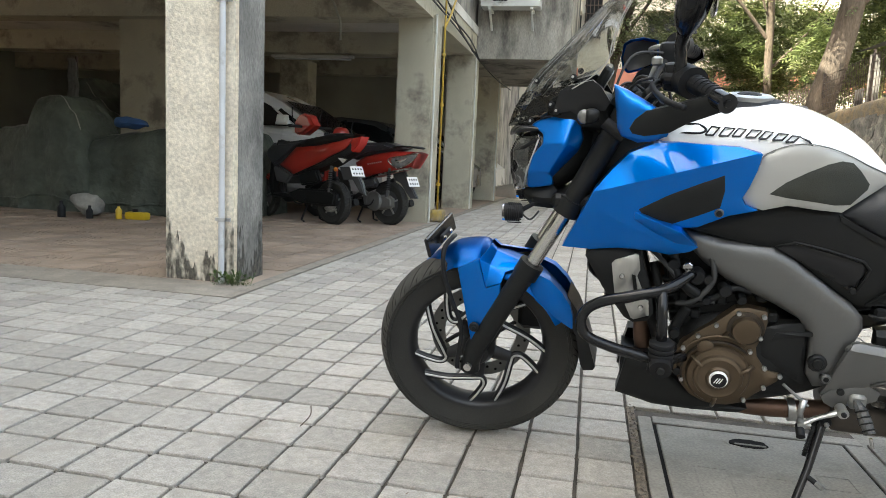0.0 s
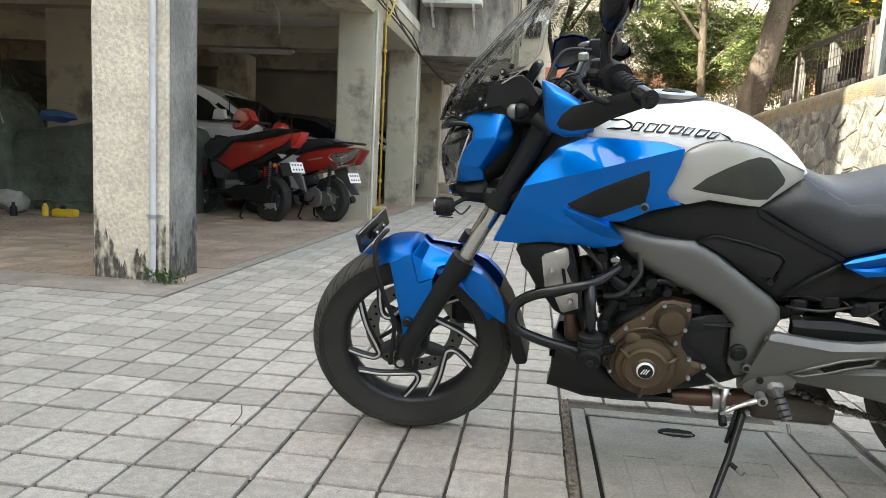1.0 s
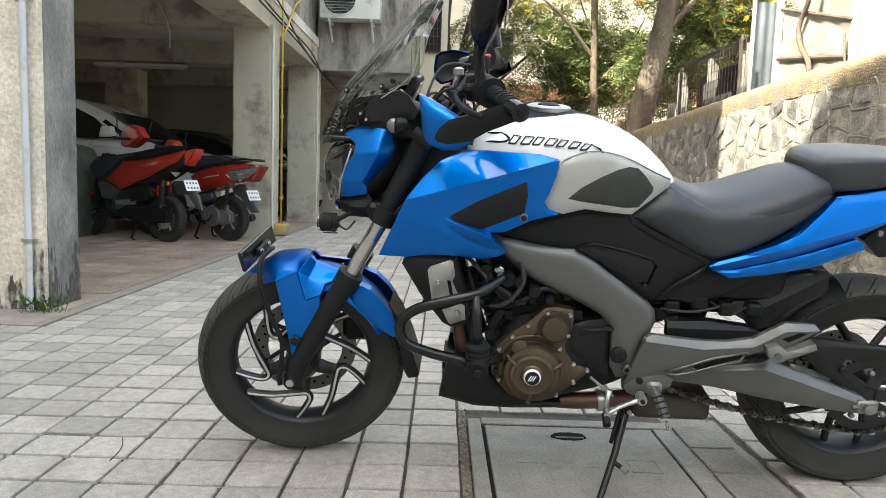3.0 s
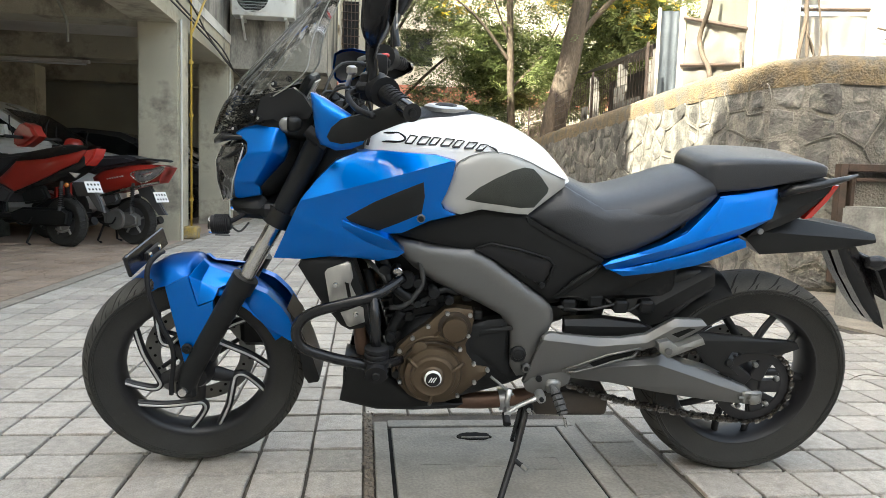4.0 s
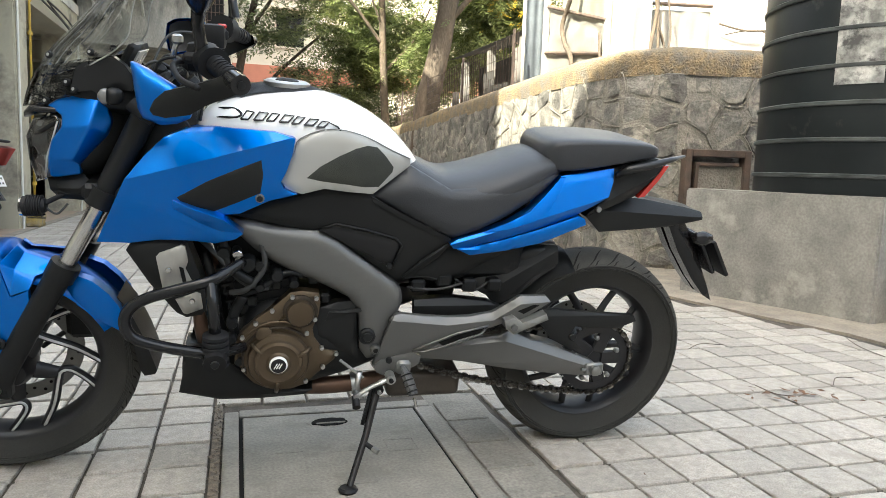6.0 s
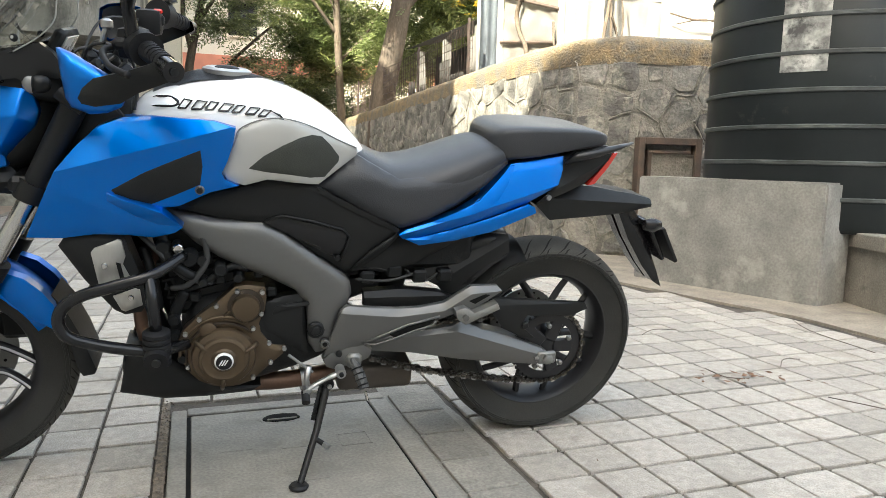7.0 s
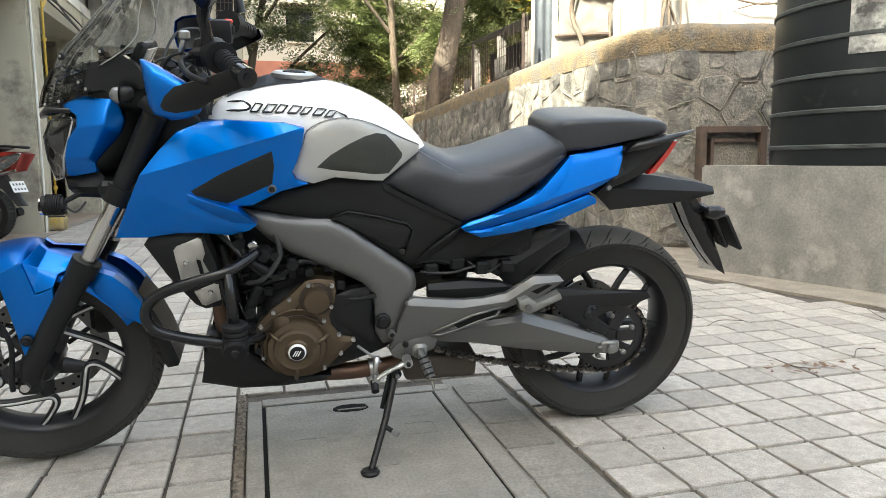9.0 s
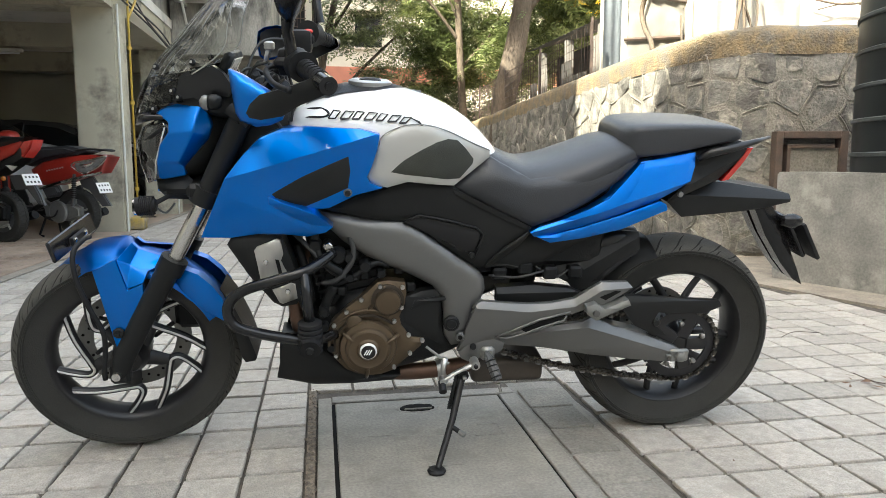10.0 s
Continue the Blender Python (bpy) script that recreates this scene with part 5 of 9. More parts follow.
for k in range(7):
    # slanted lozenges, one touching the next
    x = 0.556 + 0.028 * k
    c, h, wd = arc(x + 0.012), 0.0092 - 0.0004 * k, 0.016 + 0.004 * (k % 2)
    loop = [(x, c - h), (x + 0.013, c + h), (x + 0.013 + wd, c + h * 0.85), (x + wd, c - h * 0.9)]
    loop += [loop[0]]
    part("badge_stroke", tube([on_tank(a, b) for a, b in loop], 0.0025, 6, None, True, 0.6), M_GLOSSB, badge)
hook = spline([(0.482, 0.936, 0), (0.51, 0.948, 0), (0.545, 0.950, 0), (0.557, 0.958, 0), (0.54, 0.967, 0), (0.51, 0.965, 0), (0.50, 0.957, 0)], 5)
part("badge_stroke", tube([on_tank(p.x, p.y) for p in hook], [0.0011 + 0.0022 * math.sin(math.pi * k / (len(hook) - 1)) for k in range(len(hook))], 6), M_GLOSSB, badge)

# seats, tail -----------------------------------------------------------
seat = soft_loft([(0.915, 0.085, 0.77, 0.86, 2.6), (0.955, 0.118, 0.74, 0.872, 2.5), (1.0, 0.14, 0.715, 0.852, 2.5), (1.06, 0.155, 0.70, 0.830, 2.6), (1.13, 0.162, 0.71, 0.838, 2.6), (1.21, 0.162, 0.745, 0.863, 2.6), (1.28, 0.15, 0.785, 0.888, 2.6), (1.33, 0.13, 0.815, 0.895, 2.6), (1.36, 0.11, 0.835, 0.875, 2.6)], 45, 36)
part("rider_seat", seat, M_SEAT, bike, "black vinyl rider seat", smooth=True, angle=70)
panel("seat_skirt", [(0.864, 0.778), (0.905, 0.81), (0.957, 0.853), (1.0, 0.83), (1.06, 0.80), (1.14, 0.81), (1.22, 0.84), (1.29, 0.878), (1.352, 0.842), (1.29, 0.79), (1.214, 0.738), (1.14, 0.70), (1.071, 0.676), (1.0, 0.708), (0.93, 0.742)],
      lambda x, z: 0.148 + 0.018 * math.sin(math.pi * min(1, max(0, (x - 0.86) / 0.5))) - 0.4 * max(0, z - 0.80), M_SEAT, "side of the vinyl seat", depth=0.03, crown=0.016, rim=0.03, step=0.018, angle=60)
pil = soft_loft([(1.308, 0.08, 0.864, 0.905, 3), (1.318, 0.108, 0.852, 0.920, 5), (1.346, 0.128, 0.847, 0.934, 7), (1.42, 0.137, 0.857, 0.940, 8), (1.52, 0.135, 0.876, 0.940, 8), (1.59, 0.126, 0.888, 0.936, 7), (1.63, 0.112, 0.894, 0.926, 6), (1.647, 0.08, 0.902, 0.914, 3)], 40, 40)
part("pillion_seat", pil, M_SEAT, bike, "raised black vinyl pillion seat", smooth=True, angle=28)
tail_mid = lambda x: 0.668 + 0.30 * (x - 1.08)
tail_w = lambda x, z: 0.165 - 0.10 * max(0, x - 1.25) - 0.34 * max(0, z - tail_mid(x)) - 0.5 * max(0, tail_mid(x) - z)
panel("tail_panel", [(1.062, 0.664), (1.083, 0.676), (1.15, 0.697), (1.215, 0.722), (1.272, 0.756), (1.324, 0.806), (1.358, 0.840), (1.43, 0.852), (1.508, 0.864), (1.506, 0.83), (1.492, 0.79), (1.455, 0.765), (1.413, 0.741), (1.306, 0.703), (1.205, 0.674), (1.12, 0.652), (1.075, 0.650)],
      tail_w, M_BLUE, "glossy blue tail panel", depth=0.03, crown=0.003, rim=0.004, step=0.02, angle=32, lip=0.004, creases=[((1.08, 0.668), (1.58, 0.818)), ((1.25, 0.5), (1.25, 1.0))])
panel("tail_skirt", [(1.075, 0.652), (1.12, 0.652), (1.205, 0.672), (1.306, 0.701), (1.413, 0.738), (1.433, 0.730), (1.438, 0.714), (1.314, 0.664), (1.214, 0.643), (1.12, 0.632)],
      lambda x, z: 0.150 - 0.04 * (x - 1.25), M_BLUE, "lower blue edge of the tail", depth=0.03, crown=0.004, rim=0.006, step=0.016)
panel("tail_fold", [(1.15, 0.700), (1.212, 0.724), (1.268, 0.752), (1.318, 0.800), (1.352, 0.836), (1.366, 0.838), (1.345, 0.79), (1.318, 0.752), (1.284, 0.73), (1.24, 0.715), (1.19, 0.703)], lambda x, z: tail_w(x, z) + 0.007, M_BLUE, "raised blue fold along the seat", depth=0.016, crown=0.002, rim=0.003, step=0.03, angle=32, creases=[((1.08, 0.668), (1.58, 0.818)), ((1.25, 0.5), (1.25, 1.0))])
panel("tail_cover", [(1.512, 0.860), (1.57, 0.880), (1.627, 0.893), (1.68, 0.884), (1.655, 0.845), (1.594, 0.786), (1.54, 0.764), (1.486, 0.745), (1.448, 0.732), (1.478, 0.765), (1.506, 0.80)],
      lambda x, z: 0.118 - 0.14 * max(0, x - 1.5) - 0.25 * abs(z - (0.80 + 0.5 * (x - 1.55))), M_BLACKP, "black tail cover", depth=0.05, crown=0.004, rim=0.006, step=0.02, angle=30, creases=[((1.45, 0.75), (1.70, 0.875)), ((1.5, 0.6), (1.5, 1.0))])
part("cover_bolt", bolt(1.478, -0.116, 0.752, 0.008), M_DULL, bike, smooth=True, angle=40)
part("tail_body", soft_loft([(1.40, 0.09, 0.74, 0.85, 3), (1.5, 0.10, 0.76, 0.86, 3), (1.6, 0.085, 0.79, 0.87, 3), (1.69, 0.06, 0.85, 0.88, 3)], 20), M_BLACKP, bike, smooth=True, angle=50)
panel("tail_lamp", [(1.680, 0.874), (1.657, 0.833), (1.622, 0.786), (1.602, 0.782), (1.640, 0.832), (1.668, 0.872)], lambda x, z: 0.100, M_RED, "red tail lamp", depth=0.06, crown=0.004, rim=0.008, step=0.02)
for sy in (-1, 1):
    gr = tube([(1.512, sy * 0.122, 0.848), (1.54, sy * 0.132, 0.866), (1.60, sy * 0.135, 0.880), (1.66, sy * 0.125, 0.893), (1.712, sy * 0.11, 0.904)], [0.011, 0.016, 0.015, 0.011, 0.005], 12, flat=0.75)
    part("grab_rail", gr, M_NOSE, bike, "satin black grab rail", smooth=True)
guard_top = [(1.462, 0.722), (1.501, 0.740), (1.605, 0.771), (1.66, 0.766), (1.727, 0.755), (1.78, 0.748), (1.839, 0.735), (1.839, 0.714), (1.78, 0.703), (1.729, 0.694), (1.62, 0.686), (1.508, 0.679)]
panel("rear_mudguard", guard_top, lambda x, z: 0.085 - 0.06 * max(0, x - 1.5) - 0.9 * max(0, z - 0.742 + 0.06 * (x - 1.5)), M_BLACKP, "flat black rear mudguard", depth=0.06, crown=0.003, rim=0.006, step=0.02, angle=28, creases=[((1.5, 0.742), (1.84, 0.7216)), ((1.5, 0.5), (1.5, 1.0))])
panel("plate_hanger", [(1.74, 0.695), (1.768, 0.714), (1.80, 0.695), (1.842, 0.627), (1.885, 0.545), (1.930, 0.458), (1.90, 0.475), (1.852, 0.527), (1.79, 0.61)], lambda x, z: 0.058 - 0.2 * abs(x - 1.74 - 0.78 * (0.72 - z)), M_GLOSSB, "gloss black plate hanger", depth=0.04, crown=0.004, rim=0.008, step=0.02, angle=30, creases=[((1.74, 0.72), (1.9428, 0.46))])
for k, (cx, cz, hx, lab) in enumerate(((1.905, 0.604, 0.062, "rear plate seen from its side"), (1.868, 0.612, 0.07, "black holder behind the plate"))):
    rp = box(-hx, hx, -0.095 + 0.02 * k, 0.095 - 0.02 * k, -0.006, 0.006, 0.005, seg=2)
    bmesh.ops.transform(rp, matrix=Matrix.Translation((cx, 0, cz)) @ pose(0, 0, 0, 0, 58, 0), verts=rp.verts[:])
    part(("rear_number_plate", "plate_holder")[k], rp, (M_DARK, M_GLOSSB)[k], bike, lab, smooth=True, angle=40)
for sy in (-1, 1):
    ri = soft_loft([(1.80, 0.012, 0.655, 0.685, 2.2), (1.83, 0.018, 0.648, 0.69, 2.2), (1.855, 0.008, 0.655, 0.68, 2.2)], 12, 14)
    bmesh.ops.transform(ri, matrix=Matrix.Translation((0, sy * 0.10, 0)), verts=ri.verts[:])
    rod((1.82, sy * 0.04, 0.668), (1.82, sy * 0.1, 0.668), 0.009, 8, ri)
    part("rear_indicator", ri, M_GLOSSB, bike, smooth=True, angle=50)

# frame, side panels ----------------------------------------------------
panel("frame_beam", [(0.522, 0.720), (0.58, 0.708), (0.638, 0.696), (0.70, 0.69), (0.735, 0.688), (0.781, 0.664), (0.86, 0.605), (0.932, 0.553), (0.952, 0.53), (0.957, 0.50), (0.94, 0.45), (0.925, 0.40), (0.912, 0.345), (0.87, 0.34), (0.85, 0.37), (0.847, 0.43), (0.842, 0.478), (0.815, 0.515), (0.754, 0.549), (0.70, 0.573), (0.637, 0.604), (0.585, 0.64), (0.55, 0.675)],
      lambda x, z: 0.142 + 0.01 * math.sin(max(0, min(1, (x - 0.5) / 0.45)) * math.pi), M_FRAME, "grey painted pressed-steel frame beam", depth=0.05, crown=0.014, rim=0.018, step=0.016, angle=45)
panel("side_panel", [(0.522, 0.727), (0.60, 0.75), (0.699, 0.777), (0.745, 0.796), (0.80, 0.79), (0.863, 0.782), (0.93, 0.745), (1.0, 0.71), (1.072, 0.676), (1.068, 0.65), (1.045, 0.62), (1.01, 0.59), (0.972, 0.562), (0.935, 0.557), (0.86, 0.61), (0.781, 0.668), (0.735, 0.69), (0.702, 0.69), (0.638, 0.70), (0.57, 0.715)],
      lambda x, z: 0.142 - 0.12 * max(0, 0.66 - z), M_BLACKP, "matt black side panel", depth=0.04, crown=0.008, rim=0.016, step=0.018)
panel("side_vent", [(0.738, 0.690), (0.778, 0.704), (0.85, 0.690), (0.926, 0.669), (0.938, 0.655), (0.928, 0.615), (0.918, 0.594), (0.87, 0.620), (0.80, 0.660)], lambda x, z: 0.147 - 0.12 * max(0, 0.66 - z), M_GLOSSB, "gloss black panel insert", depth=0.008, crown=0.004, rim=0.006)
part("vent_rim", tube([(x, -0.1475 + 0.12 * max(0, 0.66 - z), z) for x, z in ((0.738, 0.694), (0.778, 0.708), (0.85, 0.694), (0.926, 0.673), (0.942, 0.655), (0.932, 0.615), (0.921, 0.590))], 0.0035, 8), M_BLACKP, bike, "raised rim of the insert", smooth=True)
part("panel_crease", tube([(1.062, -0.146, 0.660), (1.03, -0.146, 0.635), (1.0, -0.142, 0.612), (0.948, -0.137, 0.566)], [0.003, 0.006, 0.006, 0.002], 8), M_BLACKP, bike, smooth=True)
panel("side_ridge", [(0.862, 0.777), (0.93, 0.742), (1.0, 0.708), (1.07, 0.673), (1.062, 0.664), (1.0, 0.693), (0.93, 0.727), (0.868, 0.761)], 0.15, M_BLACKP, "raised ridge under the seat", depth=0.012, crown=0.004, rim=0.008)
panel("lower_side_cover", [(0.955, 0.56), (1.05, 0.62), (1.075, 0.65), (1.13, 0.643), (1.24, 0.672), (1.33, 0.694), (1.30, 0.66), (1.20, 0.61), (1.12, 0.565), (1.04, 0.545)], 0.115, M_BLACKP, "black cover under the tail", depth=0.05, crown=0.01, rim=0.02)
part("panel_bolt", bolt(0.915, -0.142, 0.60, 0.008), M_BLACKP, bike)
for x, z, r, mtl in ((0.866, 0.412, 0.022, M_ENGINE), (0.866, 0.412, 0.014, M_BLACKP), (0.889, 0.375, 0.013, M_FRAME), (0.936, 0.455, 0.015, M_FRAME), (0.936, 0.455, 0.008, M_GROOVE), (0.889, 0.375, 0.007, M_GROOVE), (0.926, 0.345, 0.009, M_ENGINE)):
    part("frame_bolt", bolt(x, -0.148 - (0.022 - r) * 0.4, z, r, h=0.012), mtl, bike, smooth=True, angle=40)
part("inner_frame", box(0.5, 1.3, -0.09, 0.09, 0.54, 0.78, 0.02), M_ENGINE, bike)
part("airbox", soft_loft([(0.62, 0.10, 0.60, 0.78, 3), (0.85, 0.11, 0.52, 0.77, 3), (1.0, 0.10, 0.52, 0.70, 3), (1.2, 0.08, 0.58, 0.72, 3)], 20), M_ENGINE, bike, smooth=True, angle=50)

# engine ----------------------------------------------------------------
part("crankcase", soft_loft([(0.545, 0.10, 0.28, 0.42, 3.4), (0.58, 0.13, 0.25, 0.50, 3.6), (0.68, 0.14, 0.24, 0.52, 3.6), (0.80, 0.135, 0.27, 0.50, 3.6), (0.88, 0.11, 0.29, 0.47, 3.4), (0.93, 0.08, 0.31, 0.43, 3)], 28), M_ENGINE, bike, smooth=True, angle=50)
cover = [(0.540, 0.40), (0.545, 0.345), (0.562, 0.312), (0.586, 0.285), (0.615, 0.270), (0.645, 0.263), (0.68, 0.266), (0.711, 0.277), (0.748, 0.312), (0.786, 0.346), (0.794, 0.366), (0.757, 0.374), (0.733, 0.408), (0.728, 0.432), (0.742, 0.468), (0.746, 0.500), (0.742, 0.528), (0.70, 0.534), (0.672, 0.530), (0.630, 0.490), (0.590, 0.460), (0.556, 0.424)]
cov = panel("clutch_cover", cover, 0.150, M_BRONZE, "bronze-painted engine cover", both=False, depth=0.03, crown=0.007, rim=0.008, step=0.016, angle=30)
part("clutch_drum", disc_at([(0.076, 0), (0.076, 0.014), (0.072, 0.022), (0.060, 0.025), (0.057, 0.033), (0.05, 0.036), (0.044, 0.033), (0.03, 0.033), (0.026, 0.038)], 0.645, -0.146, 0.355, 48), M_BRONZE, bike, "round bronze clutch cover", smooth=True, angle=30)
# dark arc laid on the cover, painted shade in place of a recess
rec = bmesh.new()
arc_pts = [radians(40 + 8 * k) for k in range(22)]
tube([(0.645 + 0.087 * math.cos(a), -0.1505, 0.355 + 0.087 * math.sin(a)) for a in arc_pts], [0.002] + [0.009] * 20 + [0.002], 8, rec, True, 0.35)
part("cover_recess", rec, M_SHADEBRONZE, cov, "dark arc painting a recess's shade round the clutch cover", smooth=True)
part("cover_ridge", tube([(0.645 + 0.101 * math.cos(a), -0.1515, 0.355 + 0.101 * math.sin(a)) for a in arc_pts[2:19]], 0.0045, 8), M_BRONZE, cov, smooth=True)
part("cover_ridge", tube([(0.640, -0.151, 0.452), (0.668, -0.152, 0.478), (0.690, -0.152, 0.520)], 0.004, 8), M_BRONZE, cov, smooth=True)
part("starter_seat", disc_at([(0.043, 0), (0.043, 0.006), (0.036, 0.009)], 0.697, -0.147, 0.482, 36), M_SHADEBRONZE, cov, smooth=True, angle=30)
part("clutch_boss", disc_at([(0.0225, 0), (0.0225, 0.006), (0.019, 0.009)], 0.645, -0.182, 0.355, 32), M_WHITE, bike, "white-ringed badge disc", smooth=True, angle=30)
part("boss_face", disc_at([(0.0185, 0), (0.0185, 0.003)], 0.645, -0.190, 0.355, 32), M_GLOSSB, bike)
mk = bmesh.new()
for k in (-1, 0, 1):
    rod((0.640 + 0.006 * k, -0.1935, 0.348), (0.648 + 0.006 * k, -0.1935, 0.362), 0.0016, 5, mk)
part("boss_mark", mk, M_WHITE, bike, "small pale emblem strokes")
for k in range(3):
    a = radians(25 + 120 * k)
    part("cover_rib", tube([(0.648 + 0.05 * math.cos(a), -0.179, 0.352 + 0.05 * math.sin(a)), (0.648 + 0.07 * math.cos(a), -0.172, 0.352 + 0.07 * math.sin(a)), (0.648 + 0.084 * math.cos(a), -0.160, 0.352 + 0.084 * math.sin(a))], 0.0055, 8), M_BRONZE, bike, smooth=True)
part("starter_cover", disc_at([(0.034, 0), (0.034, 0.020), (0.031, 0.027), (0.024, 0.0285), (0.0, 0.0285)], 0.697, -0.144, 0.482, 36), M_BRONZE, bike, "round bronze starter cover", smooth=True, angle=30)
part("filler_plug", disc_at([(0.02, 0), (0.02, 0.02), (0.012, 0.024)], 0.61, -0.14, 0.425, 20), M_BRONZE, bike, "oil filler plug", smooth=True, angle=30)
for x, z in ((0.677, 0.522), (0.735, 0.518), (0.733, 0.462), (0.714, 0.424), (0.752, 0.383), (0.789, 0.366), (0.756, 0.330), (0.714, 0.291), (0.561, 0.330), (0.558, 0.416), (0.590, 0.453), (0.629, 0.486)):
    part("cover_bolt", bolt(x, -0.150, z, 0.0058, h=0.011), M_ALU, bike, "bare steel bolt", smooth=True, angle=40)
panel("sprocket_cover", [(0.727, 0.421), (0.735, 0.455), (0.745, 0.484), (0.785, 0.498), (0.826, 0.503), (0.838, 0.480), (0.840, 0.44), (0.842, 0.398), (0.850, 0.338), (0.815, 0.358), (0.784, 0.376), (0.749, 0.399)], 0.140, M_BLACKP, "black sprocket cover", both=False, depth=0.03, crown=0.006, rim=0.008, angle=30)
panel("sprocket_cover_rib", [(0.760, 0.452), (0.768, 0.476), (0.822, 0.486), (0.826, 0.474), (0.785, 0.462)], 0.1445, M_BLACKP, both=False, depth=0.006, crown=0.003, rim=0.006)
panel("sprocket_ridge", [(0.775, 0.476), (0.85, 0.487), (0.85, 0.476), (0.785, 0.464)], 0.147, M_BLACKP, both=False, depth=0.008, crown=0.003, rim=0.006)
cyl = box(-0.085, 0.085, -0.10, 0.10, 0.0, 0.22, 0.012)
bmesh.ops.transform(cyl, matrix=pose(0.62, 0, 0.46, 0, -14, 0), verts=cyl.verts[:])
cylob = part("cylinder", cyl, M_ENGINE, bike, "black finned cylinder")
for k in range(6):
    fin = box(-0.092, 0.092, -0.107, 0.107, 0.03 + 0.022 * k, 0.036 + 0.022 * k)
    bmesh.ops.transform(fin, matrix=pose(0.62, 0, 0.46, 0, -14, 0), verts=fin.verts[:])
    part("cylinder_fin", fin, M_ENGINE, cylob)
headb = box(-0.10, 0.10, -0.115, 0.115, 0.0, 0.09, 0.02)
bmesh.ops.transform(headb, matrix=pose(0.565, 0, 0.665, 0, -14, 0), verts=headb.verts[:])
part("cylinder_head", headb, M_ENGINE, bike, "black cylinder head")
rng = random.Random(4)
for pts, r, mtl in (([(0.51, -0.13, 0.67), (0.53, -0.15, 0.60), (0.58, -0.15, 0.56)], 0.012, M_ENGINE), ([(0.46, -0.12, 0.66), (0.50, -0.15, 0.63), (0.56, -0.15, 0.56), (0.62, -0.14, 0.54)], 0.006, M_CABLE),
                    ([(0.60, -0.14, 0.66), (0.61, -0.15, 0.60), (0.57, -0.155, 0.545), (0.53, -0.14, 0.53)], 0.007, M_CABLE), ([(0.55, -0.13, 0.52), (0.60, -0.14, 0.54), (0.66, -0.14, 0.58), (0.70, -0.13, 0.57)], 0.008, M_ENGINE),
                    ([(0.54, -0.11, 0.40), (0.535, -0.13, 0.46), (0.56, -0.135, 0.52)], 0.013, M_ENGINE), ([(0.47, -0.1, 0.62), (0.49, -0.12, 0.55), (0.50, -0.11, 0.47)], 0.011, M_ENGINE), ([(0.64, -0.12, 0.60), (0.68, -0.135, 0.62), (0.72, -0.12, 0.60)], 0.01, M_ENGINE)):
    part("hose", tube(spline(pts, 6), r, 10), mtl, bike, smooth=True)
for x, z, r in ((0.515, 0.632, 0.017), (0.545, 0.632, 0.012), (0.572, 0.604, 0.02), (0.60, 0.60, 0.014), (0.533, 0.452, 0.014), (0.533, 0.41, 0.012), (0.55, 0.35, 0.012), (0.64, 0.575, 0.016), (0.68, 0.555, 0.012), (0.60, 0.545, 0.011)):
    part("engine_fitting", disc_at([(r, 0), (r, 0.03), (r * 0.8, 0.036)], x, -0.12, z, 16), M_ENGINE, bike, smooth=True, angle=40)
part("engine_bolt", bolt(0.548, -0.155, 0.632, 0.012), M_CHROME, bike, "bright engine mount bolt", smooth=True, angle=40)
for k in range(9):
    x, z = 0.52 + 0.03 * k, 0.60 - 0.05 * (k % 3) + rng.uniform(-0.01, 0.01)
    part("engine_lug", box(x - 0.014, x + 0.012, -0.128, -0.09, z - 0.012, z + 0.014, 0.005), M_ENGINE, bike)

# radiator and its cowls
panel("radiator_cowl", [(0.303, 0.640), (0.320, 0.666), (0.40, 0.674), (0.436, 0.658), (0.455, 0.60), (0.472, 0.545), (0.478, 0.50), (0.465, 0.478), (0.43, 0.472), (0.408, 0.484), (0.35, 0.560)], 0.163, M_BLACKP, "black radiator cowl", depth=0.07, crown=0.012, rim=0.02)
rguard = panel("radiator_guard", [(0.369, 0.628), (0.376, 0.638), (0.424, 0.657), (0.432, 0.653), (0.438, 0.617), (0.432, 0.600), (0.449, 0.56), (0.445, 0.548), (0.390, 0.527), (0.384, 0.532)], lambda x, z: 0.171 - 0.12 * max(0, x - 0.405), M_BRUSHED, "bare aluminium radiator guard", both=False, depth=0.008, crown=0.004, rim=0.006, lip=0.003, step=0.012)
panel("guard_slot", [(0.419, 0.606), (0.428, 0.603), (0.436, 0.558), (0.428, 0.556)], 0.1725, M_GROOVE, both=False, depth=0.004, crown=0, parent=rguard)
part("guard_bolt", bolt(0.396, -0.172, 0.600, 0.007), M_CHROME, rguard, smooth=True, angle=40)
rguard = panel("radiator_guard", [(0.408, 0.524), (0.455, 0.541), (0.464, 0.536), (0.468, 0.498), (0.432, 0.486), (0.424, 0.49)], lambda x, z: 0.171 - 0.15 * max(0, x - 0.435), M_BRUSHED, "bare aluminium radiator guard", both=False, depth=0.008, crown=0.004, rim=0.006, lip=0.003, step=0.012)
part("guard_bolt", bolt(0.446, -0.171, 0.522, 0.007), M_CHROME, rguard, smooth=True, angle=40)
part("radiator", box(0.36, 0.40, -0.15, 0.15, 0.52, 0.66, 0.006), M_ENGINE, bike)
rf = bmesh.new()
for k in range(15):
    box(0.356, 0.36, -0.145, 0.145, 0.53 + 0.008 * k, 0.5335 + 0.008 * k, bm=rf)
part("radiator_fins", rf, M_MUFF, bike, "fine radiator fins")
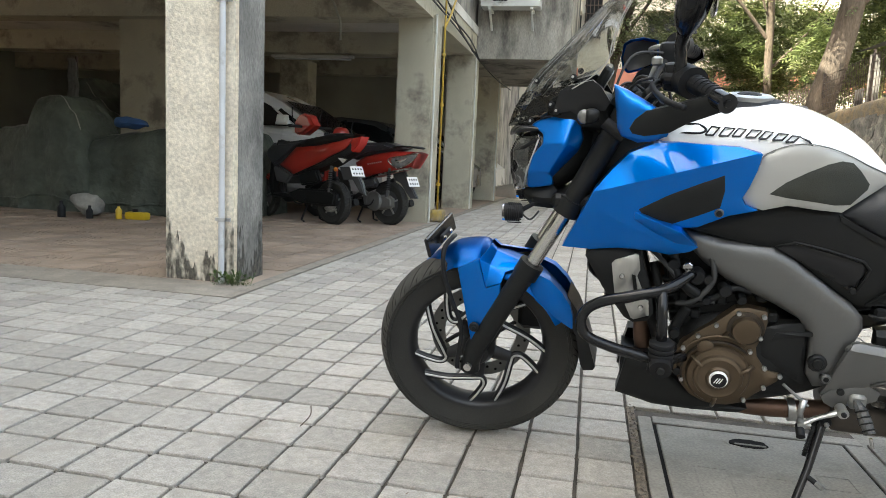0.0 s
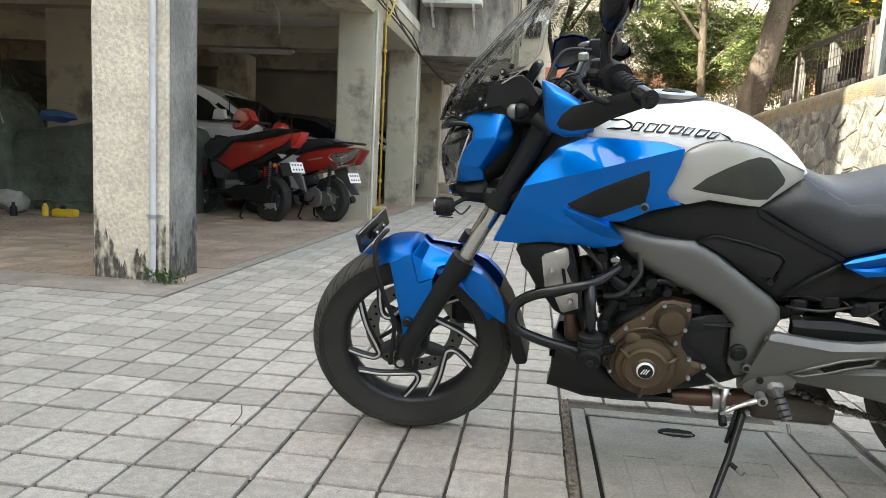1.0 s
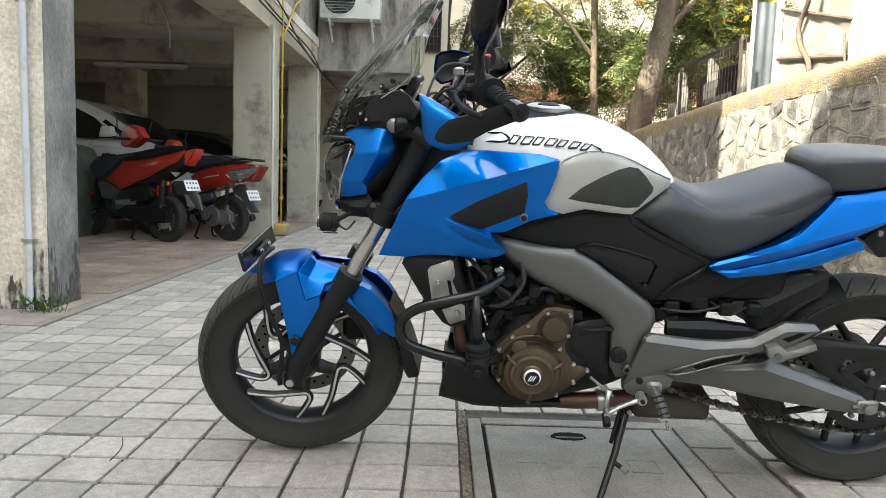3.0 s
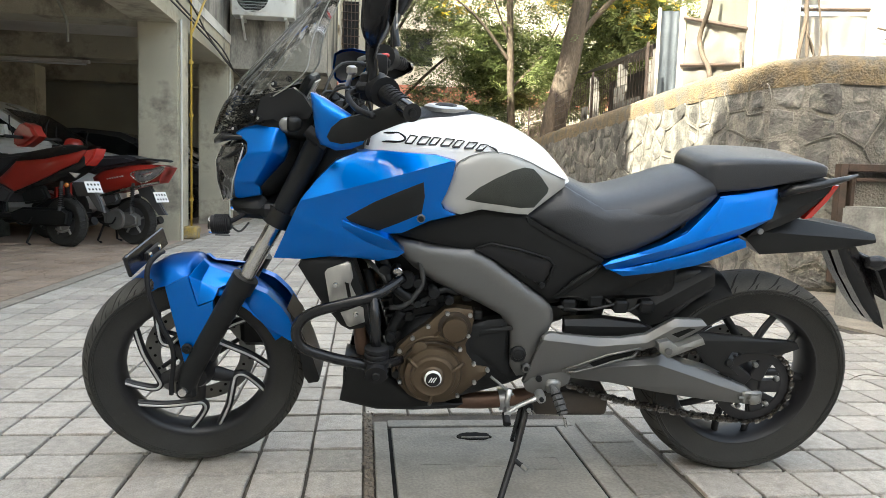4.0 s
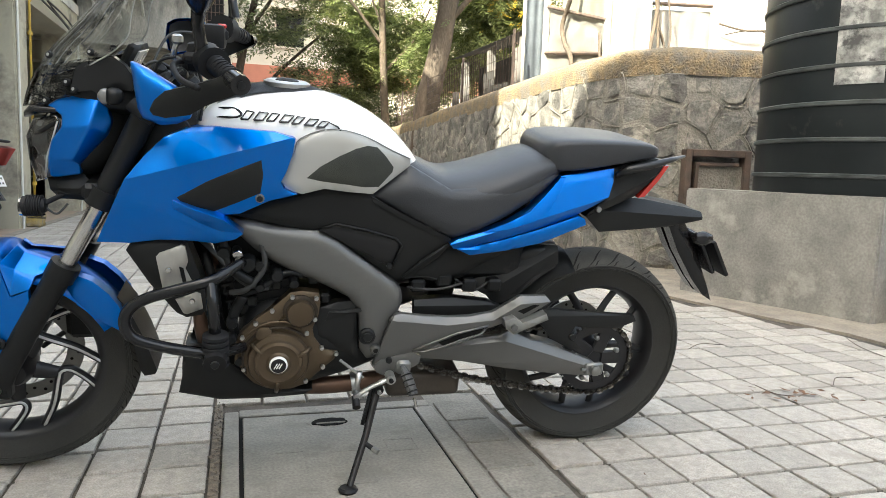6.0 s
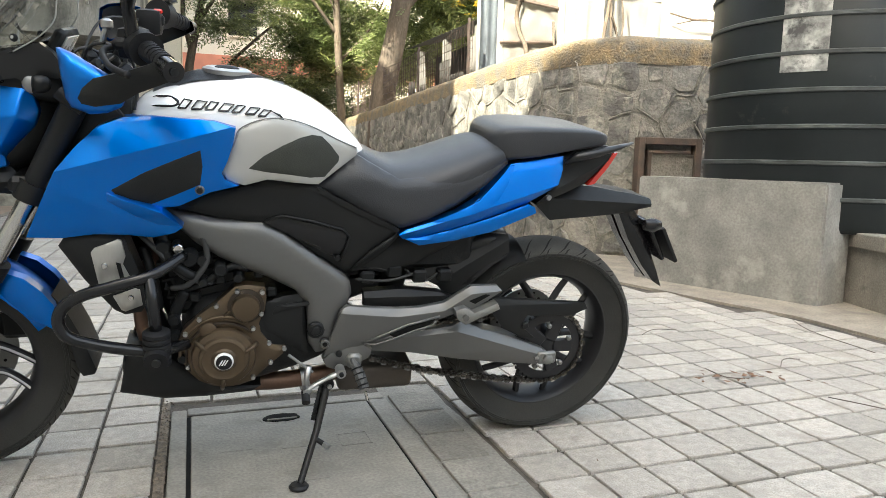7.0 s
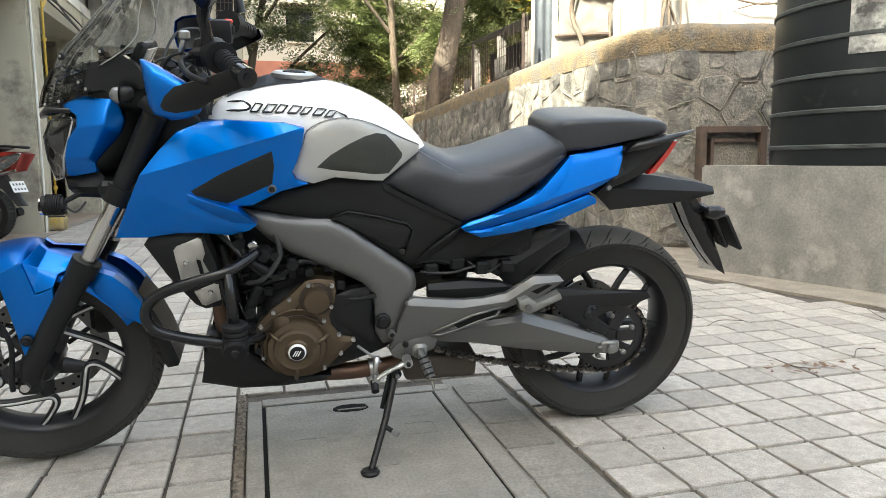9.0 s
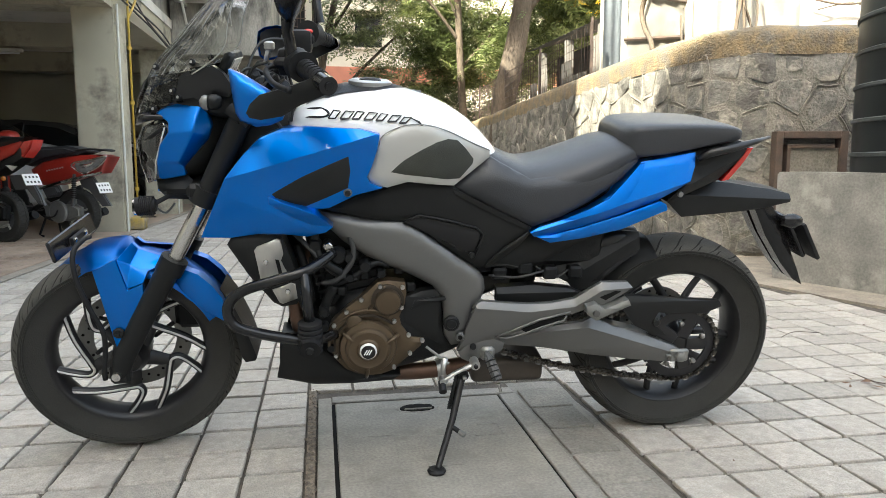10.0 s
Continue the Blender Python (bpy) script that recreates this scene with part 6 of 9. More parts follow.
# crash bar
cb = tube(spline([(0.56, -0.16, 0.618), (0.50, -0.215, 0.592), (0.42, -0.225, 0.57), (0.355, -0.225, 0.55), (0.318, -0.225, 0.525), (0.306, -0.225, 0.49), (0.322, -0.225, 0.455), (0.37, -0.225, 0.435), (0.43, -0.225, 0.42), (0.50, -0.215, 0.405), (0.56, -0.15, 0.39)], 5), 0.0135, 14)
crash = part("crash_bar", cb, M_GLOSSB, bike, "black tubular crash bar", smooth=True)
part("crash_post", tube([(0.49, -0.219, 0.588), (0.497, -0.222, 0.50), (0.503, -0.218, 0.40)], 0.0135, 14), M_GLOSSB, crash, smooth=True)
slider = part("crash_slider", rod((0.501, -0.225, 0.41), (0.501, -0.262, 0.40), 0.026, 20), M_DARK, crash, "ribbed black slider", smooth=True, angle=40)
for k in range(6):
    part("slider_ring", lathe([(0.026, -0.007), (0.03, -0.004), (0.03, 0.004), (0.026, 0.007)], 20, m=pose(0.501, -0.227, 0.455 - 0.014 * k)), M_DARK, crash, smooth=True, angle=40)
part("slider_bolt", bolt(0.501, -0.262, 0.40, 0.01), M_BLACKP, crash)
cbr = tube(spline([(0.56, 0.16, 0.618), (0.50, 0.215, 0.592), (0.355, 0.225, 0.55), (0.306, 0.225, 0.49), (0.37, 0.225, 0.435), (0.50, 0.215, 0.405), (0.56, 0.15, 0.39)], 5), 0.0135, 12)
part("crash_bar", cbr, M_GLOSSB, bike, smooth=True)
part("frame_downtube", tube([(0.40, -0.08, 0.66), (0.47, -0.09, 0.50), (0.52, -0.09, 0.36)], 0.018, 12), M_ENGINE, bike, smooth=True)
part("frame_downtube", tube([(0.40, 0.08, 0.66), (0.47, 0.09, 0.50), (0.52, 0.09, 0.36)], 0.018, 12), M_ENGINE, bike, smooth=True)
# belly pan, exhaust
panel("belly_pan", [(0.402, 0.25), (0.412, 0.30), (0.425, 0.362), (0.485, 0.368), (0.52, 0.335), (0.575, 0.288), (0.64, 0.256), (0.69, 0.246), (0.735, 0.243), (0.712, 0.228), (0.60, 0.222), (0.50, 0.224)], lambda x, z: 0.125 - 0.1 * max(0, 0.27 - z), M_BLACKP, "matt black belly pan", depth=0.05, crown=0.012, rim=0.02)
part("belly_floor", soft_loft([(0.41, 0.10, 0.25, 0.34, 3), (0.5, 0.11, 0.228, 0.31, 3), (0.62, 0.11, 0.225, 0.26, 3), (0.71, 0.10, 0.23, 0.245, 3)], 16), M_BLACKP, bike, smooth=True, angle=50)
part("exhaust_pipe", tube(spline([(0.62, -0.03, 0.225), (0.74, -0.05, 0.222), (0.84, -0.05, 0.225), (0.95, -0.04, 0.235)], 5), 0.024, 16), M_PIPE, bike, "heat-stained exhaust pipe", smooth=True)
part("exhaust_header", tube(spline([(0.50, -0.06, 0.60), (0.46, -0.06, 0.50), (0.47, -0.05, 0.35), (0.56, -0.03, 0.25)], 6), 0.022, 14), M_PIPE, bike, smooth=True)
part("exhaust_clamp", tube([(0.842, -0.05, 0.224), (0.86, -0.049, 0.226)], 0.031, 18), M_ALU, bike, smooth=True, angle=40)
part("exhaust_box", box(0.94, 1.15, -0.08, 0.11, 0.188, 0.262, 0.02, seg=3), M_MUFF, bike, "dusty brown exhaust chamber", smooth=True, angle=50)
part("silencer", tube([(1.10, 0.11, 0.25), (1.18, 0.15, 0.28), (1.46, 0.17, 0.36), (1.52, 0.17, 0.375)], [0.03, 0.055, 0.058, 0.045], 20), M_BLACKP, bike, "stubby black silencer", smooth=True, angle=50)

# swingarm, chain, pegs ---------------------------------------------------
ARM = [(0.99, 0.34), (1.12, 0.365), (1.25, 0.380), (1.33, 0.354), (1.55, 0.28)]
panel("swingarm", [(0.985, 0.352), (1.10, 0.372), (1.238, 0.392), (1.269, 0.403), (1.327, 0.376), (1.405, 0.354), (1.47, 0.326), (1.515, 0.308), (1.535, 0.296), (1.535, 0.270), (1.50, 0.262), (1.40, 0.274), (1.297, 0.290), (1.131, 0.319), (1.018, 0.328)],
      lambda x, z: 0.138 - 0.08 * max(0, 1.255 - x) - 0.7 * max(0, z - lin(ARM, x)) - 0.12 * max(0, 0.315 - z), M_FRAME, "grey cast swingarm", depth=0.05, crown=0.003, rim=0.005, step=0.02, angle=24, creases=list(zip(ARM, ARM[1:])) + [((1.255, 0.2), (1.255, 0.5)), ((0.9, 0.315), (1.6, 0.315))])
HEEL = [(0.90, 0.462), (1.072, 0.447), (1.194, 0.461), (1.265, 0.507), (1.36, 0.513)]
heel_w = lambda x, z: 0.170 + 0.012 * min(1, max(0, (x - 0.95) / 0.3)) - 0.55 * max(0, z - lin(HEEL, x)) - 0.12 * max(0, lin(HEEL, x) - z)
panel("heel_plate", [(0.884, 0.330), (0.893, 0.352), (0.905, 0.395), (0.920, 0.445), (0.933, 0.471), (0.945, 0.475), (1.01, 0.469), (1.072, 0.465), (1.13, 0.468), (1.194, 0.479), (1.235, 0.506), (1.265, 0.525), (1.337, 0.525), (1.349, 0.512), (1.305, 0.480), (1.271, 0.457), (1.222, 0.450), (1.17, 0.431), (1.117, 0.411), (1.05, 0.388), (0.984, 0.366), (0.95, 0.352), (0.92, 0.336)],
      heel_w, M_FRAME, "grey cast heel plate", depth=0.014, crown=0.003, rim=0.005, step=0.02, angle=24, creases=list(zip(HEEL, HEEL[1:])) + [((0.95, 0.2), (0.95, 0.6)), ((1.25, 0.2), (1.25, 0.6))])
panel("footrest_bracket", [(0.886, 0.328), (0.905, 0.346), (0.984, 0.368), (1.012, 0.352), (1.006, 0.330), (0.985, 0.318), (0.955, 0.312), (0.915, 0.300), (0.895, 0.310)], 0.160, M_FRAME, "grey footrest bracket", depth=0.016, crown=0.003, rim=0.005, angle=28)
panel("heel_slot", [(1.054, 0.395), (1.099, 0.418), (1.171, 0.439), (1.159, 0.423), (1.11, 0.406), (1.067, 0.386)], lambda x, z: heel_w(x, z) + 0.0012, M_GROOVE, "dark slot in the heel plate", both=False, depth=0.004, crown=0.0, rim=0.004)
part("slot_rim", tube([(x, -heel_w(x, z) - 0.001, z) for x, z in ((0.986, 0.372), (1.03, 0.392), (1.10, 0.424), (1.182, 0.446), (1.166, 0.420), (1.11, 0.402), (1.065, 0.383), (1.018, 0.368), (0.986, 0.372))], 0.0036, 8), M_FRAME, bike, "raised rim of the slot", smooth=True)
panel("heel_vane", [(1.258, 0.487), (1.301, 0.505), (1.316, 0.503), (1.276, 0.478)], lambda x, z: heel_w(x, z) + 0.0015, M_GROOVE, both=False, depth=0.004, crown=0.0, rim=0.006)
for sy in (-1, 1):
    pg = shell([(1.217, 0.470), (1.243, 0.478), (1.268, 0.461), (1.331, 0.487), (1.339, 0.470), (1.272, 0.441), (1.247, 0.429), (1.223, 0.446)], 0.206, crown=0.004, rim=0.006, step=0.012, depth=0.03, side=sy)
    part("pillion_peg", pg, M_DULL, bike, "folded bare metal pillion footrest", smooth=True, angle=35)
    part("peg_pivot", rod((1.243, sy * 0.165, 0.452), (1.243, sy * 0.212, 0.452), 0.009, 12), M_FRAME, bike, smooth=True, angle=40)
    fpg = tube([(0.960, sy * 0.168, 0.332), (0.968, sy * 0.185, 0.318), (0.976, sy * 0.205, 0.298), (0.984, sy * 0.222, 0.276)], [0.008, 0.0135, 0.0155, 0.0135], 8, None, True, 0.8)
    fob = part("footrest", fpg, M_GREYRUBBER, bike, "worn black rubber rider footrest", smooth=True, angle=30)
    for k in range(4):
        part("footrest_rib", lathe([(0.0135, -0.002), (0.017, 0), (0.0135, 0.002)], 12, m=Matrix.Translation((0.969 + 0.004 * k, sy * (0.188 + 0.0095 * k), 0.315 - 0.011 * k)) @ Vector((0.016, sy * 0.037, -0.042)).to_track_quat("Z", "Y").to_matrix().to_4x4()), M_DARK, fob, smooth=True)
    part("footrest_tip", rod((0.986, sy * 0.226, 0.268), (0.991, sy * 0.232, 0.246), 0.004, 10), M_CHROME, fob)
    part("footrest_hanger", box(0.945, 0.985, sy * 0.158 - 0.012, sy * 0.158 + 0.012, 0.305, 0.345, 0.008), M_DULL, bike, smooth=True, angle=40)
    ax = box(1.500, 1.556, sy * 0.136 - 0.007, sy * 0.136 + 0.007, 0.266, 0.304, 0.005)
    lathe([(0.016, 0), (0.016, 0.010), (0.009, 0.014)], 6, ax, pose(1.528, sy * 0.143, 0.285, 90 if sy < 0 else -90, 0, 0))
    rod((1.49, sy * 0.138, 0.285), (1.503, sy * 0.138, 0.285), 0.005, 8, ax)
    part("axle_adjuster", ax, M_DULL, bike, "bare metal axle adjuster", smooth=True, angle=40)
gl = tube(spline([(0.926, -0.195, 0.312), (0.90, -0.198, 0.302), (0.87, -0.2, 0.288), (0.842, -0.205, 0.272)], 4), [0.009] * 5 + [0.0075] * 8, 10, None, True, 0.7)
gear = part("gear_lever", gl, M_ALU, bike, "bare cast gear lever", smooth=True)
part("lever_boss", rod((0.926, -0.175, 0.312), (0.926, -0.208, 0.312), 0.0125, 14), M_ALU, gear, smooth=True, angle=40)
part("boss_bolt", bolt(0.926, -0.208, 0.312, 0.006), M_DARK, gear)
part("lever_end", rod((0.840, -0.19, 0.270), (0.840, -0.214, 0.270), 0.009, 14), M_ALU, gear, smooth=True, angle=40)
part("lever_rubber", rod((0.838, -0.20, 0.266), (0.838, -0.228, 0.250), 0.0105, 12), M_DARK, gear, smooth=True, angle=40)
part("gear_link", rod((0.86, -0.165, 0.30), (0.80, -0.15, 0.345), 0.004, 8), M_DULL, bike)
part("gear_arm", tube([(0.85, -0.16, 0.315), (0.845, -0.165, 0.28), (0.85, -0.165, 0.245)], [0.009, 0.007, 0.010], 10), M_ALU, bike, smooth=True)
stand = tube([(0.898, -0.165, 0.268), (0.866, -0.225, 0.168), (0.82, -0.30, 0.070)], [0.0115, 0.0095, 0.0085], 12)
sst = part("side_stand", stand, M_GLOSSB, bike, "black side stand, folded out", smooth=True, angle=50)
part("stand_pivot", bolt(0.90, -0.172, 0.270, 0.014, h=0.014), M_DARK, sst, smooth=True, angle=40)
part("pivot_bolt", bolt(0.90, -0.188, 0.270, 0.006), M_ALU, sst, smooth=True, angle=40)
part("stand_foot", lathe([(0.022, 0), (0.025, 0.006), (0.02, 0.012)], 18, m=pose(0.816, -0.306, 0.060, -11, 0, 0)), M_DARK, sst, smooth=True, angle=40)
tang = part("stand_tang", rod((0.862, -0.238, 0.152), (0.882, -0.258, 0.146), 0.0065, 10), M_DARK, sst, smooth=True, angle=40)
part("tang_nut", rod((0.880, -0.256, 0.1465), (0.892, -0.268, 0.143), 0.0075, 6), M_DULL, tang)
part("stand_spring", tube([(0.886, -0.158, 0.27), (0.858, -0.205, 0.185)], 0.0055, 10), M_ENGINE, sst, smooth=True)
for k in range(12):
    part("spring_coil", lathe([(0.005, -0.0015), (0.0075, 0), (0.005, 0.0015)], 10, m=Matrix.Translation((0.884 - 0.0021 * k, -0.161 - 0.0035 * k, 0.264 - 0.0063 * k)) @ Vector((0.028, 0.047, 0.085)).to_track_quat("Z", "Y").to_matrix().to_4x4()), M_ENGINE, sst, smooth=True)
# sprocket
spk = lathe([(0.080, -0.003), (0.106, -0.003), (0.106, 0.003), (0.080, 0.003)], 56, closed=True)
for k in range(40):
    a = 2 * math.pi * k / 40
    lathe([(0.006, -0.0028), (0.004, 0.0028)], 5, spk, pose(0.109 * math.cos(a), 0.109 * math.sin(a), 0))
bmesh.ops.transform(spk, matrix=RW @ pose(0, -0.098, 0) @ SIDEWAYS, verts=spk.verts[:])
part("sprocket", spk, M_RIM, rear, "black toothed rear sprocket", smooth=True, angle=35)
for k in range(5):
    a = 2 * math.pi * k / 5 + 0.4
    sph = lathe([(0.0075, 0), (0.0075, 0.010), (0.004, 0.013)], 8, None, RW @ pose(0.068 * math.cos(a), -0.10, 0.068 * math.sin(a), 90, 0, 0))
    part("sprocket_nut", sph, M_DULL, rear, "bare sprocket nut", smooth=True, angle=40)
spc = bmesh.new()
for k in range(5):
    a = 2 * math.pi * k / 5
    merge(spc, box(0.018, 0.088, -0.006, 0.006, -0.021, 0.021, 0.004), RW @ pose(0, -0.094, 0, 0, math.degrees(a), 0))
part("sprocket_carrier", spc, M_RIM, rear)
# chain: links along the lower run, round the sprocket and along the upper run
path = [(0.90, 0.325), (1.0, 0.305), (1.10, 0.272), (1.2, 0.245), (1.30, 0.225), (1.40, 0.207), (1.50, 0.196)]
path = [(p.x, p.y) for p in spline([(x, z, 0) for x, z in path], 6)]
path += [(1.546 + 0.109 * math.cos(a), 0.301 + 0.109 * math.sin(a)) for a in (radians(-100 + 10 * k) for k in range(20))]
path += [(1.45, 0.412), (1.3, 0.40), (1.1, 0.385), (0.9, 0.372)]
dist, line = 0.0, []
for a, b in zip(path, path[1:]):
    d = math.dist(a, b)
    n = max(1, int(d / 0.0157))
    line += [(a[0] + (b[0] - a[0]) * k / n, a[1] + (b[1] - a[1]) * k / n) for k in range(n)]
links = bmesh.new()
for i, (a, b) in enumerate(zip(line, line[1:])):
    ang = math.degrees(math.atan2(b[1] - a[1], b[0] - a[0]))
    m = pose((a[0] + b[0]) / 2, -0.098, (a[1] + b[1]) / 2, 0, -ang, 0)
    wd = 0.0085 if i % 2 else 0.006
    for s in (-1, 1):
        bb = box(-0.0108, 0.0108, s * wd - 0.0012, s * wd + 0.0012, -0.0072, 0.0072, 0.005) if i % 2 else box(-0.0085, 0.0085, s * wd - 0.0012, s * wd + 0.0012, -0.0055, 0.0055, 0.004)
        merge(links, bb, m)
    lathe([(0.0036, -0.0115), (0.0036, 0.0115)], 6, links, m @ SIDEWAYS)
part("drive_chain", links, M_CHAIN, bike, "oiled steel drive chain")
panel("chain_guard", [(1.336, 0.468), (1.378, 0.466), (1.50, 0.456), (1.631, 0.446), (1.641, 0.429), (1.59, 0.409), (1.50, 0.410), (1.455, 0.416), (1.44, 0.385), (1.488, 0.344), (1.44, 0.352), (1.387, 0.379), (1.344, 0.434)], lambda x, z: 0.132 - 0.3 * max(0, z - 0.448), M_BLACKP, "black chain guard", both=False, depth=0.016, crown=0.003, rim=0.006, step=0.02, angle=28, creases=[((1.3, 0.448), (1.65, 0.448))])
part("guard_bolt", bolt(1.45, -0.13, 0.386, 0.011), M_BLACKP, bike)
# hugger over the rear tyre
hug = bmesh.new()
rows = []
for k in range(17):
    t = k / 16
    a = radians(158 - 48 * t)
    rr = 0.325 + 0.012 * math.sin(math.pi * t)
    hw = 0.085
    rows.append([hug.verts.new((1.548 + math.cos(a) * (rr - 0.05 * abs(u) ** 3), hw * u, 0.304 + math.sin(a) * (rr - 0.05 * abs(u) ** 3))) for u in [-1 + 0.2 * j for j in range(11)]])
for a, b in zip(rows, rows[1:]):
    for j in range(10):
        hug.faces.new((a[j], a[j + 1], b[j + 1], b[j]))
bmesh.ops.solidify(hug, geom=hug.faces[:], thickness=-0.006)
part("rear_hugger", hug, M_BLACKP, bike, "black inner mudguard over the rear tyre", smooth=True, angle=50)
panel("hugger_side", [(1.122, 0.530), (1.14, 0.548), (1.195, 0.562), (1.246, 0.590), (1.296, 0.632), (1.34, 0.640), (1.387, 0.640), (1.394, 0.592), (1.36, 0.565), (1.324, 0.530), (1.29, 0.500), (1.254, 0.482), (1.22, 0.470), (1.195, 0.500)], lambda x, z: 0.098 - 0.55 * max(0, z - 0.50 - 0.62 * (x - 1.18)), M_BLACKP, "black side of the inner mudguard", depth=0.03, crown=0.004, rim=0.006, step=0.02, angle=28, creases=[((1.18, 0.50), (1.38, 0.624))])
part("hugger_cap", soft_loft([(1.185, 0.05, 0.540, 0.560, 3), (1.24, 0.075, 0.555, 0.592, 3), (1.29, 0.085, 0.575, 0.634, 3), (1.34, 0.088, 0.58, 0.646, 3), (1.39, 0.086, 0.59, 0.645, 3)], 20, 24), M_NOSE, bike, "satin black front of the inner mudguard", smooth=True, angle=50)
panel("hugger_groove", [(1.262, 0.500), (1.30, 0.535), (1.34, 0.562), (1.388, 0.590), (1.385, 0.580), (1.33, 0.545), (1.285, 0.505)], 0.100, M_GLOSSB, both=False, depth=0.006, crown=0.002, rim=0.004)
part("shock_absorber", rod((1.08, 0, 0.42), (1.12, 0, 0.62), 0.035, 16), M_ENGINE, bike, smooth=True, angle=40)
panel("linkage_rail", [(0.991, 0.495), (1.092, 0.499), (1.197, 0.489), (1.234, 0.474), (1.227, 0.446), (1.10, 0.448), (0.992, 0.455)], lambda x, z: 0.125 - 0.8 * max(0, z - 0.482), M_BLACKP, "black linkage beam", depth=0.03, crown=0.002, rim=0.005, step=0.02, angle=28, creases=[((0.99, 0.482), (1.24, 0.482))])
for pts, r in (([(0.97, -0.11, 0.53), (1.05, -0.115, 0.525), (1.12, -0.11, 0.54)], 0.004), ([(0.96, -0.10, 0.55), (1.02, -0.11, 0.56), (1.08, -0.10, 0.535)], 0.003), ([(1.1, -0.10, 0.55), (1.15, -0.11, 0.52), (1.19, -0.105, 0.54)], 0.003)):
    part("wiring", tube(spline(pts, 5), r, 8), M_CABLE, bike, smooth=True)
for x, z in ((1.0, 0.53), (1.07, 0.545), (1.14, 0.53), (1.21, 0.53)):
    part("fitting", box(x - 0.02, x + 0.02, -0.115, -0.08, z - 0.015, z + 0.02, 0.006), M_ENGINE, bike)


# ---- gully cover set in the paving ----
cover = thing("gully_cover", "cement gully cover in a cracked cement frame", "gully cover")
part("frame", box(0.205, 0.25, 0.45, 2.385, -0.03, 0.002, 0.003), M_COVER, cover)
part("frame", box(0.832, 0.895, 0.45, 2.33, -0.03, 0.002, 0.003), M_COVER, cover)
part("frame", box(0.252, 0.89, 2.335, 2.395, -0.03, 0.003, 0.003), M_COVER, cover)
lid = box(0.262, 0.826, 0.45, 2.327, -0.03, 0.0, 0.003)
# black strips fill the gaps, painting the shade inside them
part("gap", box(0.2505, 0.2615, 0.45, 2.33, -0.03, -0.004), M_GROOVE, cover, "black strip painting the shade in the gap beside the lid")
part("gap", box(0.8265, 0.8315, 0.45, 2.33, -0.03, -0.004), M_GROOVE, cover, "black strip painting the shade in the gap beside the lid")
part("lid", lid, M_COVER, cover, "flat cement lid with a lifting slot")
slot = lathe([(0.055, 0.0), (0.064, 0.0035), (0.074, 0.0)], 36, closed=False, m=pose(0.53, 2.235, 0.0) @ Matrix.Diagonal((1, 0.58, 1, 1)))
# raised black disc paints the slot's shade, no hole is cut
hole = lathe([(0.053, 0.0), (0.053, 0.0042)], 36, m=pose(0.53, 2.235, 0.0) @ Matrix.Diagonal((1.05, 0.62, 1, 1)))
for bm in (slot, hole):
    for v in bm.verts:
        k = 1 + 0.16 * noise.noise((v.co.x * 60, v.co.y * 60, 4))
        v.co.x, v.co.y = 0.53 + (v.co.x - 0.53) * k, 2.235 + (v.co.y - 2.235) * k
part("slot_rim", slot, M_COVER, cover, "chipped rim of the lifting slot", smooth=True, angle=50)
part("slot", hole, M_GROOVE, cover, "black disc painting the shade in the lifting slot")
part("slot_bar", box(0.485, 0.578, 2.214, 2.222, 0.004, 0.008, 0.002), M_CEMENT, cover)
for x0, x1, y0, y1 in ((0.34, 0.43, 1.6, 2.02), (0.50, 0.60, 1.78, 2.0), (0.67, 0.76, 1.97, 2.06)):
    fr = box(x0, x1, y0, y0 + 0.004, -0.001, 0.0014)
    box(x0, x1, y1 - 0.004, y1, -0.001, 0.0014, bm=fr)
    box(x0, x0 + 0.004, y0, y1, -0.001, 0.0014, bm=fr)
    box(x1 - 0.004, x1, y0, y1, -0.001, 0.0014, bm=fr)
    part("cast_outline", fr, M_COVER, cover, "shallow cast outline in the lid")
strip = bmesh.new()
rr = random.Random(3)
for k in range(420):
    x, y, s = 0.187 + rr.gauss(0, 0.007), rr.uniform(0.6, 2.5), rr.uniform(0.002, 0.005)
    merge(strip, box(-s, s, -s, s, 0, s), pose(x, y, -0.006, rr.uniform(0, 40), rr.uniform(0, 40), rr.uniform(0, 90)))
box(0.174, 0.199, 0.5, 2.5, -0.02, -0.004, bm=strip)
solid("soil_strip", strip, M_GRIT, "strip of sandy soil and grit beside the gully cover", "soil", "stuff")

# cement apron round the tank's plinth
ap = bmesh.new()
f = ap.faces.new([ap.verts.new((x, y, 0.004)) for x, y in ((3.02, 4.75), (3.12, 4.3), (3.3, 3.6), (3.48, 3.05), (3.5, 2.45), (3.75, 1.2), (4.6, 1.2), (4.3, 5.7), (3.62, 5.7))])
ap.normal_update()
if f.normal.z < 0:
    bmesh.ops.reverse_faces(ap, faces=[f])
ext = bmesh.ops.extrude_face_region(ap, geom=[f])["geom"]
bmesh.ops.translate(ap, vec=(0, 0, -0.03), verts=[v for v in ext if isinstance(v, bmesh.types.BMVert)])
bmesh.ops.recalc_face_normals(ap, faces=ap.faces[:])
solid("apron", ap, M_DUSTY, "rough cement apron along the plinth", "pavement", "structure")
lip = bmesh.new()
